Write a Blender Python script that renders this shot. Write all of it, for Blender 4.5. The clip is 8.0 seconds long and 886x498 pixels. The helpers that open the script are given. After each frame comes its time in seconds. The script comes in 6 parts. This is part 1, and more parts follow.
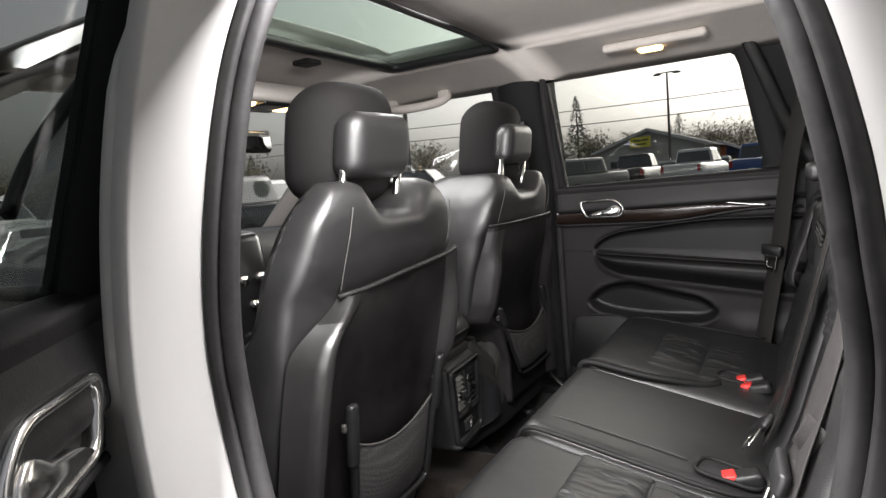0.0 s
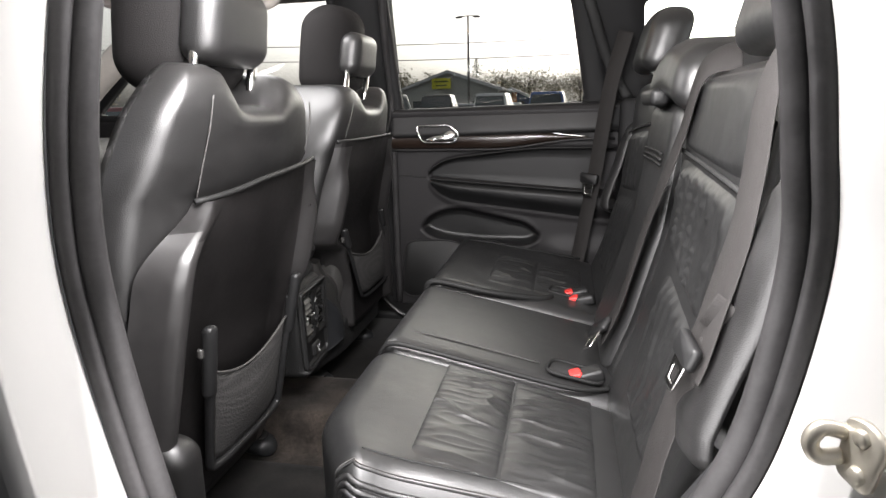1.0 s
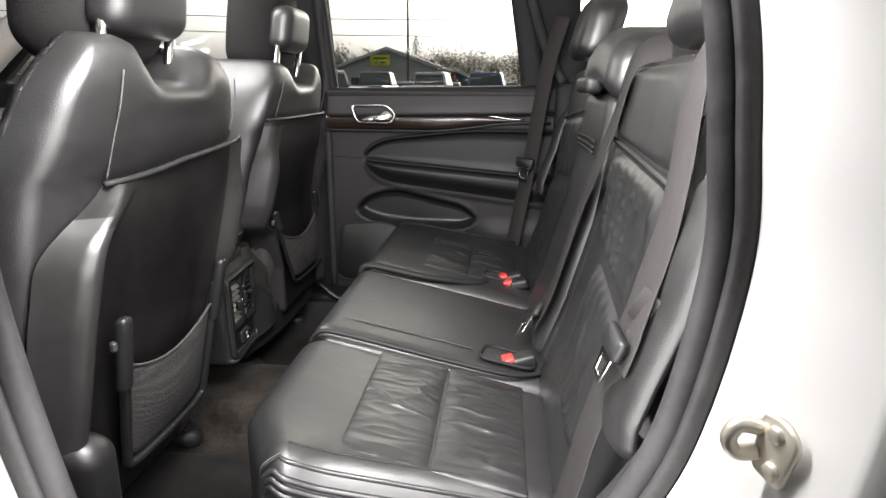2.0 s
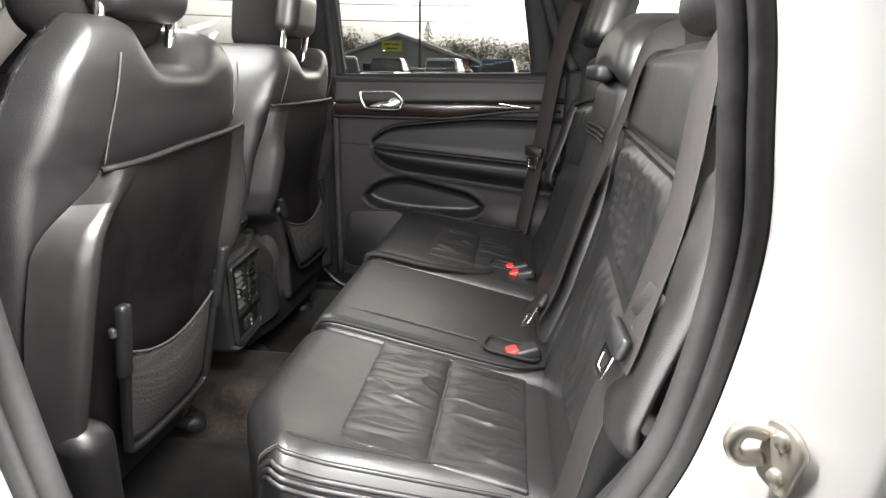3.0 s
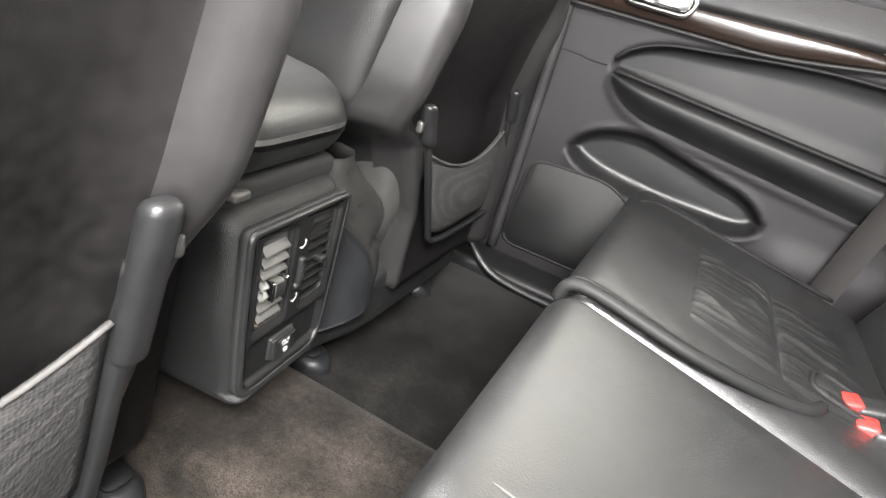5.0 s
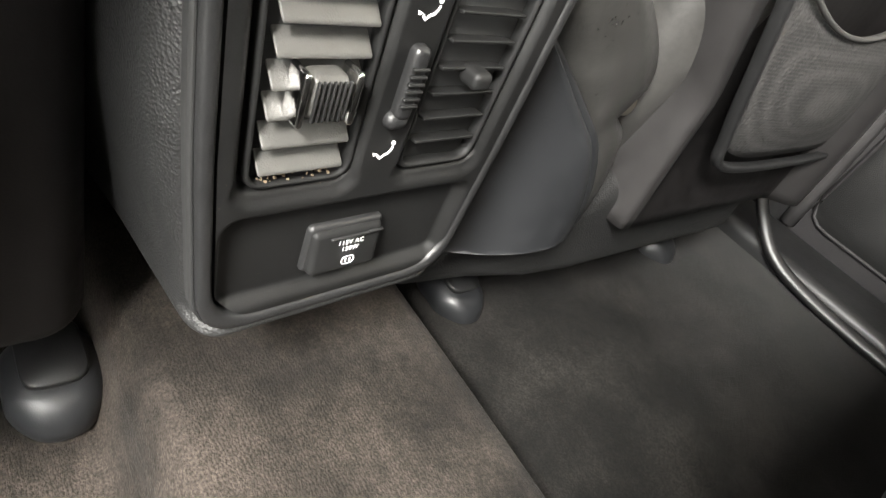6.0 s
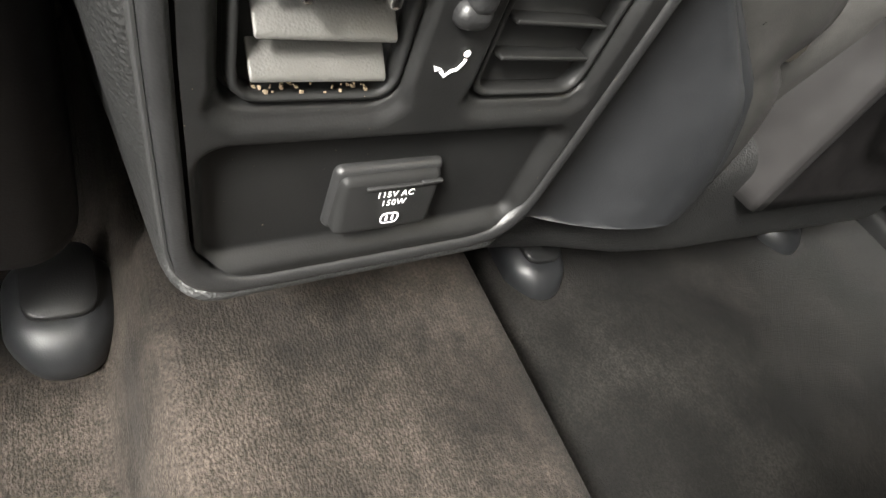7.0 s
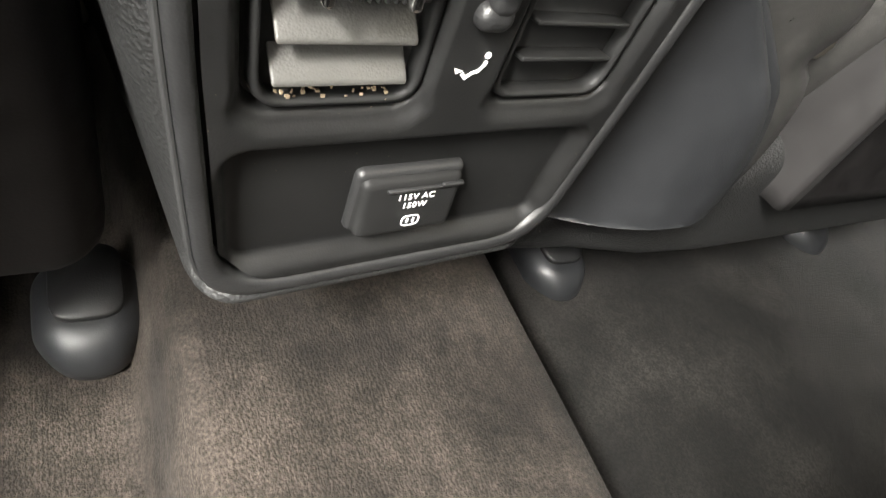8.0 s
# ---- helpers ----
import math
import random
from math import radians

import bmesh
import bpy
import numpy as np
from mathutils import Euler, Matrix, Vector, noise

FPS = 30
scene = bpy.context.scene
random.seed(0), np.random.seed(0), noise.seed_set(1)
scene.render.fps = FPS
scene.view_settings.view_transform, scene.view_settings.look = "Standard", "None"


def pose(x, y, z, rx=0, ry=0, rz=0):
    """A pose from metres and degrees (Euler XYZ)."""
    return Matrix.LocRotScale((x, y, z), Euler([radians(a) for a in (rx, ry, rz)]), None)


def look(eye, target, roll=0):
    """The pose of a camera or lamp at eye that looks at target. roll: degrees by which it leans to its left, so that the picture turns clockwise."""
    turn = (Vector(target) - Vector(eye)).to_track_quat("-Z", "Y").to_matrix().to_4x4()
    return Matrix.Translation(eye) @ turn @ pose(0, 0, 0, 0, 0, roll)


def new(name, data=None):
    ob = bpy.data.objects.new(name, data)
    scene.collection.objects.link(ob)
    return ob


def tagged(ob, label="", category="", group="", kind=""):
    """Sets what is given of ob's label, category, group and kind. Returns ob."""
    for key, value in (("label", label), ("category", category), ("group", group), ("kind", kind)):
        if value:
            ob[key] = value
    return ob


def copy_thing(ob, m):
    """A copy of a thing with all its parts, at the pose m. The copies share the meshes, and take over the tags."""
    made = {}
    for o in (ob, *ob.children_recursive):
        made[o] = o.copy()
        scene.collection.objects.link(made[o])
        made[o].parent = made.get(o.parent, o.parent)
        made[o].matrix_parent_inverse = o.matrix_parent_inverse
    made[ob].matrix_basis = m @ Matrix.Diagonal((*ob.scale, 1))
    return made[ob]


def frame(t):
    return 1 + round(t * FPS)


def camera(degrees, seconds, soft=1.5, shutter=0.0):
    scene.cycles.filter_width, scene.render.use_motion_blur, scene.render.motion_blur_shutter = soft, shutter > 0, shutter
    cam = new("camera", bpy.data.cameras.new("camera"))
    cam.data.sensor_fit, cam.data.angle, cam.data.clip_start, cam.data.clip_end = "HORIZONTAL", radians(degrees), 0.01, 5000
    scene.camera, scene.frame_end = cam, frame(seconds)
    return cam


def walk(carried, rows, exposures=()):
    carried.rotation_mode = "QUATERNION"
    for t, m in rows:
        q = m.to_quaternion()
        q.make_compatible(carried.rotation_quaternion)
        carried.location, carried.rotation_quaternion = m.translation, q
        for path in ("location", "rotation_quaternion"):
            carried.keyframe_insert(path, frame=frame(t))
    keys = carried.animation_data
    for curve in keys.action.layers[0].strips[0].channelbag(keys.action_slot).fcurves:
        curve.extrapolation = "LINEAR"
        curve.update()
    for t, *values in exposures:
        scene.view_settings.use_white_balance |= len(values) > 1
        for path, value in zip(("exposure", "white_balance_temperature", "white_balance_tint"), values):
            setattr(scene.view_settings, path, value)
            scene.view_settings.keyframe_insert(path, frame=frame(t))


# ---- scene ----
cam = camera(73.0, 8.0)
PATH = [
    (0, (0.663, -1.067, 1.276), (-0.343, 0.648, 1.058), -4.9),
    (0.5, (0.607, -1.022, 1.233), (-0.093, 0.82, 0.891), -2.7),
    (1, (0.555, -1.065, 1.237), (0.159, 0.841, 0.777), -1.3),
    (1.5, (0.555, -1.056, 1.239), (0.339, 0.868, 0.736), -0.2),
    (2.8, (0.568, -1.038, 1.247), (0.373, 0.872, 0.686), 1.1),
    (3, (0.566, -1.033, 1.242), (0.345, 0.872, 0.675), 1.0),
    (3.5, (0.601, -0.946, 1.229), (0.388, 0.952, 0.637), 2.5),
    (4, (0.53, -0.75, 1.182), (0.171, 1.108, 0.533), 4.4),
    (4.5, (0.412, -0.547, 1.157), (-0.022, 1.282, 0.473), 8.8),
    (5, (0.326, -0.389, 1.101), (-0.276, 1.336, 0.285), 16.2),
    (5.2, (0.302, -0.324, 1.059), (-0.424, 1.321, 0.182), 19.1),
    (6.3, (0.197, -0.095, 0.91), (-0.835, 1.011, -0.398), 25.9),
    (6.5, (0.187, -0.086, 0.904), (-0.84, 0.965, -0.454), 26.8),
    (7, (0.18, -0.087, 0.892), (-0.835, 0.91, -0.514), 27.6),
    (7.5, (0.18, -0.087, 0.893), (-0.844, 0.88, -0.527), 27.0),
    (8, (0.179, -0.087, 0.892), (-0.86, 0.853, -0.535), 25.8),
]
walk(cam, [(t, look(eye, target, roll)) for t, eye, target, roll in PATH],
     exposures=[(0.0, 0.5, 6600, 13), (0.5, 0.55, 6500, 13), (1.0, 0.95, 6600, 13), (3.0, 1.1, 6650, 12), (3.5, 1.05, 6700, 12), (4.0, 2.1, 6700, 12), (5.2, 2.7, 6600, 10), (6.3, 3.0, 6900, 8), (8.0, 3.0, 6900, 8)])

# ---- world, sun, exposure ----
SUN_EL, SUN_ROT = 22, 12
world = bpy.data.worlds.new("overcast")
scene.world = world
world.use_nodes = True
wn = world.node_tree
sky = wn.nodes.new("ShaderNodeTexSky")
sky.sky_type, sky.sun_disc = "NISHITA", False
sky.sun_elevation, sky.sun_rotation = radians(SUN_EL), radians(SUN_ROT)
sky.dust_density, sky.air_density = 7.0, 1.0
hsv = wn.nodes.new("ShaderNodeHueSaturation")
hsv.inputs["Saturation"].default_value = 0.22
wn.links.new(sky.outputs["Color"], hsv.inputs["Color"])
wn.links.new(hsv.outputs["Color"], wn.nodes["Background"].inputs["Color"])
wn.nodes["Background"].inputs["Strength"].default_value = 0.11
sun = new("sun", bpy.data.lights.new("sun", "SUN"))
sun.data.energy, sun.data.angle, sun.data.color = 0.3, radians(75), (1.0, 0.97, 0.93)
sun.matrix_world = look((0, 0, 10), (math.sin(radians(SUN_ROT)) * -5, math.cos(radians(SUN_ROT)) * -5, 10 - 7 * math.tan(radians(SUN_EL)) * 0.9))


def opening_fill(name, at, target, w, h, watts, color=(1, 1, 1)):
    """An added area lamp at an opening of the car, filling in for sky light."""
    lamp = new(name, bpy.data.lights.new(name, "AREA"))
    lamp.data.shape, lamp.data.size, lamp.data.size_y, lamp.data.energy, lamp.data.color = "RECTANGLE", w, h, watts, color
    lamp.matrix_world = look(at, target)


opening_fill("door_opening_fill", (0.46, -0.690, 1.16), (0.42, 0.0, 0.90), 0.40, 0.66, 3.6)
opening_fill("door_top_fill", (0.46, -0.640, 1.50), (0.42, 0.05, 0.80), 0.32, 0.12, 10.0)
opening_fill("rear_window_fill", (1.42, 0.0, 1.32), (0.4, 0.0, 1.25), 1.0, 0.36, 0.7)
opening_fill("sunroof_fill", (-0.085, 0.0, 1.60), (-0.02, 0.0, 0.9), 0.30, 0.60, 5.8)
opening_fill("windscreen_fill", (-0.74, 0.0, 1.585), (0.60, 0.0, 1.02), 1.15, 0.10, 3.0)


# ---- materials ----
def material(name, color, rough=0.5, metal=0.0, var=0.15, var_scale=6.0, grain=0.0, grain_scale=900.0, soft=0.0, soft_scale=20.0,
             rough_var=0.1, coat=0.0, coat_rough=0.3, emission=0.0, spec=0.5, tint=None):
    """A principled material with colour variation at two scales, fine grain and soft undulation as bump."""
    m = bpy.data.materials.new(name)
    m.use_nodes = True
    nt = m.node_tree
    n, l = nt.nodes, nt.links
    p = n["Principled BSDF"]
    co = n.new("ShaderNodeTexCoord")
    big, small = n.new("ShaderNodeTexNoise"), n.new("ShaderNodeTexNoise")
    big.inputs["Scale"].default_value, big.inputs["Detail"].default_value = var_scale, 5
    small.inputs["Scale"].default_value, small.inputs["Detail"].default_value = var_scale * 14, 3
    for t in (big, small):
        l.new(co.outputs["Object"], t.inputs["Vector"])
    add = n.new("ShaderNodeMath")
    add.operation = "MULTIPLY_ADD"
    l.new(small.outputs["Fac"], add.inputs[0])
    add.inputs[1].default_value = 0.5
    l.new(big.outputs["Fac"], add.inputs[2])
    ramp = n.new("ShaderNodeValToRGB")
    ramp.color_ramp.elements[0].position, ramp.color_ramp.elements[1].position = 0.45, 1.05
    other = tint or color
    ramp.color_ramp.elements[0].color = (*[max(0, c * (1 - var)) for c in color], 1)
    ramp.color_ramp.elements[1].color = (*[min(1, c * (1 + var)) for c in other], 1)
    l.new(add.outputs[0], ramp.inputs["Fac"])
    l.new(ramp.outputs["Color"], p.inputs["Base Color"])
    mr = n.new("ShaderNodeMapRange")
    mr.inputs["From Min"].default_value, mr.inputs["From Max"].default_value = 0.4, 1.1
    mr.inputs["To Min"].default_value, mr.inputs["To Max"].default_value = max(0.02, rough - rough_var), min(1, rough + rough_var)
    l.new(add.outputs[0], mr.inputs["Value"])
    l.new(mr.outputs["Result"], p.inputs["Roughness"])
    p.inputs["Metallic"].default_value, p.inputs["Coat Weight"].default_value = metal, coat
    p.inputs["Specular IOR Level"].default_value, p.inputs["Coat Roughness"].default_value = spec, coat_rough
    if emission:
        l.new(ramp.outputs["Color"], p.inputs["Emission Color"])
        p.inputs["Emission Strength"].default_value = emission
    last = None
    if soft:
        b = n.new("ShaderNodeBump")
        s = n.new("ShaderNodeTexNoise")
        s.inputs["Scale"].default_value, s.inputs["Detail"].default_value = soft_scale, 2
        l.new(co.outputs["Object"], s.inputs["Vector"])
        b.inputs["Strength"].default_value, b.inputs["Distance"].default_value = soft, 0.01
        l.new(s.outputs["Fac"], b.inputs["Height"])
        last = b
    if grain:
        b = n.new("ShaderNodeBump")
        s = n.new("ShaderNodeTexVoronoi")
        s.inputs["Scale"].default_value = grain_scale
        l.new(co.outputs["Object"], s.inputs["Vector"])
        b.inputs["Strength"].default_value, b.inputs["Distance"].default_value = grain, 0.0006
        l.new(s.outputs["Distance"], b.inputs["Height"])
        if last:
            l.new(last.outputs["Normal"], b.inputs["Normal"])
        last = b
    if last:
        l.new(last.outputs["Normal"], p.inputs["Normal"])
    return m


def wrinkled(name, color, rough, axis=1, scale=26.0, strength=0.55, spec=0.9, coat=0.4):
    """Leather gathered into uneven creases that run along one axis."""
    m = material(name, color, rough, grain=0.2, grain_scale=800, var=0.25, spec=spec, coat=coat, coat_rough=0.3)
    n, l = m.node_tree.nodes, m.node_tree.links
    p = n["Principled BSDF"]
    co = n.new("ShaderNodeTexCoord")
    mp = n.new("ShaderNodeMapping")
    s = [1.0, 1.0, 1.0]
    s[axis] = 0.16
    mp.inputs["Scale"].default_value = s
    l.new(co.outputs["Object"], mp.inputs["Vector"])
    a = n.new("ShaderNodeTexNoise")
    a.noise_type = "RIDGED_MULTIFRACTAL"
    a.inputs["Scale"].default_value, a.inputs["Detail"].default_value, a.inputs["Distortion"].default_value = scale, 2.5, 0.7
    l.new(mp.outputs["Vector"], a.inputs["Vector"])
    b = n.new("ShaderNodeBump")
    b.inputs["Strength"].default_value, b.inputs["Distance"].default_value = strength, 0.008
    b.invert = True
    l.new(a.outputs["Fac"], b.inputs["Height"])
    old = p.inputs["Normal"].links[0].from_node
    l.new(b.outputs["Normal"], old.inputs["Normal"])
    return m


def glass(name, color=(0.9, 0.95, 0.93), rough=0.0, mix=0.05):
    """Thin pane: see-through with a weak gloss."""
    m = bpy.data.materials.new(name)
    m.use_nodes = True
    n, l = m.node_tree.nodes, m.node_tree.links
    n.remove(n["Principled BSDF"])
    t, g, x = n.new("ShaderNodeBsdfTransparent"), n.new("ShaderNodeBsdfGlossy"), n.new("ShaderNodeMixShader")
    t.inputs["Color"].default_value = (*color, 1)
    g.inputs["Roughness"].default_value = rough
    x.inputs["Fac"].default_value = mix
    l.new(t.outputs["BSDF"], x.inputs[1])
    l.new(g.outputs["BSDF"], x.inputs[2])
    l.new(x.outputs["Shader"], n["Material Output"].inputs["Surface"])
    return m


def pile(name, color, var, scale, strength):
    """Cut-pile carpet: fine ribs along the car, brushed patches and loose fibres."""
    m = material(name, color, 0.95, grain=0.5, grain_scale=900, soft=0.35, soft_scale=90, var=var, var_scale=scale, spec=0.2)
    n, l = m.node_tree.nodes, m.node_tree.links
    p = n["Principled BSDF"]
    co = n.new("ShaderNodeTexCoord")
    w = n.new("ShaderNodeTexWave")
    w.bands_direction = "Y"
    for key, v in (("Scale", 150), ("Distortion", 7.0), ("Detail", 3), ("Detail Scale", 3.5)):
        w.inputs[key].default_value = v
    l.new(co.outputs["Object"], w.inputs["Vector"])
    b = n.new("ShaderNodeBump")
    b.inputs["Strength"].default_value, b.inputs["Distance"].default_value = strength, 0.0012
    l.new(w.outputs["Fac"], b.inputs["Height"])
    old = p.inputs["Normal"].links[0].from_node
    l.new(b.outputs["Normal"], old.inputs["Normal"])
    old_color = p.inputs["Base Color"].links[0].from_socket
    f = n.new("ShaderNodeTexNoise")
    f.inputs["Scale"].default_value, f.inputs["Detail"].default_value = 650, 2
    l.new(co.outputs["Object"], f.inputs["Vector"])
    mr = n.new("ShaderNodeMapRange")
    for key, v in (("From Min", 0.35), ("From Max", 0.7), ("To Min", 0.55), ("To Max", 1.5)):
        mr.inputs[key].default_value = v
    l.new(f.outputs["Fac"], mr.inputs["Value"])
    mul = n.new("ShaderNodeVectorMath")
    mul.operation = "SCALE"
    l.new(old_color, mul.inputs[0])
    l.new(mr.outputs["Result"], mul.inputs["Scale"])
    big, mb, mul2 = n.new("ShaderNodeTexNoise"), n.new("ShaderNodeMapRange"), n.new("ShaderNodeVectorMath")
    big.inputs["Scale"].default_value, big.inputs["Detail"].default_value, big.inputs["Roughness"].default_value = 17, 4, 0.55
    l.new(co.outputs["Object"], big.inputs["Vector"])
    for key, v in (("From Min", 0.38), ("From Max", 0.62), ("To Min", 0.50), ("To Max", 1.15)):
        mb.inputs[key].default_value = v
    l.new(big.outputs["Fac"], mb.inputs["Value"])
    mul2.operation = "SCALE"
    l.new(mul.outputs["Vector"], mul2.inputs[0])
    l.new(mb.outputs["Result"], mul2.inputs["Scale"])
    l.new(mul2.outputs["Vector"], p.inputs["Base Color"])
    p.inputs["Sheen Weight"].default_value, p.inputs["Sheen Roughness"].default_value = 0.03, 0.4
    return m


def net_material(name):
    """Knitted elastic net: tiny open cells between pale threads."""
    m = material(name, (0.05, 0.047, 0.046), 0.75, var=0.3, grain=1.0, grain_scale=300)
    n, l = m.node_tree.nodes, m.node_tree.links
    p = n["Principled BSDF"]
    co, v, r = n.new("ShaderNodeTexCoord"), n.new("ShaderNodeTexVoronoi"), n.new("ShaderNodeValToRGB")
    v.inputs["Scale"].default_value, v.inputs["Randomness"].default_value = 400, 0.2
    l.new(co.outputs["Object"], v.inputs["Vector"])
    r.color_ramp.elements[0].position, r.color_ramp.elements[1].position = 0.30, 0.62
    r.color_ramp.elements[0].color, r.color_ramp.elements[1].color = (0.008, 0.008, 0.008, 1), (0.042, 0.040, 0.039, 1)
    l.new(v.outputs["Distance"], r.inputs["Fac"])
    l.new(r.outputs["Color"], p.inputs["Base Color"])
    return m


LEATHER = material("black_leather", (0.012, 0.012, 0.0121), 0.40, grain=0.3, grain_scale=750, soft=0.16, soft_scale=16, var=0.3, spec=0.8, coat=0.15, coat_rough=0.34)
LEATHER_SMOOTH = material("smooth_black_leather", (0.012, 0.012, 0.0121), 0.42, grain=0.3, grain_scale=850, soft=0.18, soft_scale=11, var=0.3, spec=0.8, coat=0.12, coat_rough=0.36)
SEAT_LEATHER = material("black_seat_leather", (0.013, 0.0126, 0.0126), 0.43, grain=0.3, grain_scale=800, soft=0.15, soft_scale=12, var=0.3, spec=0.7, coat=0.12, coat_rough=0.38)
RUCHED_Y = wrinkled("gathered_black_leather", (0.012, 0.012, 0.0121), 0.36, axis=0, scale=24, strength=0.55, coat=0.2)
RUCHED_Z = wrinkled("creased_black_leather", (0.013, 0.013, 0.0131), 0.38, axis=2, scale=24, strength=0.4, coat=0.15)
CLOTH = material("black_headrest_cloth", (0.008, 0.0072, 0.0072), 0.8, grain=0.5, grain_scale=900, var=0.3, spec=0.2)
PLASTIC = material("black_grained_plastic", (0.011, 0.011, 0.011), 0.50, grain=0.6, grain_scale=850, var=0.25, spec=0.4)
PLASTIC_SATIN = material("satin_black_plastic", (0.012, 0.012, 0.0123), 0.42, grain=0.10, grain_scale=1200, var=0.25, spec=0.45)
SHELL = material("dark_soft_shell", (0.006, 0.0054, 0.0054), 0.52, grain=0.06, grain_scale=900, var=0.55, var_scale=8, rough_var=0.15, spec=0.22)
SHELL_LIT = material("lit_satin_shell", (0.020, 0.019, 0.019), 0.36, grain=0.05, grain_scale=900, var=0.25, spec=0.6)
# Paler than the other black plastics for lit hinge parts; also the grey hooks.
HINGE_GREY = material("paler_grey_black_plastic", (0.032, 0.031, 0.0295), 0.36, grain=0.08, grain_scale=1100, var=0.45, var_scale=22, rough_var=0.15, spec=0.6)
SHIELD = material("slate_satin_plastic", (0.012, 0.0126, 0.0138), 0.42, grain=0.08, grain_scale=1200, var=0.3, var_scale=14, spec=0.6)
GLOSS = material("gloss_black", (0.008, 0.008, 0.009), 0.14, var=0.1, rough_var=0.05, coat=0.3)
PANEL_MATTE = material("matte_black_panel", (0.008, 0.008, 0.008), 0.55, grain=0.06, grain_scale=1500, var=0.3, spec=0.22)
PANEL_SATIN = material("satin_black_panel", (0.007, 0.007, 0.007), 0.45, grain=0.05, grain_scale=1500, var=0.35, var_scale=25, spec=0.3)
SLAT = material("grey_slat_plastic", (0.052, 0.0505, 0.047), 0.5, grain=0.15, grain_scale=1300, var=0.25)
# Near-black that puts the shade of gaps, seams and hollows into the colour.
DARK = material("shadow_black", (0.006, 0.006, 0.006), 0.8)
RUBBER = material("black_rubber_seal", (0.027, 0.0258, 0.0264), 0.62, var=0.4, soft=0.2, soft_scale=25, var_scale=14, spec=0.25)
TRIM_DARK = material("dark_pillar_trim", (0.013, 0.013, 0.0135), 0.75, grain=0.3, grain_scale=600, var=0.25, spec=0.3)
DOOR_GREY = material("charcoal_door_plastic", (0.015, 0.014, 0.0148), 0.55, grain=0.3, grain_scale=700, var=0.2, spec=0.3)
DOOR_TOP = material("soft_black_door_top", (0.012, 0.0114, 0.0117), 0.5, grain=0.3, grain_scale=600, var=0.25, spec=0.35)
INSET = material("black_leather_inset", (0.008, 0.008, 0.0083), 0.5, grain=0.2, grain_scale=700, var=0.3, spec=0.35)
WOOD = wrinkled("dark_glossy_wood", (0.020, 0.013, 0.010), 0.16, axis=0, scale=60, strength=0.05, spec=0.5, coat=0.3)
CHROME = material("satin_chrome", (0.72, 0.71, 0.69), 0.18, metal=1.0, var=0.05)
STEEL = material("zinc_steel", (0.60, 0.56, 0.48), 0.42, metal=0.8, var=0.15)
WHITE_PAINT = material("white_car_paint", (0.46, 0.456, 0.445), 0.30, var=0.02, rough_var=0.02, coat=0.5)
HEADLINER = material("grey_beige_headliner", (0.58, 0.54, 0.50), 0.9, grain=0.4, grain_scale=600, var=0.08)
CARPET = pile("dark_brown_carpet", (0.0215, 0.0175, 0.0146), 1.0, 9, 0.35)
MAT = pile("black_floor_mat", (0.0075, 0.0068, 0.0062), 0.85, 8, 0.22)
BELT = material("grey_black_webbing", (0.02, 0.0185, 0.018), 0.75, grain=0.5, grain_scale=600, var=0.2, spec=0.2)
RED = material("red_button_plastic", (0.62, 0.035, 0.03), 0.4, var=0.1)
THREAD = material("pale_stitching", (0.045, 0.043, 0.041), 0.8, var=0.3)
PIPING = material("soft_leather_piping", (0.012, 0.012, 0.012), 0.6, var=0.2, spec=0.25)
NET = net_material("elastic_net")
WHITE_PRINT = material("white_print", (0.82, 0.82, 0.80), 0.6, var=0.05)
CRUMB = material("dust_and_crumbs", (0.15, 0.115, 0.075), 0.9, var=0.5, var_scale=60)
AMBER = material("lit_lamp_lens", (1.0, 0.62, 0.28), 0.4, emission=6.0, var=0.1)
TINTED = glass("green_tinted_glass", (0.80, 0.88, 0.82))
CLEAR = glass("clear_window_glass", (0.93, 0.95, 0.94))
SIDE_GREY = glass("grey_side_glass", (0.80, 0.83, 0.82), 0.02, 0.12)
SIDE_TINT = glass("light_grey_side_glass", (0.72, 0.735, 0.72))
LIGHT_SMOKE = glass("lightly_tinted_glass", (0.86, 0.90, 0.88))
MIRROR = material("mirror_glass", (0.8, 0.82, 0.82), 0.03, metal=1.0, var=0.02, rough_var=0.01)


# ---- mesh helpers ----
def empty(name, at, label, category, group="", kind=""):
    ob = new(name)
    ob.empty_display_size = 0.05
    ob.location = at
    return tagged(ob, label, category, group, kind)


def part(name, bm, mat, parent=None, label="", smooth=True, fix=True):
    """Links a bmesh, given in world coordinates, as one mesh object under a thing or a part."""
    if fix:
        bmesh.ops.recalc_face_normals(bm, faces=bm.faces)
    o = Vector((0, 0, 0))
    p = parent
    while p is not None:
        o += p.location
        p = p.parent
    for v in bm.verts:
        v.co -= o
    for f in bm.faces:
        f.smooth = smooth
    me = bpy.data.meshes.new(name)
    bm.to_mesh(me)
    bm.free()
    me.materials.append(mat)
    ob = new(name, me)
    if parent is not None:
        ob.parent = parent
    if label:
        ob["label"] = label
    return ob


def structure(name, bm, mat, label, category, smooth=True, parent=None):
    return tagged(part(name, bm, mat, parent, "", smooth), label, category, kind="structure")


def lines(s, r, n, k):
    h = s / 2
    r = min(r, h * 0.98)
    a = [-h + r * i / k for i in range(k)]
    b = [-h + r + (s - 2 * r) * i / n for i in range(n + 1)]
    return a + b + [-v for v in reversed(a)]


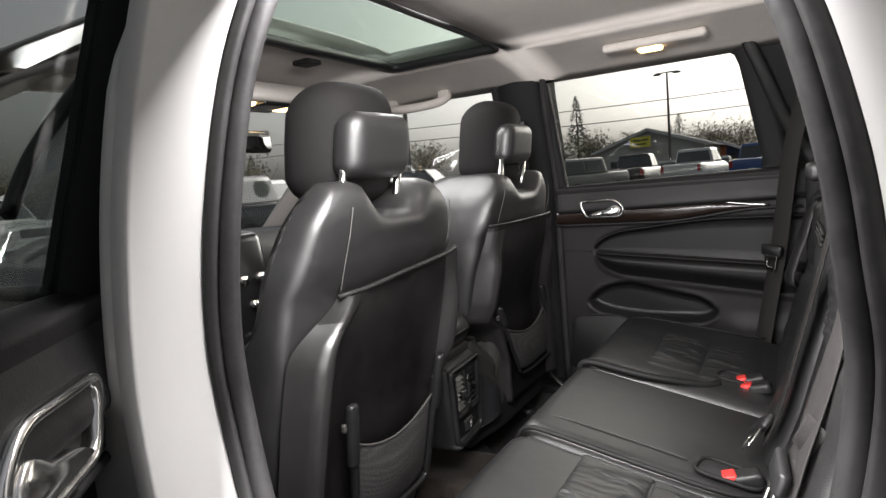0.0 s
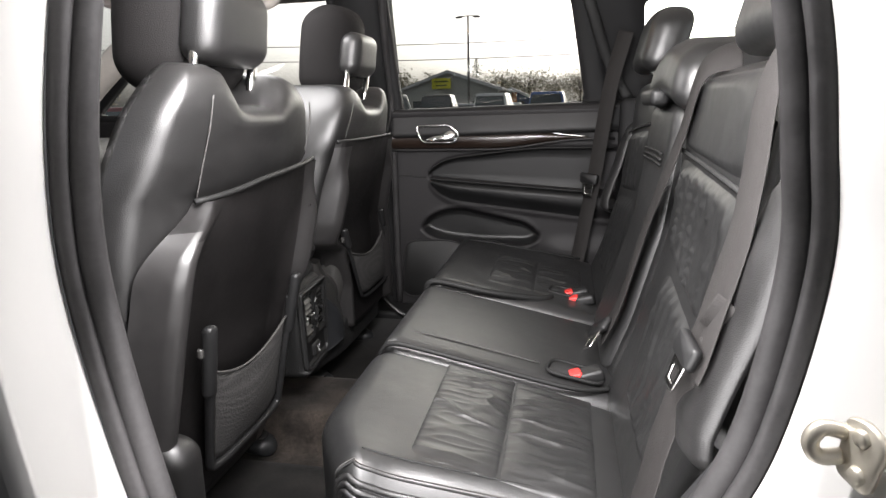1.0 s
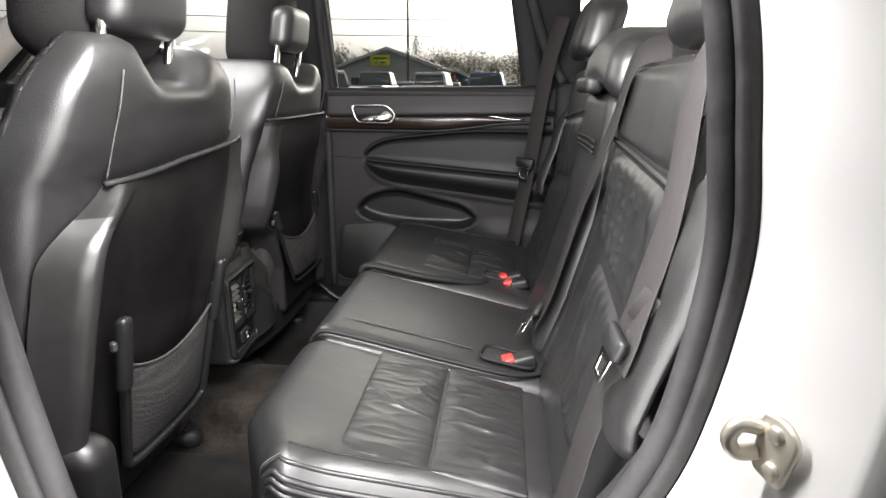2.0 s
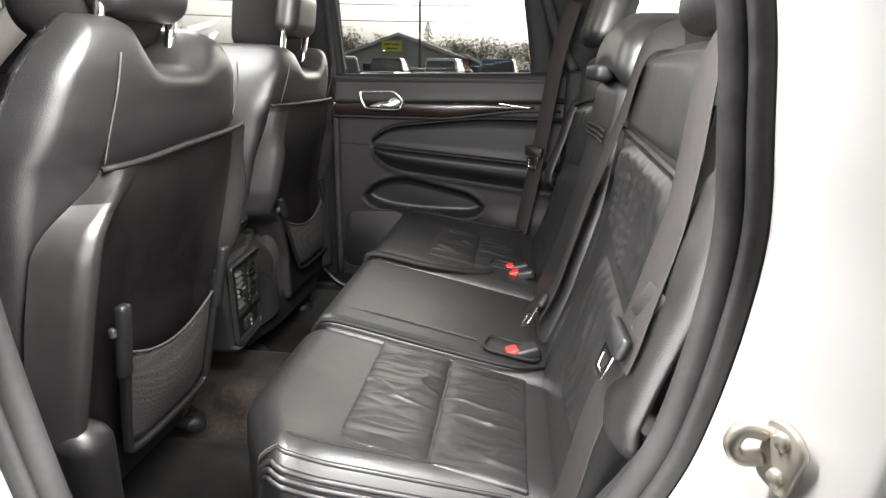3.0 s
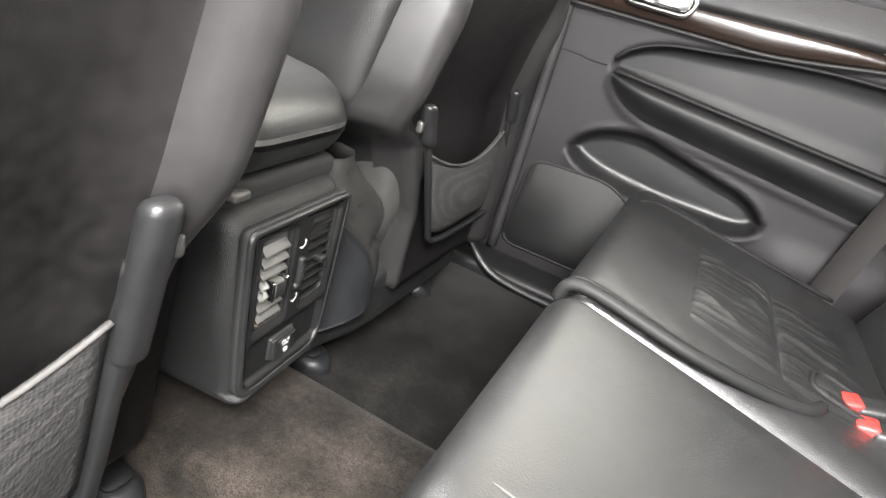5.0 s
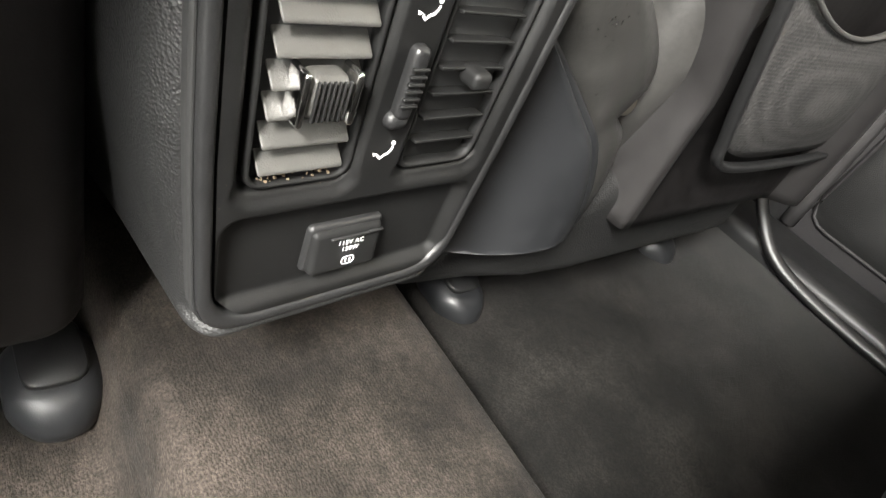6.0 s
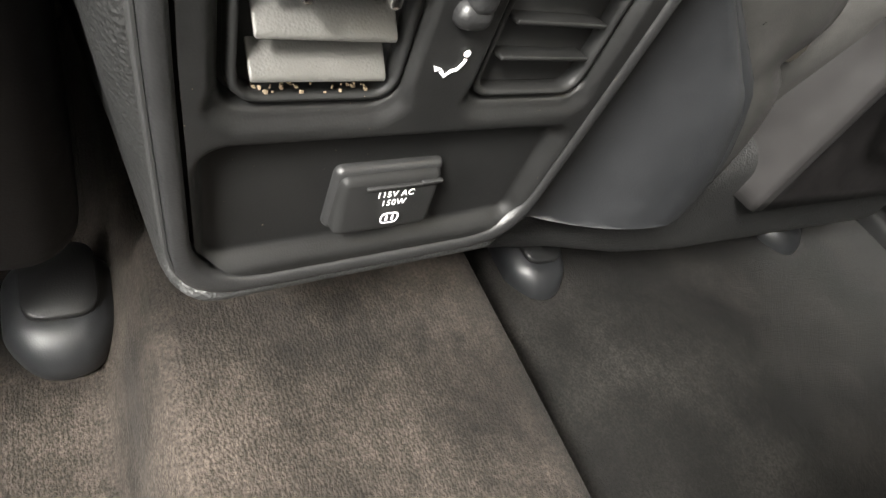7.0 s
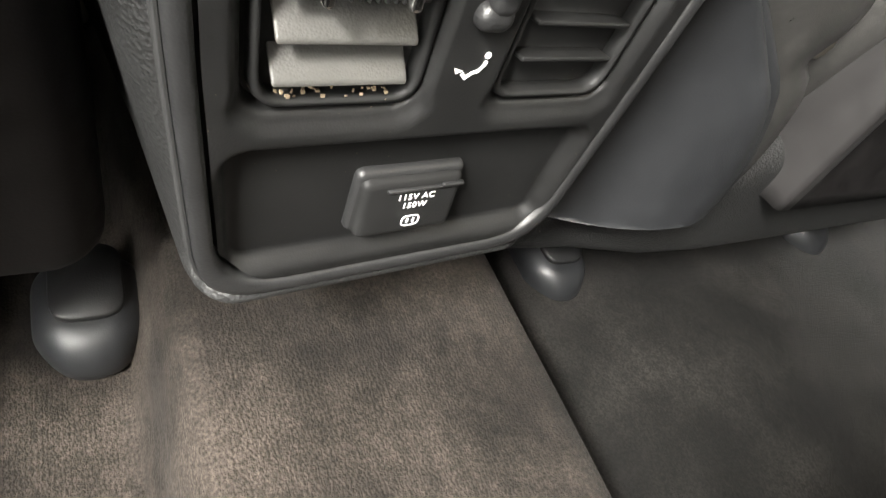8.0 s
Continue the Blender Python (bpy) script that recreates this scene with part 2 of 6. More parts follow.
def rbox(sx, sy, sz, r, n=(3, 3, 3), k=3, at=(0, 0, 0), f=None):
    """A box with rounded edges on a lattice, moved by f (a function of a point), then set at its place."""
    bm = bmesh.new()
    ax = [lines(s, r, m, k) for s, m in zip((sx, sy, sz), n)]
    rr = [min(r, s / 2 * 0.98) for s in (sx, sy, sz)]
    cnt = [len(a) - 1 for a in ax]
    made = {}

    def vert(i, j, q):
        key = (i, j, q)
        if key not in made:
            p = Vector((ax[0][i], ax[1][j], ax[2][q]))
            c = Vector([max(-s / 2 + e, min(s / 2 - e, v)) for v, s, e in zip(p, (sx, sy, sz), rr)])
            d = p - c
            if d.length > 1e-9:
                g = Vector([a / e for a, e in zip(d, rr)])
                big = max(abs(a) for a in g)
                g = g.normalized() * big
                d = Vector([a * e for a, e in zip(g, rr)])
            made[key] = bm.verts.new(c + d)
        return made[key]

    for axis in range(3):
        u, w = (axis + 1) % 3, (axis + 2) % 3
        for side in (0, cnt[axis]):
            for i in range(cnt[u]):
                for j in range(cnt[w]):
                    q = []
                    for a, b in ((i, j), (i + 1, j), (i + 1, j + 1), (i, j + 1)):
                        idx = [0, 0, 0]
                        idx[axis], idx[u], idx[w] = side, a, b
                        q.append(vert(*idx))
                    try:
                        bm.faces.new(q)
                    except ValueError:
                        pass
    at = Vector(at)
    for v in bm.verts:
        v.co = (Vector(f(v.co.copy())) if f else v.co) + at
    return bm


def catmull(pts, n=8, closed=False):
    pts = [Vector(p) for p in pts]
    out, m = [], len(pts)
    last = m if closed else m - 1
    for i in range(last):
        p0, p1 = pts[(i - 1) % m if closed else max(i - 1, 0)], pts[i]
        p2, p3 = pts[(i + 1) % m], pts[(i + 2) % m if closed else min(i + 2, m - 1)]
        for k in range(n):
            t = k / n
            out.append(0.5 * ((2 * p1) + (p2 - p0) * t + (2 * p0 - 5 * p1 + 4 * p2 - p3) * t * t + (3 * p1 - p0 - 3 * p2 + p3) * t ** 3))
    if not closed:
        out.append(pts[-1])
    return out


def circle(r, n=8, ry=None):
    return [(r * math.cos(2 * math.pi * i / n), (ry or r) * math.sin(2 * math.pi * i / n)) for i in range(n)]


def slab(w, t, c=0.3):
    """A flat rounded band's cross-section, w wide and t thick."""
    e = min(t * 0.5, w * 0.2)
    return [(-w / 2, -t / 2 + e), (-w / 2 + e, -t / 2), (w / 2 - e, -t / 2), (w / 2, -t / 2 + e), (w / 2, t / 2 - e), (w / 2 - e, t / 2), (-w / 2 + e, t / 2), (-w / 2, t / 2 - e)]


def sweep(path, prof, closed=False, up=(0, 0, 1), bm=None, scale=None, twist=None):
    """Carries a cross-section along a path; the section's first axis lies across the path and across up, its second towards up."""
    bm = bm or bmesh.new()
    path = [Vector(p) for p in path]
    m, rings = len(path), []
    for i, p in enumerate(path):
        a = path[(i - 1) % m] if closed or i else path[0]
        b = path[(i + 1) % m] if closed or i < m - 1 else path[-1]
        t = (b - a).normalized()
        u = Vector(up(i / max(1, m - 1))) if callable(up) else Vector(up)
        s = t.cross(u)
        s = s.normalized() if s.length > 1e-6 else t.orthogonal().normalized()
        w = s.cross(t).normalized()
        k = scale(i / max(1, m - 1)) if scale else 1.0
        rings.append([bm.verts.new(p + (s * x + w * y) * k) for x, y in prof])
    c = len(prof)
    for i in range(m if closed else m - 1):
        r, q = rings[i], rings[(i + 1) % m]
        for j in range(c):
            bm.faces.new((r[j], r[(j + 1) % c], q[(j + 1) % c], q[j]))
    if not closed:
        bm.faces.new(rings[0][::-1])
        bm.faces.new(rings[-1])
    return bm


def rounded(pts, r, k=4):
    """A 2D outline with rounded corners; r: one radius or one for each corner."""
    out, m = [], len(pts)
    for i in range(m):
        p, a, b = Vector(pts[i]), Vector(pts[i - 1]), Vector(pts[(i + 1) % m])
        e = r[i] if isinstance(r, (list, tuple)) else r
        e = min(e, (a - p).length * 0.48, (b - p).length * 0.48)
        s, t = p + (a - p).normalized() * e, p + (b - p).normalized() * e
        for j in range(k + 1):
            q = j / k
            out.append(s * (1 - q) ** 2 + p * 2 * q * (1 - q) + t * q * q)
    return out


def plate(outline, depth, place, edge=0.0, bm=None):
    """A solid cut from an outline: place(a, b, d) puts the outline's two axes and the depth (0 at the back) into the world."""
    bm = bm or bmesh.new()
    c = sum((Vector(p) for p in outline), Vector((0, 0))) / len(outline)
    levels = [(0.0, 0.0), (0.0, depth - edge), (edge, depth)] if edge else [(0.0, 0.0), (0.0, depth)]
    rings = []
    for inset, d in levels:
        ring = []
        for p in outline:
            q = Vector(p)
            out = c - q
            q = q + out.normalized() * min(inset, out.length * 0.5)
            ring.append(bm.verts.new(place(q[0], q[1], d)))
        rings.append(ring)
    n = len(outline)
    for r, q in zip(rings, rings[1:]):
        for j in range(n):
            bm.faces.new((r[j], r[(j + 1) % n], q[(j + 1) % n], q[j]))
    bm.faces.new(rings[0][::-1])
    bm.faces.new(rings[-1])
    return bm


def ring(outer, inner, depth, place, round_=0.0, bm=None):
    """A frame between two outlines of equal count."""
    bm = bm or bmesh.new()
    n = len(outer)
    mid = round_
    sets = [[(p, 0) for p in outer], [(p, depth - mid) for p in outer], [(Vector(o).lerp(Vector(i), 0.25), depth) for o, i in zip(outer, inner)],
            [(Vector(o).lerp(Vector(i), 0.75), depth) for o, i in zip(outer, inner)], [(p, depth - mid) for p in inner], [(p, 0) for p in inner]]
    rows = [[bm.verts.new(place(p[0], p[1], d)) for p, d in s] for s in sets]
    for a, b in zip(rows, rows[1:] + rows[:1]):
        for j in range(n):
            bm.faces.new((a[j], a[(j + 1) % n], b[(j + 1) % n], b[j]))
    return bm


def relief(us, vs, height, place, thick=0.01):
    """A sheet with relief: height(u, v) gives how far it stands out; closed with a flat back."""
    bm = bmesh.new()
    top = [[bm.verts.new(place(u, v, height(u, v))) for v in vs] for u in us]
    back = [[bm.verts.new(place(u, v, -thick)) for v in (vs[0], vs[-1])] for u in (us[0], us[-1])]
    for i in range(len(us) - 1):
        for j in range(len(vs) - 1):
            bm.faces.new((top[i][j], top[i + 1][j], top[i + 1][j + 1], top[i][j + 1]))
    bm.faces.new((back[0][0], back[0][1], back[1][1], back[1][0]))
    bm.faces.new([back[0][0]] + [t[0] for t in top] + [back[1][0]])
    bm.faces.new([back[0][1]] + [t[-1] for t in top] + [back[1][1]])
    bm.faces.new([back[0][0]] + top[0] + [back[0][1]])
    bm.faces.new([back[1][0]] + top[-1] + [back[1][1]])
    return bm


def span(a, b, n):
    return [a + (b - a) * i / n for i in range(n + 1)]


def step(a, b, x):
    t = max(0.0, min(1.0, (x - a) / (b - a))) if a != b else float(x > a)
    return t * t * (3 - 2 * t)


def lerp_table(table, x):
    for (a, p), (b, q) in zip(table, table[1:]):
        if x <= b:
            t = max(0.0, (x - a) / (b - a))
            return p + (q - p) * t
    return table[-1][1]


def merge(bm, other):
    """Adds another bmesh into this one."""
    me = bpy.data.meshes.new("joined")
    other.to_mesh(me)
    other.free()
    bm.from_mesh(me)
    bpy.data.meshes.remove(me)
    return bm


# ---- the cabin: floor, roof, sides ----
def floor_z(y):
    return 0.585 + 0.075 * (1 - step(0.088, 0.112, y)) * step(-0.092, -0.068, y)


def build_floor():
    xs, ys = span(-1.15, 1.35, 30), span(-0.70, 0.76, 146)
    bm = relief(xs, ys, lambda x, y: floor_z(y) + 0.003 * noise.noise((x * 9, y * 9, 0)), lambda a, b, d: Vector((a, b, d)), thick=-0.50)
    structure("floor", bm, CARPET, "dark brown cut-pile carpet over the car floor and its tunnel", "car floor")
    for name, x0, x1, y0, y1 in (("floor_mat", -0.32, 0.42, 0.124, 0.66), ("floor_mat", -0.30, 0.42, -0.60, -0.150)):
        out = rounded([(x0, y0), (x1, y0), (x1, y1), (x0, y1)], 0.05)
        m = part(name, plate(out, 0.012, lambda a, b, d: Vector((a, b, 0.587 + d)), 0.004), MAT)
        tagged(m, "black carpeted floor mat lying in the rear footwell", "floor mat", "rear floor mats")


def roof_z(x, y):
    return 1.612 - 0.085 * step(0.32, 0.62, -y) * step(0.28, -0.05, x) - 0.06 * (abs(y) / 0.62) ** 3 - 0.05 * step(-0.35, -0.75, x) - 0.05 * step(0.9, 1.5, x)


SUNROOF = (-0.295, 0.04, -0.30, 0.375)


def build_roof():
    x0, x1, y0, y1 = SUNROOF
    xs = sorted(set(span(-0.72, x0, 8) + span(x0, x1, 6) + span(x1, 1.5, 16)))
    ys = sorted(set(span(-0.60, y0, 6) + span(y0, y1, 8) + span(y1, 0.66, 6)))

    def sheet(lift, thick):
        bm = bmesh.new()
        lo = [[bm.verts.new((x, y, roof_z(x, y) + lift)) for y in ys] for x in xs]
        hi = [[bm.verts.new((x, y, roof_z(x, y) + lift + thick)) for y in ys] for x in xs]
        inside = lambda i, j: xs[i] >= x0 - 1e-6 and xs[i + 1] <= x1 + 1e-6 and ys[j] >= y0 - 1e-6 and ys[j + 1] <= y1 + 1e-6
        ni, nj = len(xs) - 1, len(ys) - 1
        for i in range(ni):
            for j in range(nj):
                if inside(i, j):
                    continue
                bm.faces.new((lo[i][j], lo[i + 1][j], lo[i + 1][j + 1], lo[i][j + 1]))
                bm.faces.new((hi[i][j], hi[i + 1][j], hi[i + 1][j + 1], hi[i][j + 1]))
                for di, dj, a, b in ((-1, 0, (i, j), (i, j + 1)), (1, 0, (i + 1, j), (i + 1, j + 1)), (0, -1, (i, j), (i + 1, j)), (0, 1, (i, j + 1), (i + 1, j + 1))):
                    k, q = i + di, j + dj
                    if not (0 <= k < ni and 0 <= q < nj) or inside(k, q):
                        bm.faces.new((lo[a[0]][a[1]], lo[b[0]][b[1]], hi[b[0]][b[1]], hi[a[0]][a[1]]))
        return bm

    structure("ceiling", sheet(0, 0.012), HEADLINER, "grey-beige woven headliner under the car roof", "headliner")
    structure("roof_skin", sheet(0.045, 0.006), WHITE_PAINT, "white painted steel roof of the car", "car roof")
    o = [(x0 - 0.004, y0), (x1, y0), (x1, y1), (x0 - 0.004, y1)]
    i = [(x0 + 0.016, y0 + 0.004), (x1 - 0.004, y0 + 0.004), (x1 - 0.004, y1 - 0.018), (x0 + 0.016, y1 - 0.018)]
    sun_thing = empty("sunroof", (x0, 0, 1.6), "closed green-tinted glass sunroof with a black frame", "sunroof", kind="structure")
    pl = lambda a, b, d: Vector((a, b, roof_z(a, b) - 0.006 + d))
    part("frame", ring(rounded(o, 0.03), rounded(i, 0.03), 0.020, pl, 0.002), PLASTIC_SATIN, sun_thing, "black plastic frame")
    g = part("pane", plate(rounded(o, 0.03), 0.005, lambda a, b, d: Vector((a, b, roof_z(a, b) + 0.012 + d))), TINTED, sun_thing, "green-tinted glass")
    g.visible_shadow = False


def build_lamps_and_handles():
    # overhead console with two lit reading lamps
    oh = empty("overhead_console", (-0.60, 0.10, 1.54), "grey overhead console with two lit amber map lamps", "overhead console")
    part("housing", rbox(0.20, 0.28, 0.05, 0.02, at=(-0.60, 0.142, 1.552)), HEADLINER, oh)
    part("storage_lid", rbox(0.09, 0.10, 0.016, 0.006, at=(-0.56, 0.142, 1.526)), GLOSS, oh, "black storage lid")
    for y in (0.060, 0.225):
        part("lens", rbox(0.07, 0.045, 0.012, 0.005, at=(-0.57, y, 1.524)), AMBER, oh, "lit amber lens")
    part("switch", rbox(0.05, 0.05, 0.012, 0.004, at=(-0.33, 0.06, 1.588)), PLASTIC, oh, "black sensor window")
    # dome lamp over the far rear door
    d = empty("dome_lamp", (0.385, 0.50, 1.57), "small lit dome lamp in a grey oval surround", "dome lamp")
    part("surround", rbox(0.24, 0.07, 0.022, 0.010, at=(0.385, 0.50, 1.571)), HEADLINER, d)
    part("lens", rbox(0.055, 0.032, 0.012, 0.005, at=(0.375, 0.50, 1.558)), AMBER, d, "lit amber lens")
    # grab handle over the far front door
    g = empty("grab_handle", (-0.36, 0.57, 1.53), "grey folding grab handle above the front door", "grab handle")
    path = catmull([(-0.47, 0.60, 1.545), (-0.45, 0.575, 1.525), (-0.36, 0.565, 1.518), (-0.27, 0.575, 1.525), (-0.25, 0.60, 1.545)], 6)
    part("grip", sweep(path, circle(0.014, 8), up=(0, 1, 0)), HEADLINER, g)
    for x in (-0.46, -0.26):
        part("mount", rbox(0.04, 0.03, 0.03, 0.01, at=(x, 0.597, 1.547)), HEADLINER, g)
    mi = empty("rear_view_mirror", (-0.66, 0.08, 1.44), "black rear-view mirror on the windscreen", "mirror")
    part("shell", rbox(0.03, 0.23, 0.065, 0.014, at=(-0.64, 0.10, 1.437)), PLASTIC_SATIN, mi)
    part("mirror_glass", rbox(0.004, 0.205, 0.05, 0.0019, at=(-0.6235, 0.10, 1.437)), MIRROR, mi, "silvered glass")
    part("stalk", sweep([(-0.66, 0.10, 1.46), (-0.70, 0.10, 1.53)], circle(0.010)), PLASTIC, mi)


# ---- sides of the car ----
FAR = 0.748


def far(u, v, d):
    """Far side: u along the car, v up, d towards the cabin."""
    return Vector((u, FAR + 0.03 - d - 0.12 * step(1.25, 1.62, v) * (1 if v > 1.25 else 0), v))


def build_far_side():
    # pillar between the far doors
    bm = bmesh.new()
    rows = []
    for v in span(0.58, 1.59, 16):
        a = -0.115 if v < 1.22 else -0.115 + 0.012 * (v - 1.22) / 0.37
        b = 0.020 if v < 1.22 else 0.020 + 0.018 * (v - 1.22) / 0.37
        rows.append([bm.verts.new(far(a + (b - a) * s, v, dd)) for s, dd in ((0, -0.10), (0, 0.02), (0.12, 0.045), (0.5, 0.055), (0.88, 0.045), (1, 0.02), (1, -0.10))])
    for r, q in zip(rows, rows[1:]):
        for j in range(6):
            bm.faces.new((r[j], r[j + 1], q[j + 1], q[j]))
    structure("pillar_trim_1", bm, TRIM_DARK, "dark plastic trim on the pillar between the far doors", "pillar trim")
    seal = catmull([far(0.030, 0.62, 0.03), far(0.030, 1.0, 0.03), far(0.030, 1.25, 0.03), far(0.036, 1.45, 0.035), far(0.055, 1.575, 0.035), far(0.12, 1.60, 0.04), far(0.5, 1.582, 0.04), far(0.585, 1.54, 0.035), far(0.68, 1.31, 0.03), far(0.74, 1.22, 0.03)], 6)
    structure("weatherstrip_1", sweep(seal, circle(0.011, 8), up=(0, 1, 0)), RUBBER, "black rubber seal around the far rear door opening", "weatherstrip")
    # front door on the far side
    fd = empty("front_door", (-0.95, FAR, 0.6), "charcoal front passenger door with its window closed", "car door")
    xs, zs = span(-1.10, -0.118, 30), span(0.60, 1.225, 26)
    part("panel", relief(xs, zs, lambda u, v: 0.02 + 0.03 * step(0.85, 0.93, v) * (1 - step(0.99, 1.03, v)) + 0.015 * step(1.15, 1.2, v), far, 0.08), DOOR_GREY, fd)
    o = rounded([(-1.12, 1.21), (-0.105, 1.21), (-0.095, 1.60), (-0.50, 1.585), (-0.72, 1.50)], 0.03)
    i = rounded([(-1.02, 1.235), (-0.128, 1.235), (-0.122, 1.57), (-0.48, 1.55), (-0.66, 1.49)], 0.03)
    part("window_frame", ring(o, i, 0.04, far, 0.01), TRIM_DARK, fd, "dark window frame")
    g = part("pane", plate(i, 0.004, lambda a, b, d: far(a, b, 0.005 + d)), CLEAR, fd, "clear side glass")
    g.visible_shadow = False
    # rear pillar and quarter window
    o = rounded([(0.60, 1.20), (1.50, 1.20), (1.45, 1.56), (0.52, 1.60), (0.60, 1.40)], 0.02)
    i = rounded([(0.765, 1.335), (1.12, 1.33), (1.08, 1.49), (0.745, 1.505), (0.755, 1.42)], 0.03)
    structure("pillar_trim_2", ring(o, i, 0.05, lambda a, b, d: far(a, b, d - 0.03), 0.012), TRIM_DARK, "dark trim around the far rear quarter window", "pillar trim")
    g = structure("window_1", plate(i, 0.004, lambda a, b, d: far(a, b, -0.02 + d)), LIGHT_SMOKE, "fixed smoked quarter window in the far side", "quarter window")
    g.visible_shadow = False
    garn = catmull([far(0.575, 1.57, 0.045), far(0.61, 1.48, 0.05), far(0.665, 1.34, 0.055), far(0.72, 1.25, 0.055)], 6)
    structure("trim_1", sweep(garn, slab(0.03, 0.016), up=(0, 1, 0)), PLASTIC, "slanting grey-black garnish along the far rear pillar", "trim")
    p = catmull([(-0.05, 0.625, 0.74), (-0.01, 0.625, 0.70), (0.03, 0.622, 0.655), (0.075, 0.620, 0.622), (0.14, 0.620, 0.610), (0.25, 0.620, 0.608), (0.42, 0.620, 0.608)], 6)
    structure("trim_3", sweep(p, slab(0.014, 0.012), up=(0, -0.7, 0.7)), PLASTIC_SATIN, "curved black sill edge by the far rear door", "trim")
    structure("trim_5", rbox(0.16, 0.06, 0.07, 0.015, (2, 1, 1), 3, (0.73, 0.735, 1.205)), TRIM_DARK, "dark trim below the far quarter window", "trim")
    structure("trim_6", rbox(0.07, 0.11, 0.46, 0.02, (1, 1, 4), 3, (0.732, 0.682, 1.02)), TRIM_DARK, "dark trim between the far seat side and the door", "trim")
    structure("trim_4", rbox(0.62, 0.10, 0.05, 0.014, (6, 1, 1), 3, (0.20, 0.685, 0.598)), PLASTIC_SATIN, "black plastic door sill", "door sill")
    bm = relief(span(0.70, 1.5, 12), span(0.58, 1.22, 10), lambda u, v: 0.03 + 0.05 * step(0.95, 1.0, 2 - v), far, 0.08)
    structure("wall_far", bm, PLASTIC, "dark load-bay side panel behind the rear seat", "side panel")


OPENING = [(0.255, -0.712, 0.95), (0.233, -0.712, 1.08), (0.229, -0.712, 1.17), (0.241, -0.705, 1.28), (0.255, -0.683, 1.39), (0.281, -0.652, 1.48), (0.329, -0.622, 1.545), (0.391, -0.61, 1.568),
           (0.492, -0.608, 1.562), (0.569, -0.61, 1.53), (0.626, -0.62, 1.46), (0.664, -0.648, 1.365), (0.685, -0.657, 1.28), (0.694, -0.66, 1.21), (0.699, -0.662, 1.14), (0.686, -0.662, 1.04),
           (0.664, -0.662, 0.97), (0.612, -0.658, 0.87), (0.535, -0.655, 0.76), (0.452, -0.66, 0.67), (0.382, -0.672, 0.635), (0.337, -0.688, 0.66), (0.312, -0.702, 0.74), (0.282, -0.71, 0.84)]


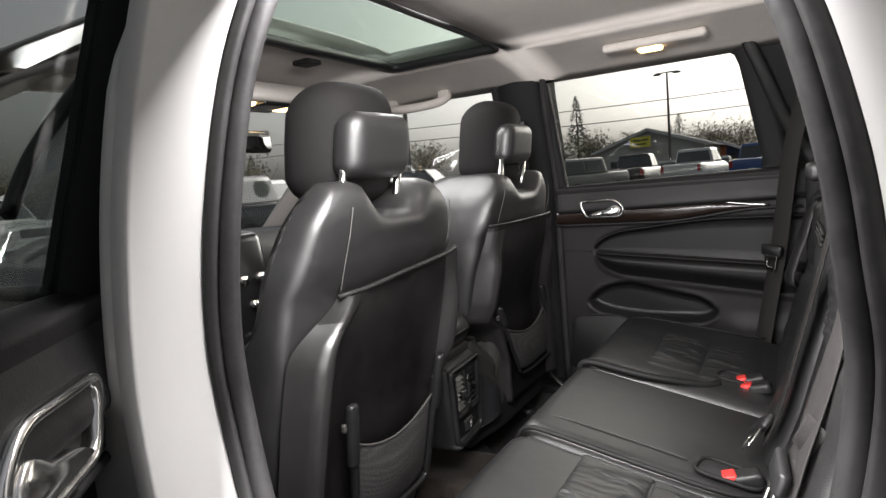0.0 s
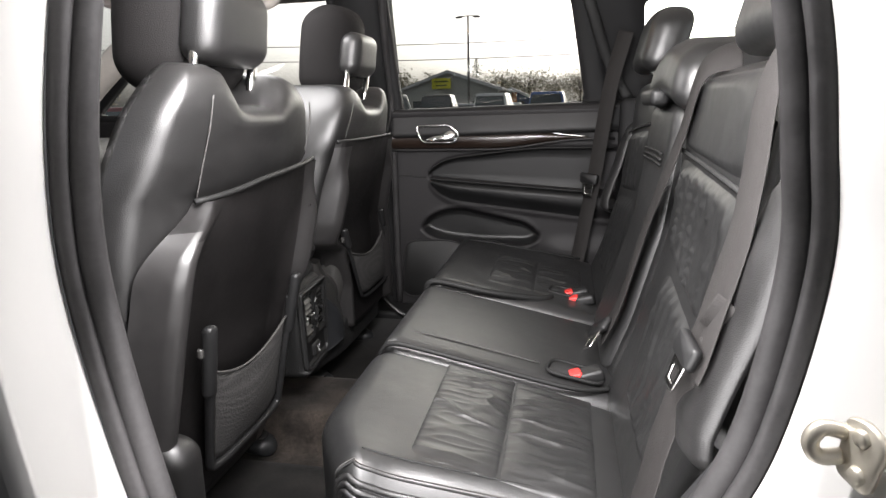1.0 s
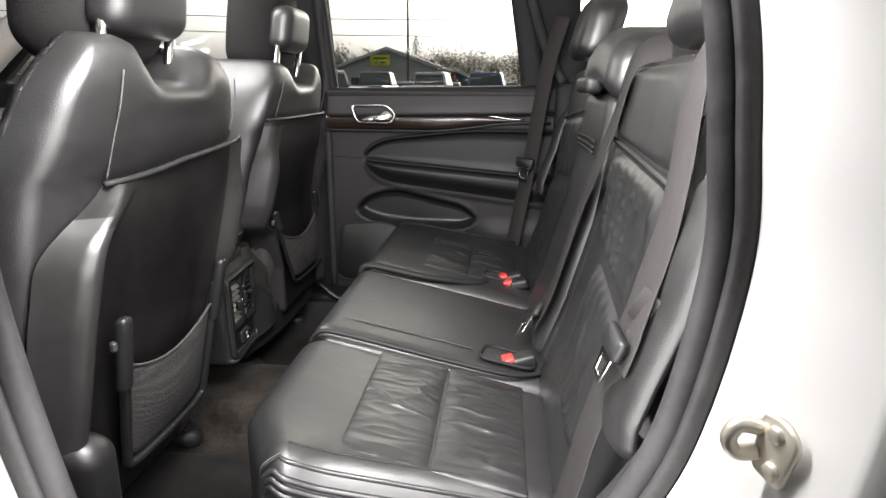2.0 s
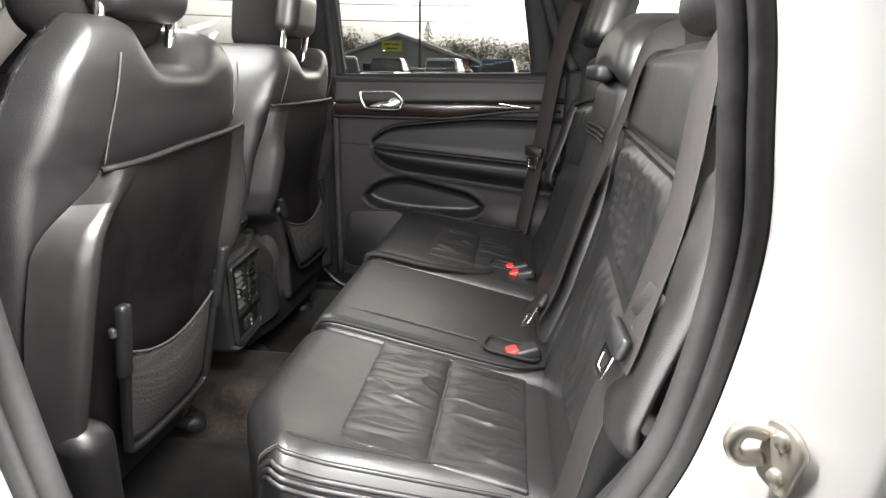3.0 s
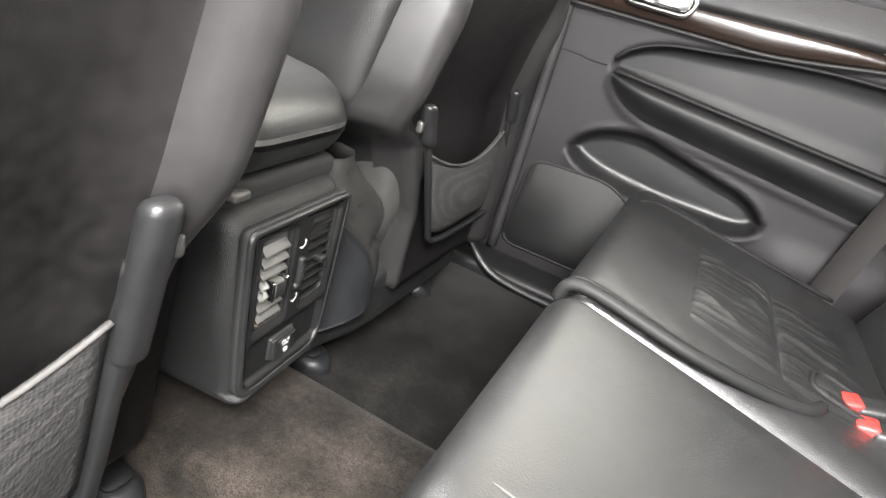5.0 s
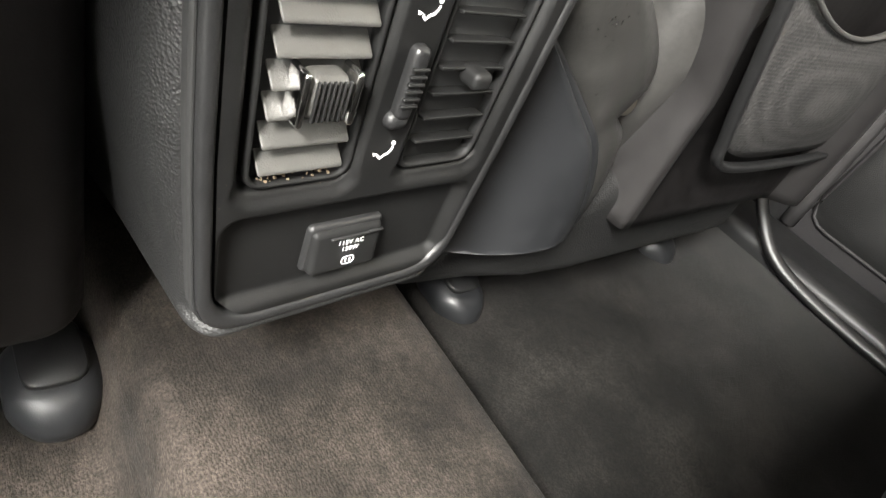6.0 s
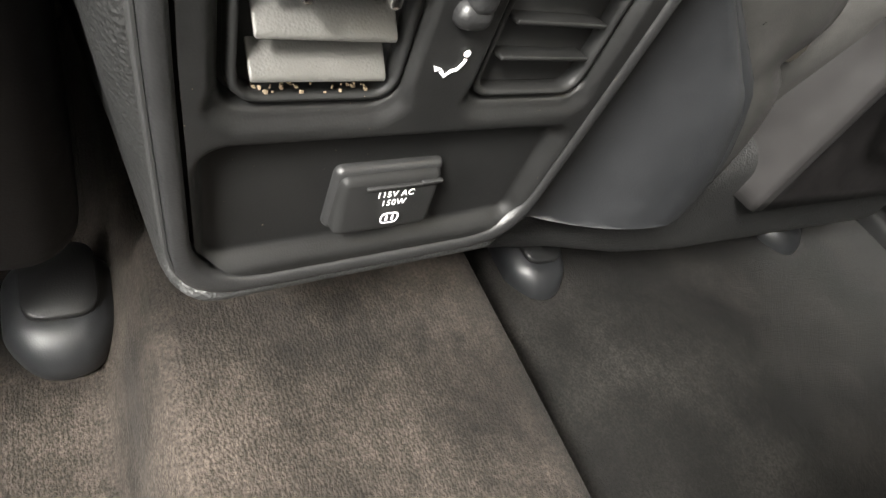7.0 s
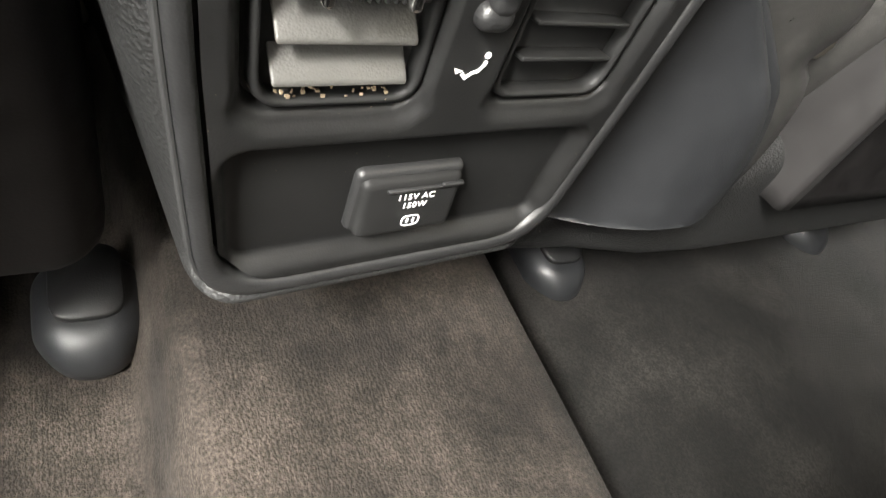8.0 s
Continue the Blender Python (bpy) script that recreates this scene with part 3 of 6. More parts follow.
def build_near_side():
    loop = catmull(OPENING, 6, closed=True)
    c = sum(loop, Vector()) / len(loop)
    structure("weatherstrip_2", sweep(loop, [(x, y * 0.8) for x, y in circle(0.011, 10)], closed=True, up=(0, -1, 0)), RUBBER, "thick black rubber seal around the open rear door", "weatherstrip")
    out2 = [p + Vector(((p - c).x, 0, (p - c).z)).normalized() * 0.010 + Vector((0, -0.010, 0)) for p in loop]
    structure("weatherstrip_3", sweep(out2, slab(0.014, 0.010), closed=True, up=(0, -1, 0)), RUBBER, "flat lip of the rubber door seal", "weatherstrip")

    # white painted jamb, from the seal to the outer skin
    def outer(p, k):
        d = Vector(((p - c).x, 0, (p - c).z)).normalized()
        front = step(0.1, -0.3, p.x - c.x)
        rear = step(0.05, 0.25, p.x - c.x)
        o = p + d * (0.016 + 0.022 * k) + Vector((0, -0.015 - (0.13 - 0.03 * front) * k, 0))
        o.x += front * 0.085 * k * step(0.7, 0.95, p.z) - rear * 0.012 * k
        return o

    bm = bmesh.new()
    rows = [[bm.verts.new(outer(p, k)) for p in loop] for k in (0, 0.12, 0.3, 0.55, 0.8, 0.95, 1.0)]
    edge = [bm.verts.new(outer(p, 1.0) + Vector(((p - c).x, 0, (p - c).z)).normalized() * 0.012 + Vector((0, -0.004, 0))) for p in loop]
    rows.append(edge)
    n = len(loop)
    for a, b in zip(rows, rows[1:]):
        for j in range(n):
            bm.faces.new((a[j], a[(j + 1) % n], b[(j + 1) % n], b[j]))
    structure("door_jamb", bm, WHITE_PAINT, "white painted steel door jamb around the rear opening", "door jamb")

    # outer skin of the near side
    skin = bmesh.new()
    e = [(outer(p, 1.0) + Vector(((p - c).x, 0, (p - c).z)).normalized() * 0.012) for p in loop]
    ys = [q.y - 0.004 for q in e]
    big = []
    for q in e:
        d = Vector((q.x - c.x, q.z - c.z)).normalized()
        k = (Vector((q.x, q.z)) - Vector((c.x, c.z))).length + 0.006
        while k < 3 and (-1.2 < c.x + d.x * k < 1.8) and (0.30 < c.z + d.y * k < 1.70) and not (c.x + d.x * k < 0.30 and c.z + d.y * k > 1.14):
            k += 0.02
        big.append(Vector((c.x + d.x * k, 0, c.z + d.y * k)))
    va = [skin.verts.new((q.x, y, q.z)) for q, y in zip(e, ys)]
    prev = va
    for s in (0.15, 0.4, 0.7, 1.0):
        row = [skin.verts.new((q.x + (b.x - q.x) * s, y + ((-0.86 if (Vector((b.x, b.z)) - Vector((q.x, q.z))).length > 0.05 else y - 0.004) - y) * min(1, s * 1.5) + 0.20 * step(1.35, 1.75, q.z + (b.z - q.z) * s), q.z + (b.z - q.z) * s)) for q, b, y in zip(e, big, ys)]
        for j in range(n):
            skin.faces.new((prev[j], prev[(j + 1) % n], row[(j + 1) % n], row[j]))
        prev = row
    structure("wall_near", skin, WHITE_PAINT, "white painted outer side of the car", "car body")
    q = rounded([(0.775, 1.235), (1.35, 1.24), (1.28, 1.48), (0.74, 1.50), (0.728, 1.36)], [0.03, 0.05, 0.05, 0.03, 0.03])
    tilt = lambda a, b, d: Vector((a, -0.868 + 0.20 * step(1.30, 1.75, b) - d, b))
    qi = [Vector(p).lerp(Vector((1.0, 1.36)), 0.07) for p in q]
    structure("window_2", ring(q, qi, 0.014, tilt, 0.004), PLASTIC_SATIN, "black moulding round the near quarter window", "window moulding")
    structure("window_3", plate(qi, 0.006, tilt), material("dark_privacy_glass", (0.16, 0.16, 0.16), 0.06, var=0.1, rough_var=0.03), "dark privacy glass of the near quarter window", "quarter window")

    # inner trim of the pillar in front of the opening, and of the pillar behind it
    bm = sweep(catmull([(0.20, -0.690, 0.60), (0.158, -0.692, 0.9), (0.148, -0.692, 1.15), (0.160, -0.685, 1.30), (0.185, -0.655, 1.43), (0.24, -0.612, 1.55)], 6), slab(0.10, 0.04), up=(0, -1, 0))
    structure("pillar_trim_3", bm, TRIM_DARK, "dark trim on the pillar behind the driver seat", "pillar trim")
    bm = sweep(catmull([(0.48, -0.625, 0.64), (0.555, -0.628, 0.76), (0.640, -0.634, 0.87), (0.702, -0.638, 0.97), (0.731, -0.640, 1.04), (0.748, -0.640, 1.14), (0.744, -0.638, 1.22), (0.726, -0.634, 1.29), (0.694, -0.625, 1.375), (0.645, -0.60, 1.47), (0.59, -0.59, 1.535)], 6), slab(0.07, 0.036), up=(0.2, -1, 0))
    structure("pillar_trim_4", bm, TRIM_DARK, "dark grained trim panel beside the rear seat", "pillar trim")
    st = empty("door_striker", (0.705, -0.758, 1.062), "bare zinc-plated door latch striker bolted to the jamb", "door striker")
    nrm = Vector((-0.95, -0.30, 0)).normalized()
    tan = Vector((0.30, -0.95, 0)).normalized()
    base = Vector((0.705, -0.758, 1.062))
    pl = lambda a, b, d: base + (tan * a + Vector((0, 0, b)) + nrm * d) * 0.58
    part("base_plate", plate(rounded([(-0.022, -0.03), (0.016, -0.035), (0.03, 0.02), (0.012, 0.034), (-0.016, 0.03)], 0.012), 0.006, pl, 0.002), STEEL, st)
    for b in (-0.018, 0.018):
        part("bolt", plate([(0.009 * math.cos(i) + 0.006, 0.009 * math.sin(i) + b) for i in [k * math.pi / 3 for k in range(6)]], 0.011, pl, 0.002), STEEL, st)
    loop2 = catmull([pl(-0.016, 0.012, 0.004), pl(-0.022, 0.014, 0.022), pl(-0.024, 0.0, 0.030), pl(-0.022, -0.014, 0.022), pl(-0.016, -0.012, 0.004)], 6)
    part("loop", sweep(loop2, circle(0.0045, 8), up=tuple(tan)), STEEL, st)

    # driver door window, leaning in towards the roof, and its black upper edge
    dd = empty("driver_door", (-0.4, -0.84, 1.2), "closed white driver door with grey-tinted glass", "car door")
    low = [(0.20, -0.840, 1.222), (0.185, -0.840, 1.221), (0.165, -0.842, 1.220), (0.140, -0.843, 1.219), (0.105, -0.844, 1.218)]
    high = [(0.06, -0.60, 1.53), (0.050, -0.650, 1.470), (0.018, -0.690, 1.412), (0.017, -0.747, 1.341), (0.050, -0.793, 1.281)]
    a, b = catmull(low, 5), catmull(high, 5)
    bm = bmesh.new()
    rows = [[bm.verts.new(p.lerp(q, s)) for s in span(0, 1, 5)] for p, q in zip(a, b)]
    rows2 = [[bm.verts.new(p.lerp(q, s) + Vector((0, 0.005, -0.001))) for s in span(0, 1, 5)] for p, q in zip(a, b)]
    for rr in (rows, rows2):
        for r, q in zip(rr, rr[1:]):
            for j in range(5):
                bm.faces.new((r[j], r[j + 1], q[j + 1], q[j]))
    g = part("pane", bm, SIDE_GREY, dd, "grey-tinted side glass")
    g.visible_shadow = False
    edge_pts = catmull([(0.24, -0.60, 1.575)] + high, 5)
    bm = bmesh.new()
    rows = [[bm.verts.new(p + Vector((-0.01 * s, (0.005 + 0.085 * s) * 1.0, 0.004 + 0.050 * s + 0.010 * math.sin(s * 3.14)))) for s in span(0, 1, 4)] for p in edge_pts]
    rows2 = [[bm.verts.new(p + Vector((-0.01 * s, 0.03 + 0.085 * s, -0.01 + 0.045 * s))) for s in span(0, 1, 4)] for p in edge_pts]
    for rr in (rows, rows2):
        for r, q in zip(rr, rr[1:]):
            for j in range(4):
                bm.faces.new((r[j], r[j + 1], q[j + 1], q[j]))
    structure("roof_rail", bm, WHITE_PAINT, "white painted roof side rail curving down to the windscreen", "roof rail")
    part("window_edge", sweep(b, circle(0.008, 6), up=(0, 1, 0)), PLASTIC_SATIN, dd, "black window edge")
    part("waist_strip", sweep(a, slab(0.016, 0.012), up=(0, 0, 1)), PLASTIC_SATIN, dd, "black waist strip")
    sw = empty("steering_wheel", (-0.60, -0.37, 1.06), "black leather steering wheel behind the driver door glass", "steering wheel")
    ax = Vector((0.90, 0, 0.42)).normalized()
    up_ = Vector((-0.42, 0, 0.90)).normalized()
    c0 = Vector((-0.60, -0.37, 1.06))
    part("rim", sweep([c0 + Vector((0, 0.18 * math.cos(k), 0)) + up_ * 0.18 * math.sin(k) for k in span(0, 2 * math.pi * 35 / 36, 35)], circle(0.016, 8), closed=True, up=tuple(ax)), LEATHER_SMOOTH, sw)
    part("hub", rbox(0.05, 0.14, 0.12, 0.022, at=(-0.61, -0.37, 1.055), f=lambda p: p - Vector((0.45 * p.z, 0, 0))), PLASTIC, sw, "padded hub")
    for s in (-1, 1):
        part("spoke", rbox(0.02, 0.12, 0.03, 0.008, at=(-0.605, -0.37 + s * 0.115, 1.06)), PLASTIC_SATIN, sw)
    part("column", sweep([c0 - ax * 0.02, c0 - ax * 0.22], circle(0.05, 12), up=(0, 1, 0)), PLASTIC, sw, "steering column shroud")
    # driver door side in front of the pillar, seen from inside only
    bm = relief(span(-1.15, 0.02, 12), span(0.60, 1.22, 10), lambda u, v: 0.02, lambda u, v, d: Vector((u, -0.70 + d, v)), 0.06)
    structure("wall_driver_side", bm, DOOR_GREY, "charcoal inner panel of the driver door", "door panel")


def build_ends():
    # windscreen, its pillars, dashboard, load bay end
    for name, s in (("pillar_trim_5", 1), ("pillar_trim_6", -1)):
        p = catmull([(-0.52, 0.63 * s, 1.565), (-0.72, 0.655 * s, 1.48), (-0.95, 0.68 * s, 1.33), (-1.20, 0.70 * s, 1.12)], 6)
        structure(name, sweep(p, slab(0.085, 0.05), up=(0, s, 0)), HEADLINER, "grey trim on a windscreen pillar", "pillar trim")
    bm = sweep([(-0.66, -0.62, 1.545), (-0.66, 0.0, 1.565), (-0.66, 0.64, 1.545)], slab(0.12, 0.03), up=(0, 0, 1))
    structure("trim_2", bm, HEADLINER, "grey headliner edge over the windscreen", "trim")
    g = structure("window_4", plate([(-0.66, -0.66), (0.66, -0.66), (0.66, 0.72), (-0.66, 0.72)], 0.005, lambda a, b, d: Vector((-0.70 - (b + 0.66) * 0.40, a, 1.56 - (b + 0.66) * 0.33 + d))), CLEAR, "clear raked windscreen", "windscreen")
    g.visible_shadow = False
    dash = empty("dashboard", (-0.85, 0, 0.7), "black dashboard with silver-edged vents and round knobs", "dashboard")

    def shape(p):
        return Vector((p.x + 0.10 * step(0.0, -0.2, p.z) * (1 - step(0.16, 0.3, abs(p.y))), p.y, p.z + 0.02 * math.cos(p.y * 2)))
    part("body", rbox(0.45, 1.34, 0.46, 0.07, (4, 14, 6), 3, (-0.90, 0.02, 0.93), shape), PLASTIC, dash)
    part("centre_panel", rbox(0.10, 0.30, 0.42, 0.03, at=(-0.655, 0.0, 0.98), f=lambda p: Vector((p.x - 0.18 * p.z, p.y, p.z))), GLOSS, dash, "gloss black centre panel")
    for y in (-0.075, 0.075):
        o = rounded([(y - 0.055, 1.105), (y + 0.055, 1.105), (y + 0.05, 1.175), (y - 0.05, 1.175)], 0.012)
        i = [Vector(p).lerp(Vector((y, 1.14)), 0.16) for p in o]
        pl = lambda a, b, d: Vector((-0.625 - 0.18 * (b - 0.98) + d, a, b))
        v = part("vent", ring(o, i, 0.012, pl, 0.004), CHROME, dash, "silver vent surround")
        for z in (1.12, 1.133, 1.146, 1.159):
            part("slat", rbox(0.012, 0.09, 0.003, 0.0014, at=(-0.632 - 0.18 * (z - 0.98), y, z)), PLASTIC, v)
    for y, z in ((-0.10, 1.06), (-0.03, 1.06), (0.04, 1.06), (0.10, 1.06), (-0.06, 0.99), (0.06, 0.99)):
        bm = sweep([(-0.615 - 0.18 * (z - 0.98), y, z), (-0.595 - 0.18 * (z - 0.98), y, z)], circle(0.014, 12))
        part("knob", bm, CHROME, dash, "chrome-ringed knob")
    bm = relief(span(-0.70, 0.76, 4), span(0.5, 1.10, 4), lambda a, b: 0, lambda a, b, d: Vector((1.46 + d, a, b)), 0.03)
    structure("wall_rear", bm, PLASTIC, "dark inner lining of the tailgate", "tailgate")
    g = structure("window_5", plate([(-0.62, 1.10), (0.62, 1.10), (0.56, 1.52), (-0.56, 1.52)], 0.005, lambda a, b, d: Vector((1.47 - (b - 1.1) * 0.2, a, b))), LIGHT_SMOKE, "smoked tailgate window", "rear window")
    g.visible_shadow = False


# ---- rear doors ----
def leaf(u, v, u0, u1, lo, hi):
    """1 inside a band between two curves of u, fading at its rim."""
    if u < u0 or u > u1:
        return -1.0
    return min(v - lo(u), hi(u) - v)


def build_rear_door(place, name, label, post=0.0):
    """A rear door in its own axes: u from the hinge edge, v up, d towards the cabin."""
    t = empty(name, place(0, 0.6, 0), label, "car door")
    arc = lambda k: math.sqrt(max(0.0, 1 - (1 - min(1, max(0, k))) ** 2))
    arm_top = lambda u: 1.028 + 0.056 * arc((u - 0.108) / 0.11) + 0.030 * step(0.10, 0.48, u)
    arm_low = lambda u: 1.026 - 0.066 * arc((u - 0.108) / 0.10) - 0.060 * max(0, u - 0.10) / 0.5
    pk_end = lambda u: math.sqrt(max(0.0, 1 - max(0.0, (u - 0.385) / 0.062) ** 2))
    pk_rise = lambda u: 0.066 * arc((u - 0.085) / 0.13) - 0.046 * max(0.0, (u - 0.215) / 0.21)
    pk_hi = lambda u: 0.846 + (0.020 + pk_rise(u)) * pk_end(u)
    pk_lo = lambda u: 0.846 + (0.020 - 0.052 * arc((u - 0.085) / 0.20)) * pk_end(u)

    def height(u, v):
        h = 0.030
        h += 0.022 * step(1.16, 1.225, v)
        a = leaf(u, v, 0.108, 0.75, arm_low, arm_top)
        ledge = 1.024 - 0.04 * (u - 0.1) / 0.5
        if a > -0.02:
            k = step(-0.012, 0.012, a)
            rec = -0.022 * step(ledge - 0.004, ledge + 0.010, v)
            bul = 0.030 * (1 - step(ledge - 0.012, ledge + 0.004, v)) * step(0.0, 0.05, a)
            h += k * (rec + bul) + 0.006 * math.exp(-(a / 0.007) ** 2)
        b = leaf(u, v, 0.085, 0.447, pk_lo, pk_hi)
        if b > -0.02:
            h += -0.040 * step(-0.006, 0.020, b) + 0.004 * math.exp(-((b + 0.004) / 0.007) ** 2)
        h += 0.012 * (1 - step(0.80, 0.86, v)) * step(0.44, 0.52, u)
        return h

    part("panel", relief(span(0.0, 0.74, 110), span(0.575, 1.228, 100), height, place, 0.05), DOOR_GREY, t)
    # padded armrest leather and the darker recess above it
    us = span(0.118, 0.62, 50)
    bm = bmesh.new()
    rows = []
    for u in us:
        led = 1.024 - 0.04 * (u - 0.1) / 0.5
        lo = min(arm_low(u) + 0.008, led - 0.004)
        rows.append([bm.verts.new(place(u, lo + (led - 0.002 - lo) * s, height(u, lo + (led - 0.002 - lo) * s) + 0.003)) for s in span(0.0, 1.0, 8)])
    for a, b in zip(rows, rows[1:]):
        for j in range(8):
            bm.faces.new((a[j], a[j + 1], b[j + 1], b[j]))
    part("armrest", bm, INSET, t, "black padded armrest")
    bm = bmesh.new()
    rows = []
    for u in us:
        led = 1.030 - 0.04 * (u - 0.1) / 0.5
        hi = max(arm_top(u) - 0.005, led + 0.003)
        rows.append([bm.verts.new(place(u, led + (hi - led) * s, height(u, led + (hi - led) * s) + 0.003)) for s in span(0.0, 1.0, 8)])
    for a, b in zip(rows, rows[1:]):
        for j in range(8):
            bm.faces.new((a[j], a[j + 1], b[j + 1], b[j]))
    part("armrest_recess", bm, INSET, t, "black leather-look inset above the armrest")
    # Darker skin laid over the pocket recess, its shade put into the colour.
    bm = bmesh.new()
    rows = []
    for u in span(0.089, 0.444, 40):
        lo, hi = pk_lo(u) + 0.002, pk_hi(u) - 0.002
        hi = max(hi, lo + 0.001)
        rows.append([bm.verts.new(place(u, lo + (hi - lo) * s, height(u, lo + (hi - lo) * s) + 0.002)) for s in span(0.0, 1.0, 12)])
    for a, b in zip(rows, rows[1:]):
        for j in range(12):
            bm.faces.new((a[j], a[j + 1], b[j + 1], b[j]))
    part("pocket_shade_skin", bm, PLASTIC_SATIN, t, "smooth door pocket surface, darkened for the shade in it")
    part("panel_line", sweep([place(u, 1.032 - 0.004 * (u > 0.06), 0.0305) for u in span(0.0, 0.10, 6)], circle(0.0016, 6)), DARK, t, "dark panel joint")
    part("armrest_piping", sweep([place(u, 1.027 - 0.04 * (u - 0.1) / 0.5, 0.054) for u in span(0.12, 0.62, 20)], circle(0.0035, 6)), PIPING, t)
    part("inset_piping", sweep([place(u, arm_top(u) + 0.001, 0.040) for u in span(0.112, 0.66, 30)], circle(0.003, 6)), PIPING, t)
    # soft top roll under the window
    part("top_roll", rbox(0.745, 0.035, 0.085, 0.016, (20, 2, 3), 3, (0, 0, 0), lambda p: place(0.37 + p.x, 1.198 + p.z + 0.008 * (p.x / 0.37), 0.036 - p.y - 0.25 * p.z)), DOOR_TOP, t, "soft black top of the door")
    # wood strip, tapering to a point
    top = lambda u: 1.166 - 0.001 * u - 0.018 * step(0.40, 0.585, u)
    low = lambda u: 1.116 + 0.028 * step(0.30, 0.585, u)
    us = span(0.0, 0.585, 40)
    bm = bmesh.new()
    rows = []
    for u in us:
        a, b = low(u), max(low(u) + 0.001, top(u))
        rows.append([bm.verts.new(place(u, a + (b - a) * s, d)) for s, d in ((0, 0.036), (0.06, 0.046), (0.5, 0.050), (0.94, 0.046), (1, 0.036))])
    for a, b in zip(rows, rows[1:]):
        for j in range(4):
            bm.faces.new((a[j], a[j + 1], b[j + 1], b[j]))
    part("trim_strip", bm, WOOD, t, "glossy dark wood strip")
    part("trim_edge", sweep([place(u, top(u) + 0.001, 0.049) for u in span(0.22, 0.585, 24)], circle(0.0022, 6)), CHROME, t, "thin satin metal edge")
    part("lower_edge", sweep([place(u, low(u) - 0.004, 0.046) for u in span(0.0, 0.66, 24)], circle(0.004, 6)), DOOR_TOP, t)
    # inside handle
    o = rounded([(0.073, 1.186), (0.094, 1.131), (0.202, 1.130), (0.216, 1.160), (0.186, 1.190)], [0.018, 0.018, 0.02, 0.02, 0.02])
    i = rounded([(0.084, 1.179), (0.100, 1.139), (0.197, 1.138), (0.206, 1.159), (0.182, 1.182)], [0.014, 0.012, 0.014, 0.014, 0.014])
    bz = part("handle_bezel", ring(o, i, 0.018, lambda a, b, d: place(a, b, 0.046 + d), 0.004), CHROME, t, "satin chrome handle surround")
    part("handle_cup", plate(i, 0.004, lambda a, b, d: place(a, b, 0.049 + d)), PLASTIC_SATIN, t, "black cup behind the handle")
    lev = rounded([(0.104, 1.141), (0.196, 1.140), (0.203, 1.158), (0.185, 1.172), (0.160, 1.158), (0.125, 1.152)], 0.008)
    part("lever", plate(lev, 0.012, lambda a, b, d: place(a, b, 0.053 + d), 0.003), CHROME, bz, "chrome pull lever")
    # speaker grille
    o = rounded([(0.012, 0.64), (0.24, 0.64), (0.24, 0.80), (0.18, 0.832), (0.025, 0.824)], 0.035)
    sp = part("speaker_grille", plate(o, 0.006, lambda a, b, d: place(a, b, 0.030 + d), 0.004), PLASTIC, t, "black perforated speaker grille")
    part("grille_rim", sweep([place(p[0], p[1], 0.034) for p in o], circle(0.003, 6), closed=True, up=(0, 0, 1)), DOOR_GREY, sp)
    # window
    inner = rounded([(0.028, 1.222), (0.575, 1.242), (0.520, 1.545), (0.020, 1.572)], [0.008, 0.02, 0.03, 0.02])
    outer = rounded([(0.000, 1.205), (0.650, 1.205), (0.565, 1.590), (-0.008, 1.600)], [0.008, 0.02, 0.03, 0.02])
    lean = lambda a, b, d: place(a, b, d + post)
    part("window_frame", ring(outer, inner, 0.035, lambda a, b, d: lean(a, b, d - 0.01), 0.008), TRIM_DARK, t, "black window frame")
    g = part("pane", plate(inner, 0.004, lambda a, b, d: lean(a, b, -0.004 + d)), SIDE_TINT, t, "raised grey-tinted side glass")
    g.visible_shadow = False
    part("glass_seal", sweep([lean(u, 1.2205 + 0.02 * (u - 0.028) / 0.547, 0.004) for u in span(0.028, 0.575, 10)], circle(0.004, 6), up=(0, 0, 1)), CHROME, t, "bright lower window seal")
    part("outer_skin", rbox(0.74, 0.05, 0.64, 0.02, (4, 1, 4), 3, (0, 0, 0), lambda p: place(0.37 + p.x, 0.90 + p.z, -0.085 + p.y)), WHITE_PAINT, t, "white painted outer skin")
    return t


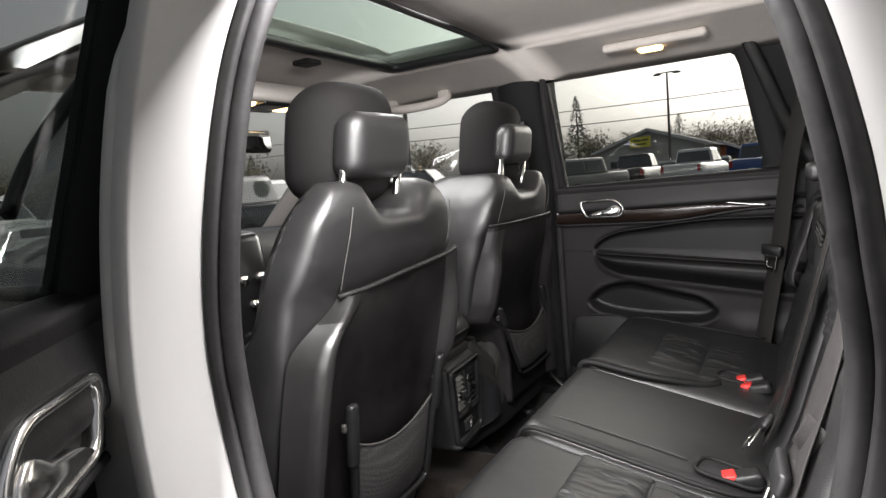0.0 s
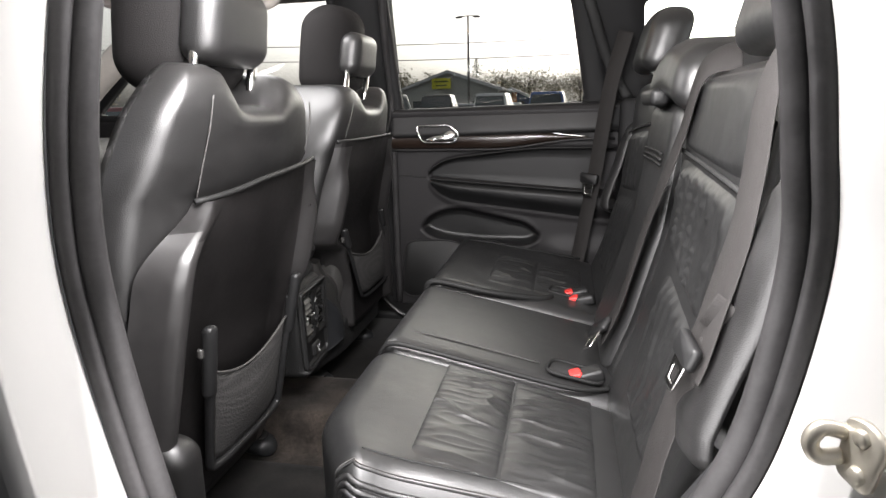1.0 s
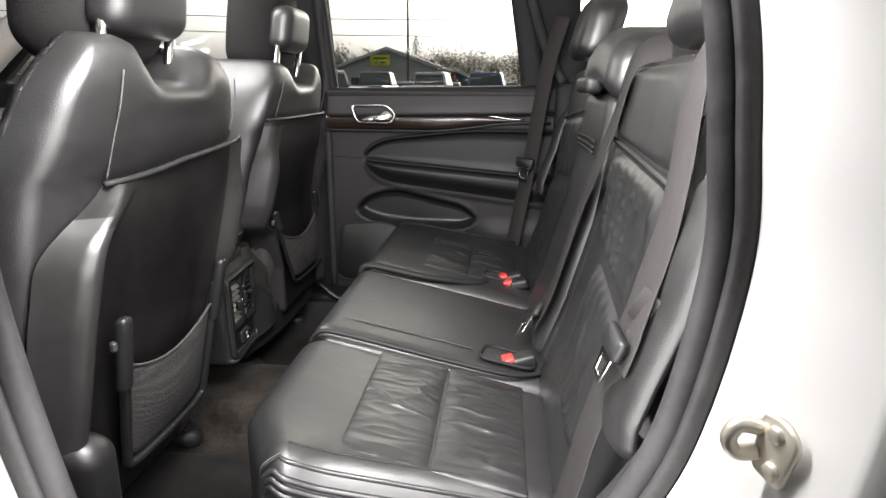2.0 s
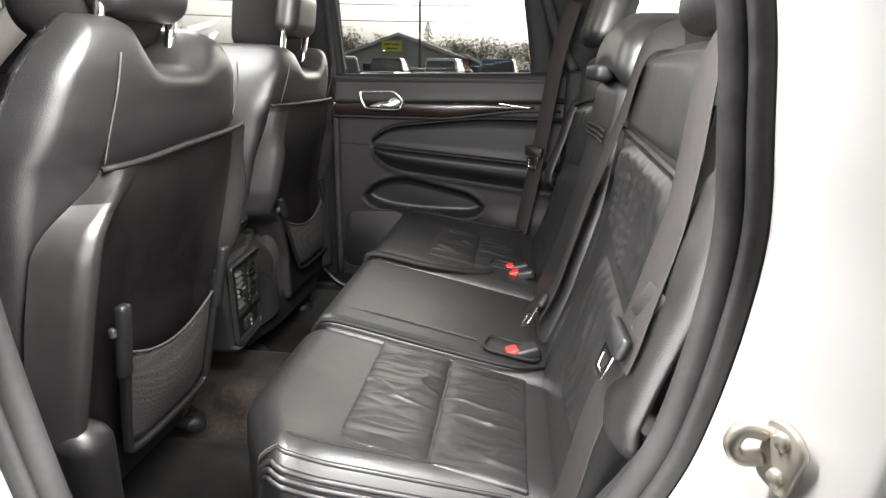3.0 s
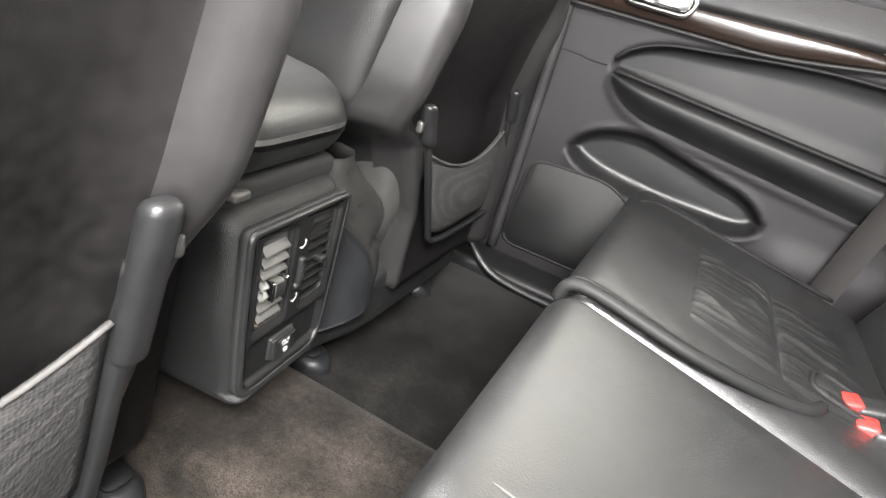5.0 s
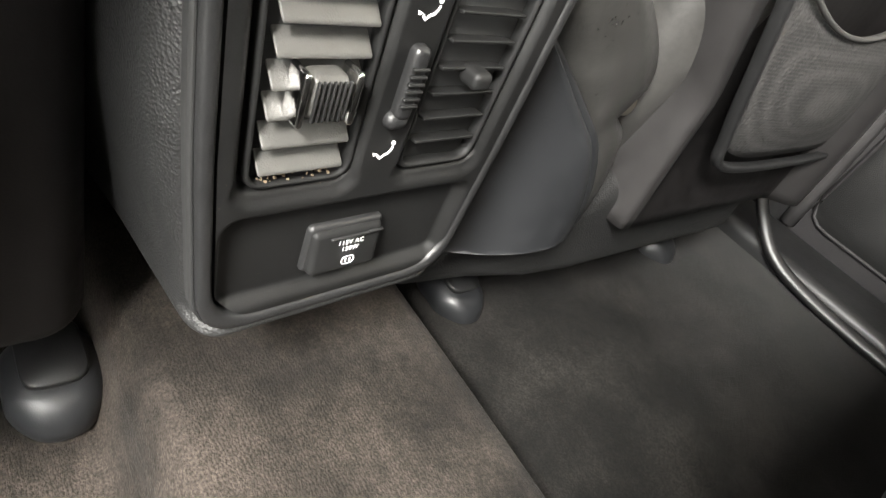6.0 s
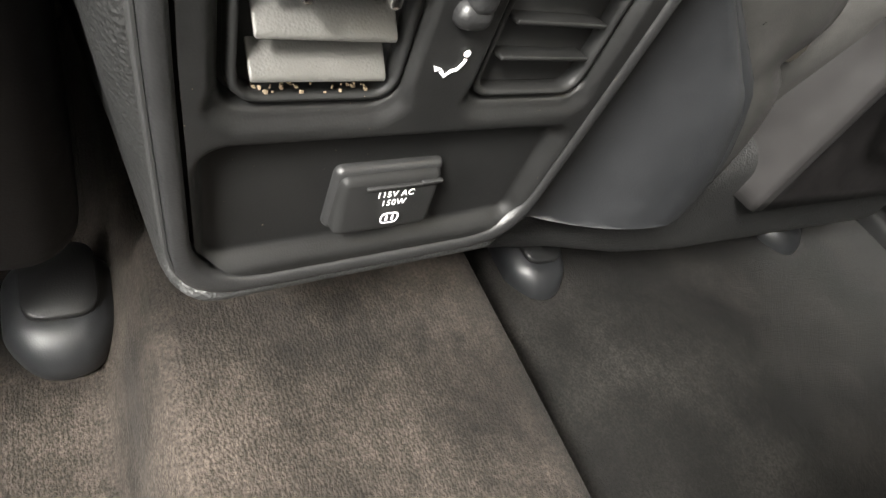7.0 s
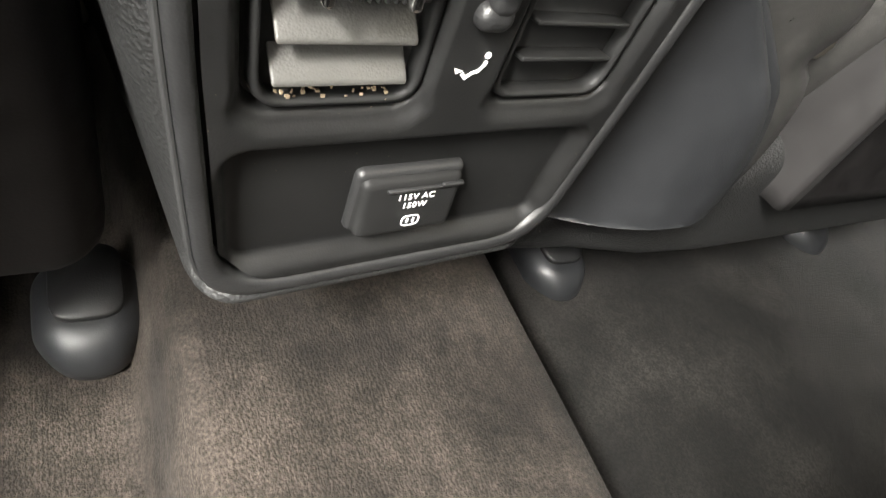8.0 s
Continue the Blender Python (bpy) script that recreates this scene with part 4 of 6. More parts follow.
# ---- front seats ----
def build_front_seat(name, cy, dx, side, label):
    """side: -1 for the seat whose outer flank faces -y, 1 for the other."""
    t = empty(name, (dx - 0.1, cy, 0.6), label, "car seat", "front seats")
    back_x = lambda z: (0.112 + 0.25 * (z - 0.963) if side < 0 else 0.108 + 0.24 * max(0, z - 0.97) + 0.015 * min(0, z - 0.97)) + dx   # rear face of the backrest
    half = lambda z: lerp_table([(0.66, 0.175), (0.78, 0.192), (0.95, 0.204), (1.08, 0.208), (1.17, 0.200), (1.23, 0.178), (1.27, 0.150), (1.30, 0.130)], z)

    inner_half = lambda z: lerp_table([(0.66, 0.064), (0.83, 0.068), (0.90, 0.105), (0.93, 0.125), (0.958, 0.21)], z) if side > 0 else 1.0

    outer_half = lambda z: lerp_table([(0.66, 0.225), (0.72, 0.255), (0.80, 0.258), (0.92, 0.236), (1.04, 0.205), (1.12, 0.150)], z)

    def shape(p):
        # p: x depth (-.09 front .. .09 rear), y -1..1 scaled to half width, z height about .98
        z = 0.98 + p.z
        y = p.y / 0.5
        h = half(z)
        slim = step(0.1, 0.6, y * side) * step(0.98, 1.14, z)        # thin outer shoulder
        x = back_x(z) - 0.095 + p.x + (0.085 - p.x) * 0.5 * slim
        flare = abs(y) ** 3
        if p.x < 0:
            x -= 0.045 * flare * (1 - slim)                                    # side bolsters reach forward
            h += (0.018 if y * side < 0 else -0.050 * step(-0.01, -0.07, p.x)) * flare
        else:
            x -= 0.020 * abs(y) ** 4
        if y * side < 0:
            h = min(h, inner_half(z))
        elif side > 0:
            h = max(h, outer_half(z))
        x += 0.010 * step(1.150, 1.172, z) * step(0.02, 0.07, p.x)  # leather bulges over the shell
        zz = z
        if z > 1.20:
            zz -= 0.050 * (z - 1.20) / 0.10 * (1 - step(0.28, 0.62, abs(y)))  # saddle under the headrest
        return Vector((x, cy + y * h, zz))

    part("backrest", rbox(0.17, 1.0, 0.62, 0.055, (3, 16, 24), 4, (0, 0, 0), shape), SEAT_LEATHER, t)
    # hard shell on the back, with raised side rails
    bw = lambda z: lerp_table([(0.70, 0.150), (0.76, 0.178), (0.85, 0.190), (1.0, 0.196), (1.12, 0.193), (1.17, 0.184)], z)
    top_z = lambda k: 1.163 - 0.024 * (k + 1) / 2 if side < 0 else 1.172      # k: -1 at the console, 1 at the door
    edge = lambda k, z: bw(z) - (0.072 * step(top_z(1) - 0.085, top_z(1), z) ** 1.6 if side < 0 and k > 0 else 0.0)

    def shell(u, v):
        a = abs(u) / bw(v)
        low = 1 - step(1.06, 1.15, v)
        inner = u * side < 0
        rail = (0.020 * step(0.68, 0.84, a) * (step(0.92, 1.0, v) if inner else 1.0) - 0.050 * step(0.86, 1.0, a) ** 1.5) * low
        dish = -0.012 * (1 - step(0.55, 0.74, a)) * step(0.72, 0.80, v) * (1 - step(1.00, 1.12, v))
        edge = -0.020 * step(0.90, 1.0, a) ** 2 * (1 - low)
        return 0.010 + rail + dish + edge

    bm = bmesh.new()
    rows = []
    z0 = 0.70 if side < 0 else 0.724
    for q in span(0, 1, 44):
        row = []
        for s in span(-1, 1, 56):
            k = s * side
            v = z0 + (top_z(k) - z0) * q
            wide = (max(edge(k, v), outer_half(v) - 0.008) if side > 0 else edge(k, v)) if k > 0 else min(edge(k, v), inner_half(v))
            row.append(bm.verts.new((back_x(v) + shell(s * bw(v), v), cy + s * wide, v)))
        rows.append(row)
    for a, b in zip(rows, rows[1:]):
        for j in range(56):
            bm.faces.new((a[j], a[j + 1], b[j + 1], b[j]))
    bot = [bm.verts.new((v.co.x - 0.05, v.co.y, z0)) for v in rows[0]]
    for j in range(56):
        bm.faces.new((rows[0][j], rows[0][j + 1], bot[j + 1], bot[j]))
    bk = part("back_shell", bm, SHELL, t, "dark soft-touch seat-back shell, satin side rails paler for the light on them")
    # One moulding; a paler copy on the rails puts their highlight into the colour.
    bk.data.materials.append(SHELL_LIT)
    for f in bk.data.polygons:
        w = f.center + bk.location + t.location
        if abs(w.y - cy) / (min(bw(w.z), inner_half(w.z)) if (w.y - cy) * side < 0 else max(bw(w.z), outer_half(w.z) - 0.008) if side > 0 else bw(w.z)) > 0.73 and w.z < 1.16:
            f.material_index = 1
    part("shell_seam", sweep([(back_x(top_z(s * side)) + 0.014 - 0.018 * abs(s) ** 4, cy + s * (edge(s * side, top_z(s * side) - 0.002) + 0.004), top_z(s * side) + 0.002) for s in span(-1, 1, 24)], circle(0.0035, 6)), PIPING, t, "leather edge over the shell")
    # stitched seams running down from each shoulder
    for s in (-1, 1):
        pts = [Vector((back_x(z) + 0.001 - 0.004 * abs(1.22 - z) / 0.05, cy + s * y, z)) for z, y in (((1.145, 0.118), (1.18, 0.118), (1.22, 0.117), (1.255, 0.113)) if side < 0 and s * side > 0 else ((1.178, 0.150), (1.20, 0.149), (1.225, 0.145), (1.25, 0.138)))]
        part("stitched_seam", sweep(catmull(pts, 4), circle(0.0011, 5)), THREAD, t, "pale stitching")
    # map pocket: net, elastic hem, frame and clips
    lo_y, hi_y = ((-0.405, -0.203), (-0.450, -0.219)) if side < 0 else ((0.278, 0.528), (0.172, 0.438))
    low_z = 0.0 if side < 0 else 0.032                            # the passenger pocket sits a little higher
    tall = lambda z: (z - 0.75 - low_z) / (0.225 - low_z)
    py = lambda s, z: (lo_y[0] + (hi_y[0] - lo_y[0]) * tall(z)) * (1 - s) / 2 + (lo_y[1] + (hi_y[1] - lo_y[1]) * tall(z)) * (1 + s) / 2
    net_top = lambda s: 0.916 - 0.032 * (1 - s * s)
    bm = bmesh.new()
    rows = []
    for s in span(-1, 1, 24):
        lo = 0.752 + low_z + 0.020 * abs(s) ** 5
        zq = [lo + (net_top(s) - lo) * q for q in span(0, 1, 12)]
        rows.append([bm.verts.new((back_x(z) + 0.016 + 0.010 * (1 - s * s) * math.sin(i / 12 * 3.14), py(s * 0.94, z), z)) for i, z in enumerate(zq)])
    for a, b in zip(rows, rows[1:]):
        for j in range(12):
            bm.faces.new((a[j], a[j + 1], b[j + 1], b[j]))
    pk = part("map_pocket", bm, NET, t, "sagging black net map pocket")
    sol = pk.modifiers.new("thickness", "SOLIDIFY")
    sol.thickness = 0.002
    part("pocket_hem", sweep([(back_x(net_top(s)) + 0.019, py(s * 0.94, net_top(s)), net_top(s)) for s in span(-1, 1, 30)], circle(0.0018, 6)), THREAD, pk, "pale elastic hem")
    frame_pts = catmull([(back_x(z) + 0.020, py(s, z), z) for s, z in ((-1, 0.95), (-1, 0.87), (-0.99, 0.78 + low_z), (-0.88, 0.752 + low_z), (0, 0.746 + low_z), (0.88, 0.752 + low_z), (0.99, 0.78 + low_z), (1, 0.87), (1, 0.95))], 6)
    part("pocket_frame", sweep(frame_pts, slab(0.010, 0.012) if side < 0 else slab(0.006, 0.008), up=(1, 0, 0)), PLASTIC_SATIN, t, "thin black pocket frame")
    for s in (-1, 1):
        long, mid = (0.105, 0.935) if side < 0 else (0.050, 0.955)
        part("pocket_clip", rbox(0.016, 0.020, long, 0.0075, (1, 1, 4), 3, (0, 0, 0), lambda p: Vector((back_x(mid + p.z) + 0.022 + p.x, py(s, mid + p.z) + s * 0.004 + p.y, mid + p.z))), PLASTIC_SATIN, t, "rounded black pocket clip")
        part("hook", rbox(0.008, 0.007, 0.013, 0.003, at=(back_x(0.955) + 0.020, py(s, 0.955) + s * 0.020, 0.955)), HINGE_GREY, t, "small grey hook")
    # headrest on two chrome posts
    hz, hw, hh = (1.345, 0.190, 0.176) if side < 0 else (1.362, 0.204, 0.198)
    hr = part("headrest", rbox(0.100, hw, hh, 0.050, (2, 6, 4), 6, (0, 0, 0), lambda p: Vector((0.092 + dx + p.x - 0.10 * (p.y / 0.105) ** 2 * 0.30 + 0.12 * p.z, cy + 0.008 + p.y * (1 - 0.9 * max(0, p.z)), hz + p.z))), CLOTH, t, "black cloth-backed headrest")
    part("headrest_pad", rbox(0.052, 0.146, 0.092, 0.025, (2, 6, 4), 6, (0, 0, 0), lambda p: Vector((0.143 + dx + p.x + 0.14 * p.z - 0.5 * p.y * p.y, cy + p.y * (1 + 0.8 * (-p.z)), hz - 0.007 + p.z))), SEAT_LEATHER, hr, "black leather pad on the headrest")
    for s in (-1, 1):
        part("post", sweep([(0.118 + dx, cy + s * 0.066, 1.205), (0.138 + dx, cy + s * 0.066, 1.32)], circle(0.0065, 10)), CHROME, t, "chrome headrest post")
        part("post_collar", rbox(0.03, 0.035, 0.012, 0.005, at=(0.122 + dx, cy + s * 0.066, 1.238)), PLASTIC_SATIN, t)
    # cushion, side cover, rails
    part("cushion", rbox(0.50, 0.44, 0.14, 0.05, (5, 5, 2), 4, (-0.24 + dx, cy, 0.83), lambda p: Vector((p.x, p.y, p.z - 0.10 * p.x + 0.03 * (abs(p.y) / 0.22) ** 3))), LEATHER, t)
    part("frame_cover", rbox(0.40, 0.40, 0.13, 0.03, (3, 3, 2), 3, (-0.20 + dx - 0.05 * (side > 0), cy, 0.72)), PLASTIC, t, "black plastic seat base")
    rec = (0.055, cy - 0.135, 0.790) if side < 0 else (0.015 + dx, cy + 0.205, 0.765)
    part("recliner_cover", rbox(0.13, 0.060, 0.16, 0.028, (2, 2, 3), 5, rec, lambda p: Vector((p.x + 0.2 * p.z, p.y + 0.25 * p.z * side, p.z - 0.2 * p.x))), SEAT_LEATHER, t, "smooth black recliner cover")
    if side > 0:
        build_shield(t)
    else:
        part("inner_cover", rbox(0.12, 0.122, 0.235, 0.022, (2, 3, 3), 4, (0, 0, 0), lambda p: Vector((-0.030 + p.x + 0.12 * p.z, -0.152 + p.y, 0.789 + p.z))), SHELL, t, "smooth black inner hinge cover")
    for s in (-1, 1):
        cap_y = (-0.104 if s > 0 else cy - 0.178) if side < 0 else (0.180 if s < 0 else 0.476)
        part("rail", rbox(0.52, 0.035, 0.03, 0.006, (4, 1, 1), 2, (-0.56 + dx, cap_y, 0.606)), PLASTIC, t, "black seat rail")
        cx = {-1: -0.017, 1: -0.008}[side] if s * side < 0 else -0.006
        cap = part("rail_end_cap", rbox(0.062, 0.050, 0.034, 0.0165, (3, 3, 1), 6, (0, 0, 0), lambda p: Vector((cx + p.x - 0.35 * (p.y / 0.021) ** 2 * max(0, p.x), cap_y + p.y, 0.604 + p.z - 0.20 * max(0, p.x)))), SHIELD, t, "rounded grey-black rail end cap")
        part("flap", plate(rounded([(-0.030, -0.016), (0.013, -0.016), (0.013, 0.016), (-0.030, 0.016)], 0.012, 6), 0.004, lambda a, b, d: Vector((cx + a, cap_y + b, 0.6200 + d - 0.20 * max(0, a))), 0.001), PLASTIC_SATIN, cap, "inset flap")
        part("rail_leg", rbox(0.03, 0.03, 0.07, 0.006, at=(-0.25 + dx, cap_y, 0.66)), STEEL, t)
    return t


def build_shield(t):
    """Curved plastic shield between the passenger seat and the console, with a bright rim and a notched outer band."""
    rim = lambda z: lerp_table([(0.690, 0.165), (0.721, 0.174), (0.745, 0.176), (0.765, 0.171), (0.785, 0.160), (0.803, 0.147), (0.825, 0.122), (0.845, 0.098), (0.86, 0.079), (0.885, 0.068)], z)
    bottom = lambda s: 0.696 + 0.042 * s
    bulge = lambda s: 0.000 + 0.066 * math.sin(min(1, s * 1.12) * math.pi / 2) - 0.012 * max(0, s - 0.85) / 0.15
    bm = bmesh.new()
    rows = []
    for i in range(25):
        z = 0.694 + 0.176 * i / 24
        row = []
        for j in range(17):
            s = j / 16
            y = 0.064 + (rim(max(z, bottom(s))) - 0.064) * s
            row.append((bulge(s) - 0.25 * max(0, z - 0.80), y, max(z, bottom(s))))
        row.append((-0.01, rim(max(z, 0.721)) + 0.001, max(z, 0.721)))
        rows.append([bm.verts.new(p) for p in row])
    for r, q in zip(rows, rows[1:]):
        for j in range(17):
            try:
                bm.faces.new((r[j], r[j + 1], q[j + 1], q[j]))
            except ValueError:
                pass
    base = [bm.verts.new((v.co.x - 0.07, v.co.y, v.co.z)) for v in rows[0]]
    for j in range(17):
        bm.faces.new((rows[0][j], rows[0][j + 1], base[j + 1], base[j]))
    sh = part("hinge_shield", bm, SHIELD, t, "smooth slate-black curved hinge shield")
    zs = span(0.722, 0.862, 22)
    part("shield_rim", sweep([(0.053 - 0.25 * max(0, z - 0.80), rim(z), z) for z in zs], circle(0.0042, 8), up=(1, 0, 0)), SHIELD, sh, "rounded rim")
    # outer band with a scalloped notch
    bm = bmesh.new()
    rows = []
    for z in span(0.715, 0.925, 42):
        out = 0.212 + 0.003 * math.sin(z * 60) - 0.020 * math.exp(-((z - 0.808) / 0.010) ** 2) - 0.10 * step(0.82, 0.93, z)
        ins = rim(z) - 0.006 - 0.01 * step(0.86, 0.92, z)
        rows.append([bm.verts.new((x, ins + (out - ins) * s, z)) for s, x in ((0, 0.020), (0.1, 0.040), (0.35, 0.048), (0.7, 0.046), (0.95, 0.036), (1.0, 0.020), (1.0, -0.04))])
    for r, q in zip(rows, rows[1:]):
        for j in range(6):
            bm.faces.new((r[j], r[j + 1], q[j + 1], q[j]))
    part("hinge_band", bm, HINGE_GREY, sh, "scalloped black band behind the shield")
    part("hinge_bolt", sweep([(0.004, 0.206, 0.808), (0.030, 0.206, 0.808)], circle(0.007, 10)), STEEL, sh, "bare bolt head")
    part("lower_trim", rbox(0.10, 0.41, 0.088, 0.018, (2, 8, 2), 4, (0, 0, 0), lambda p: Vector((-0.004 + p.x - 0.020 * step(-0.06, -0.18, p.y), 0.276 + p.y, 0.712 + p.z - (0.036 * step(-0.05, -0.12, p.y) if p.z > 0 else 0.004)))), PLASTIC, t, "dark lower edge of the seat side")
    part("seat_side", rbox(0.09, 0.080, 0.20, 0.036, (2, 2, 3), 6, (0, 0, 0), lambda p: Vector((-0.005 + p.x + 0.24 * p.z, 0.238 + p.y, 0.825 + p.z))), HINGE_GREY, t, "smooth grey-black lower seat side, coloured paler for the light on it")


# ---- centre console with rear vents ----
def build_console():
    t = empty("centre_console", (-0.2, 0, 0.66), "black centre console with rear air vents and a mains outlet", "centre console")
    # the unit sits a little turned and tipped in the car
    seat_m = Matrix.Translation((0.0730, -0.010, 0.8065)) @ pose(0, 0, 0, 0, 0, 4) @ Matrix.Scale(0.90, 4) @ Matrix.Translation((-0.053, 0, -0.7845))
    FX = 0.041                                                     # rear face

    def body(p):
        x, y, z = p.x - 0.222, p.y, 0.802 + p.z
        k = step(-0.05, 0.25, p.x)
        y *= 1.0 - (0.05 + 0.17 * step(0.82, 0.70, z)) * k
        x += (0.004 - 0.006 * step(0.86, 0.91, z) + 0.0105 * step(0.7145, 0.7115, z)) * k
        return Vector((x, y, z))
    part("body", rbox(0.53, 0.176, 0.205, 0.020, (8, 6, 10), 5, (0, 0, 0), body), PLASTIC, t)
    part("seam_band", rbox(0.50, 0.168, 0.022, 0.008, (3, 2, 1), 3, (-0.222, 0, 0.911)), DARK, t, "dark gap below the lid")
    part("lid", rbox(0.50, 0.188, 0.088, 0.043, (8, 4, 1), 6, (-0.208, 0, 0.964), lambda p: Vector((p.x, p.y, p.z - 0.012 * step(0.16, 0.26, p.x) * (p.z > 0)))), LEATHER_SMOOTH, t, "padded black leather armrest lid")
    part("latch", rbox(0.012, 0.02, 0.008, 0.003, at=(0.034, -0.075, 0.918)), SLAT, t, "small latch tab")
    fc = lambda a, b, d: Vector((FX + 0.003 + d, a, b))
    # bezel
    shape = [(-0.0755, 0.889), (-0.0705, 0.80), (-0.063, 0.717), (0.063, 0.717), (0.0705, 0.80), (0.0755, 0.889)]
    rad = [0.010, 0.02, 0.022, 0.022, 0.02, 0.010]
    grow = lambda k: [(a * (1 + k / 0.07), (b - 0.81) * (1 + k / 0.08) + 0.81) for a, b in shape]
    part("bezel", ring(rounded(grow(0.0035), rad, 6), rounded(grow(-0.0018), rad, 6), 0.0120, fc, 0.0010), PLASTIC_SATIN, t, "satin black bezel strip")
    part("bezel_gap", ring(rounded(grow(0.0046), rad, 6), rounded(grow(0.0036), rad, 6), 0.0078, fc), DARK, t, "dark gap round the bezel")
    # Sheet behind the slats whose black stands for the shade in the duct.
    part("duct", plate(rounded(grow(-0.0005), rad, 4), 0.0030, fc), DARK, t, "black sheet for the shade inside the duct")
    vents = ((-0.0580, -0.0125), (0.0130, 0.0580))
    vz0, vz1 = 0.787, 0.879
    for a0, a1 in vents:
        s = 1 if a0 < 0 else -1
        o = rounded([(a0 - 0.0040 * (s > 0), vz1 + 0.004), (a0 + 0.003 * (s > 0) - 0.002, vz0 - 0.002), (a1 + 0.002 - 0.003 * (s < 0), vz0 - 0.002), (a1 + 0.0040 * (s < 0), vz1 + 0.004)], [0.006, 0.008, 0.008, 0.006], 5)
        c = Vector((sum(p[0] for p in o) / len(o), sum(p[1] for p in o) / len(o)))
        i = [Vector((c.x + (p[0] - c.x) * 0.86, c.y + (p[1] - c.y) * 0.925)) for p in o]
        v = part("vent", ring([c.lerp(Vector(p), 0.965) for p in o], i, 0.0088, fc, 0.002), PANEL_MATTE, t, "rounded black air vent")
        n = 7
        for k in range(n):
            z = vz0 + 0.0129 + 0.0113 * k
            f = (z - vz0) / (vz1 - vz0)
            w0 = c.x + (a0 - c.x) * 0.80 + 0.0018 * (1 - f) * (s > 0)
            w1 = c.x + (a1 - c.x) * 0.80 - 0.0018 * (1 - f) * (s < 0)
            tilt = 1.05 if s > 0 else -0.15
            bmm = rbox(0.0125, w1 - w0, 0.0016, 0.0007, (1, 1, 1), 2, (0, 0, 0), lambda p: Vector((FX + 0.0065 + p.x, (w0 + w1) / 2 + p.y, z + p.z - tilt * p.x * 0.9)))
            # Same slats in both vents: black on the right puts shade into the colour.
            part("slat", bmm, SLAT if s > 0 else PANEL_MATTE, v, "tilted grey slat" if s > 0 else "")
        for f in (0.3, 0.7):
            part("divider", rbox(0.004, 0.0012, vz1 - vz0 - 0.008, 0.0005, (1, 1, 1), 1, (FX + 0.003, a0 + (a1 - a0) * f, (vz0 + vz1) / 2)), DARK, v)
    # thumb wheel, slider, small tab
    part("vent_knob", rbox(0.010, 0.016, 0.017, 0.004, (2, 8, 2), 3, (0, 0, 0), lambda p: Vector((FX + 0.0150 + p.x - 18 * p.z * p.z, -0.0350 + p.y, 0.8275 + p.z))), SLAT, t, "ribbed grey vent knob")
    for s in (-1, 1):
        part("knob_cheek", rbox(0.011, 0.0028, 0.020, 0.0013, (1, 1, 2), 2, (FX + 0.0150, -0.0350 + s * 0.0100, 0.8275)), CHROME, t, "satin silver knob side")
    for k in range(7):
        part("knob_rib", rbox(0.0016, 0.0010, 0.015, 0.0005, (1, 1, 1), 1, (FX + 0.0203, -0.0410 + 0.002 * k, 0.8275)), PANEL_MATTE, t)
    part("vent_tab", rbox(0.012, 0.010, 0.008, 0.003, at=(FX + 0.015, 0.0345, 0.8325)), PANEL_MATTE, t, "black vent tab")
    # one moulded face: openings with flared lower lips, and a shallow tray round the outlet
    def box_gap(a, b, a0, a1, b0, b1, r):
        qa, qb = abs(a - (a0 + a1) / 2) - (a1 - a0) / 2 + r, abs(b - (b0 + b1) / 2) - (b1 - b0) / 2 + r
        return math.hypot(max(qa, 0), max(qb, 0)) + min(max(qa, qb), 0) - r

    def face(a, b):
        d = 0.0112
        lean = 0.05 * (b - vz0)
        for a0, a1 in vents:
            l0, l1 = (a0 - lean, a1) if a0 < 0 else (a0, a1 + lean)
            g = box_gap(a, b, l0 - 0.001, l1 + 0.001, vz0 - 0.0025, vz1 + 0.0035, 0.0075)
            flare = 0.0022 + 0.0040 * step(vz0 + 0.006, vz0 - 0.002, b)
            d -= 0.0030 * (1 - step(0.0, flare, g)) + 0.0080 * (1 - step(-0.0030, 0.0, g))
        wid = 0.0605 + 0.06 * (b - 0.7205)
        g = box_gap(a, b, -wid, wid, 0.7235, 0.7755, 0.009)
        soft = 0.0035 + 0.0025 * step(0.03, 0.06, a) + 0.003 * step(0.735, 0.725, b)
        return max(0.0005, d - 0.0062 * (1 - step(-soft, 0.001, g)))

    def half_width(b):
        w = lerp_table([(0.717, 0.0630), (0.80, 0.0705), (0.889, 0.0755)], b) - 0.0029
        up = min(0.020, b - 0.7202)
        return w - 0.020 + math.sqrt(max(0.0, 0.020 ** 2 - (0.020 - up) ** 2))
    bm = bmesh.new()
    rows = []
    for b in [0.7202 + 0.1655 * q for q in span(0, 1, 150)]:
        w = half_width(b)
        rows.append([bm.verts.new(fc(q * w, b, face(q * w, b))) for q in span(-1, 1, 130)])
    for r, q in zip(rows, rows[1:]):
        for j in range(130):
            bm.faces.new((r[j], r[j + 1], q[j + 1], q[j]))
    part("face_plate", bm, PANEL_SATIN, t, "moulded black face round the vents and the outlet")
    # slider lever
    sl = part("slider", rbox(0.008, 0.0078, 0.030, 0.0030, (1, 1, 4), 3, (FX + 0.0150, 0.0005, 0.831)), PLASTIC_SATIN, t, "ribbed air-flow slider")
    for k in range(6):
        part("slider_rib", rbox(0.0018, 0.0080, 0.0014, 0.0006, (1, 1, 1), 1, (FX + 0.0190, 0.0005, 0.823 + 0.003 * k)), PANEL_MATTE, sl)
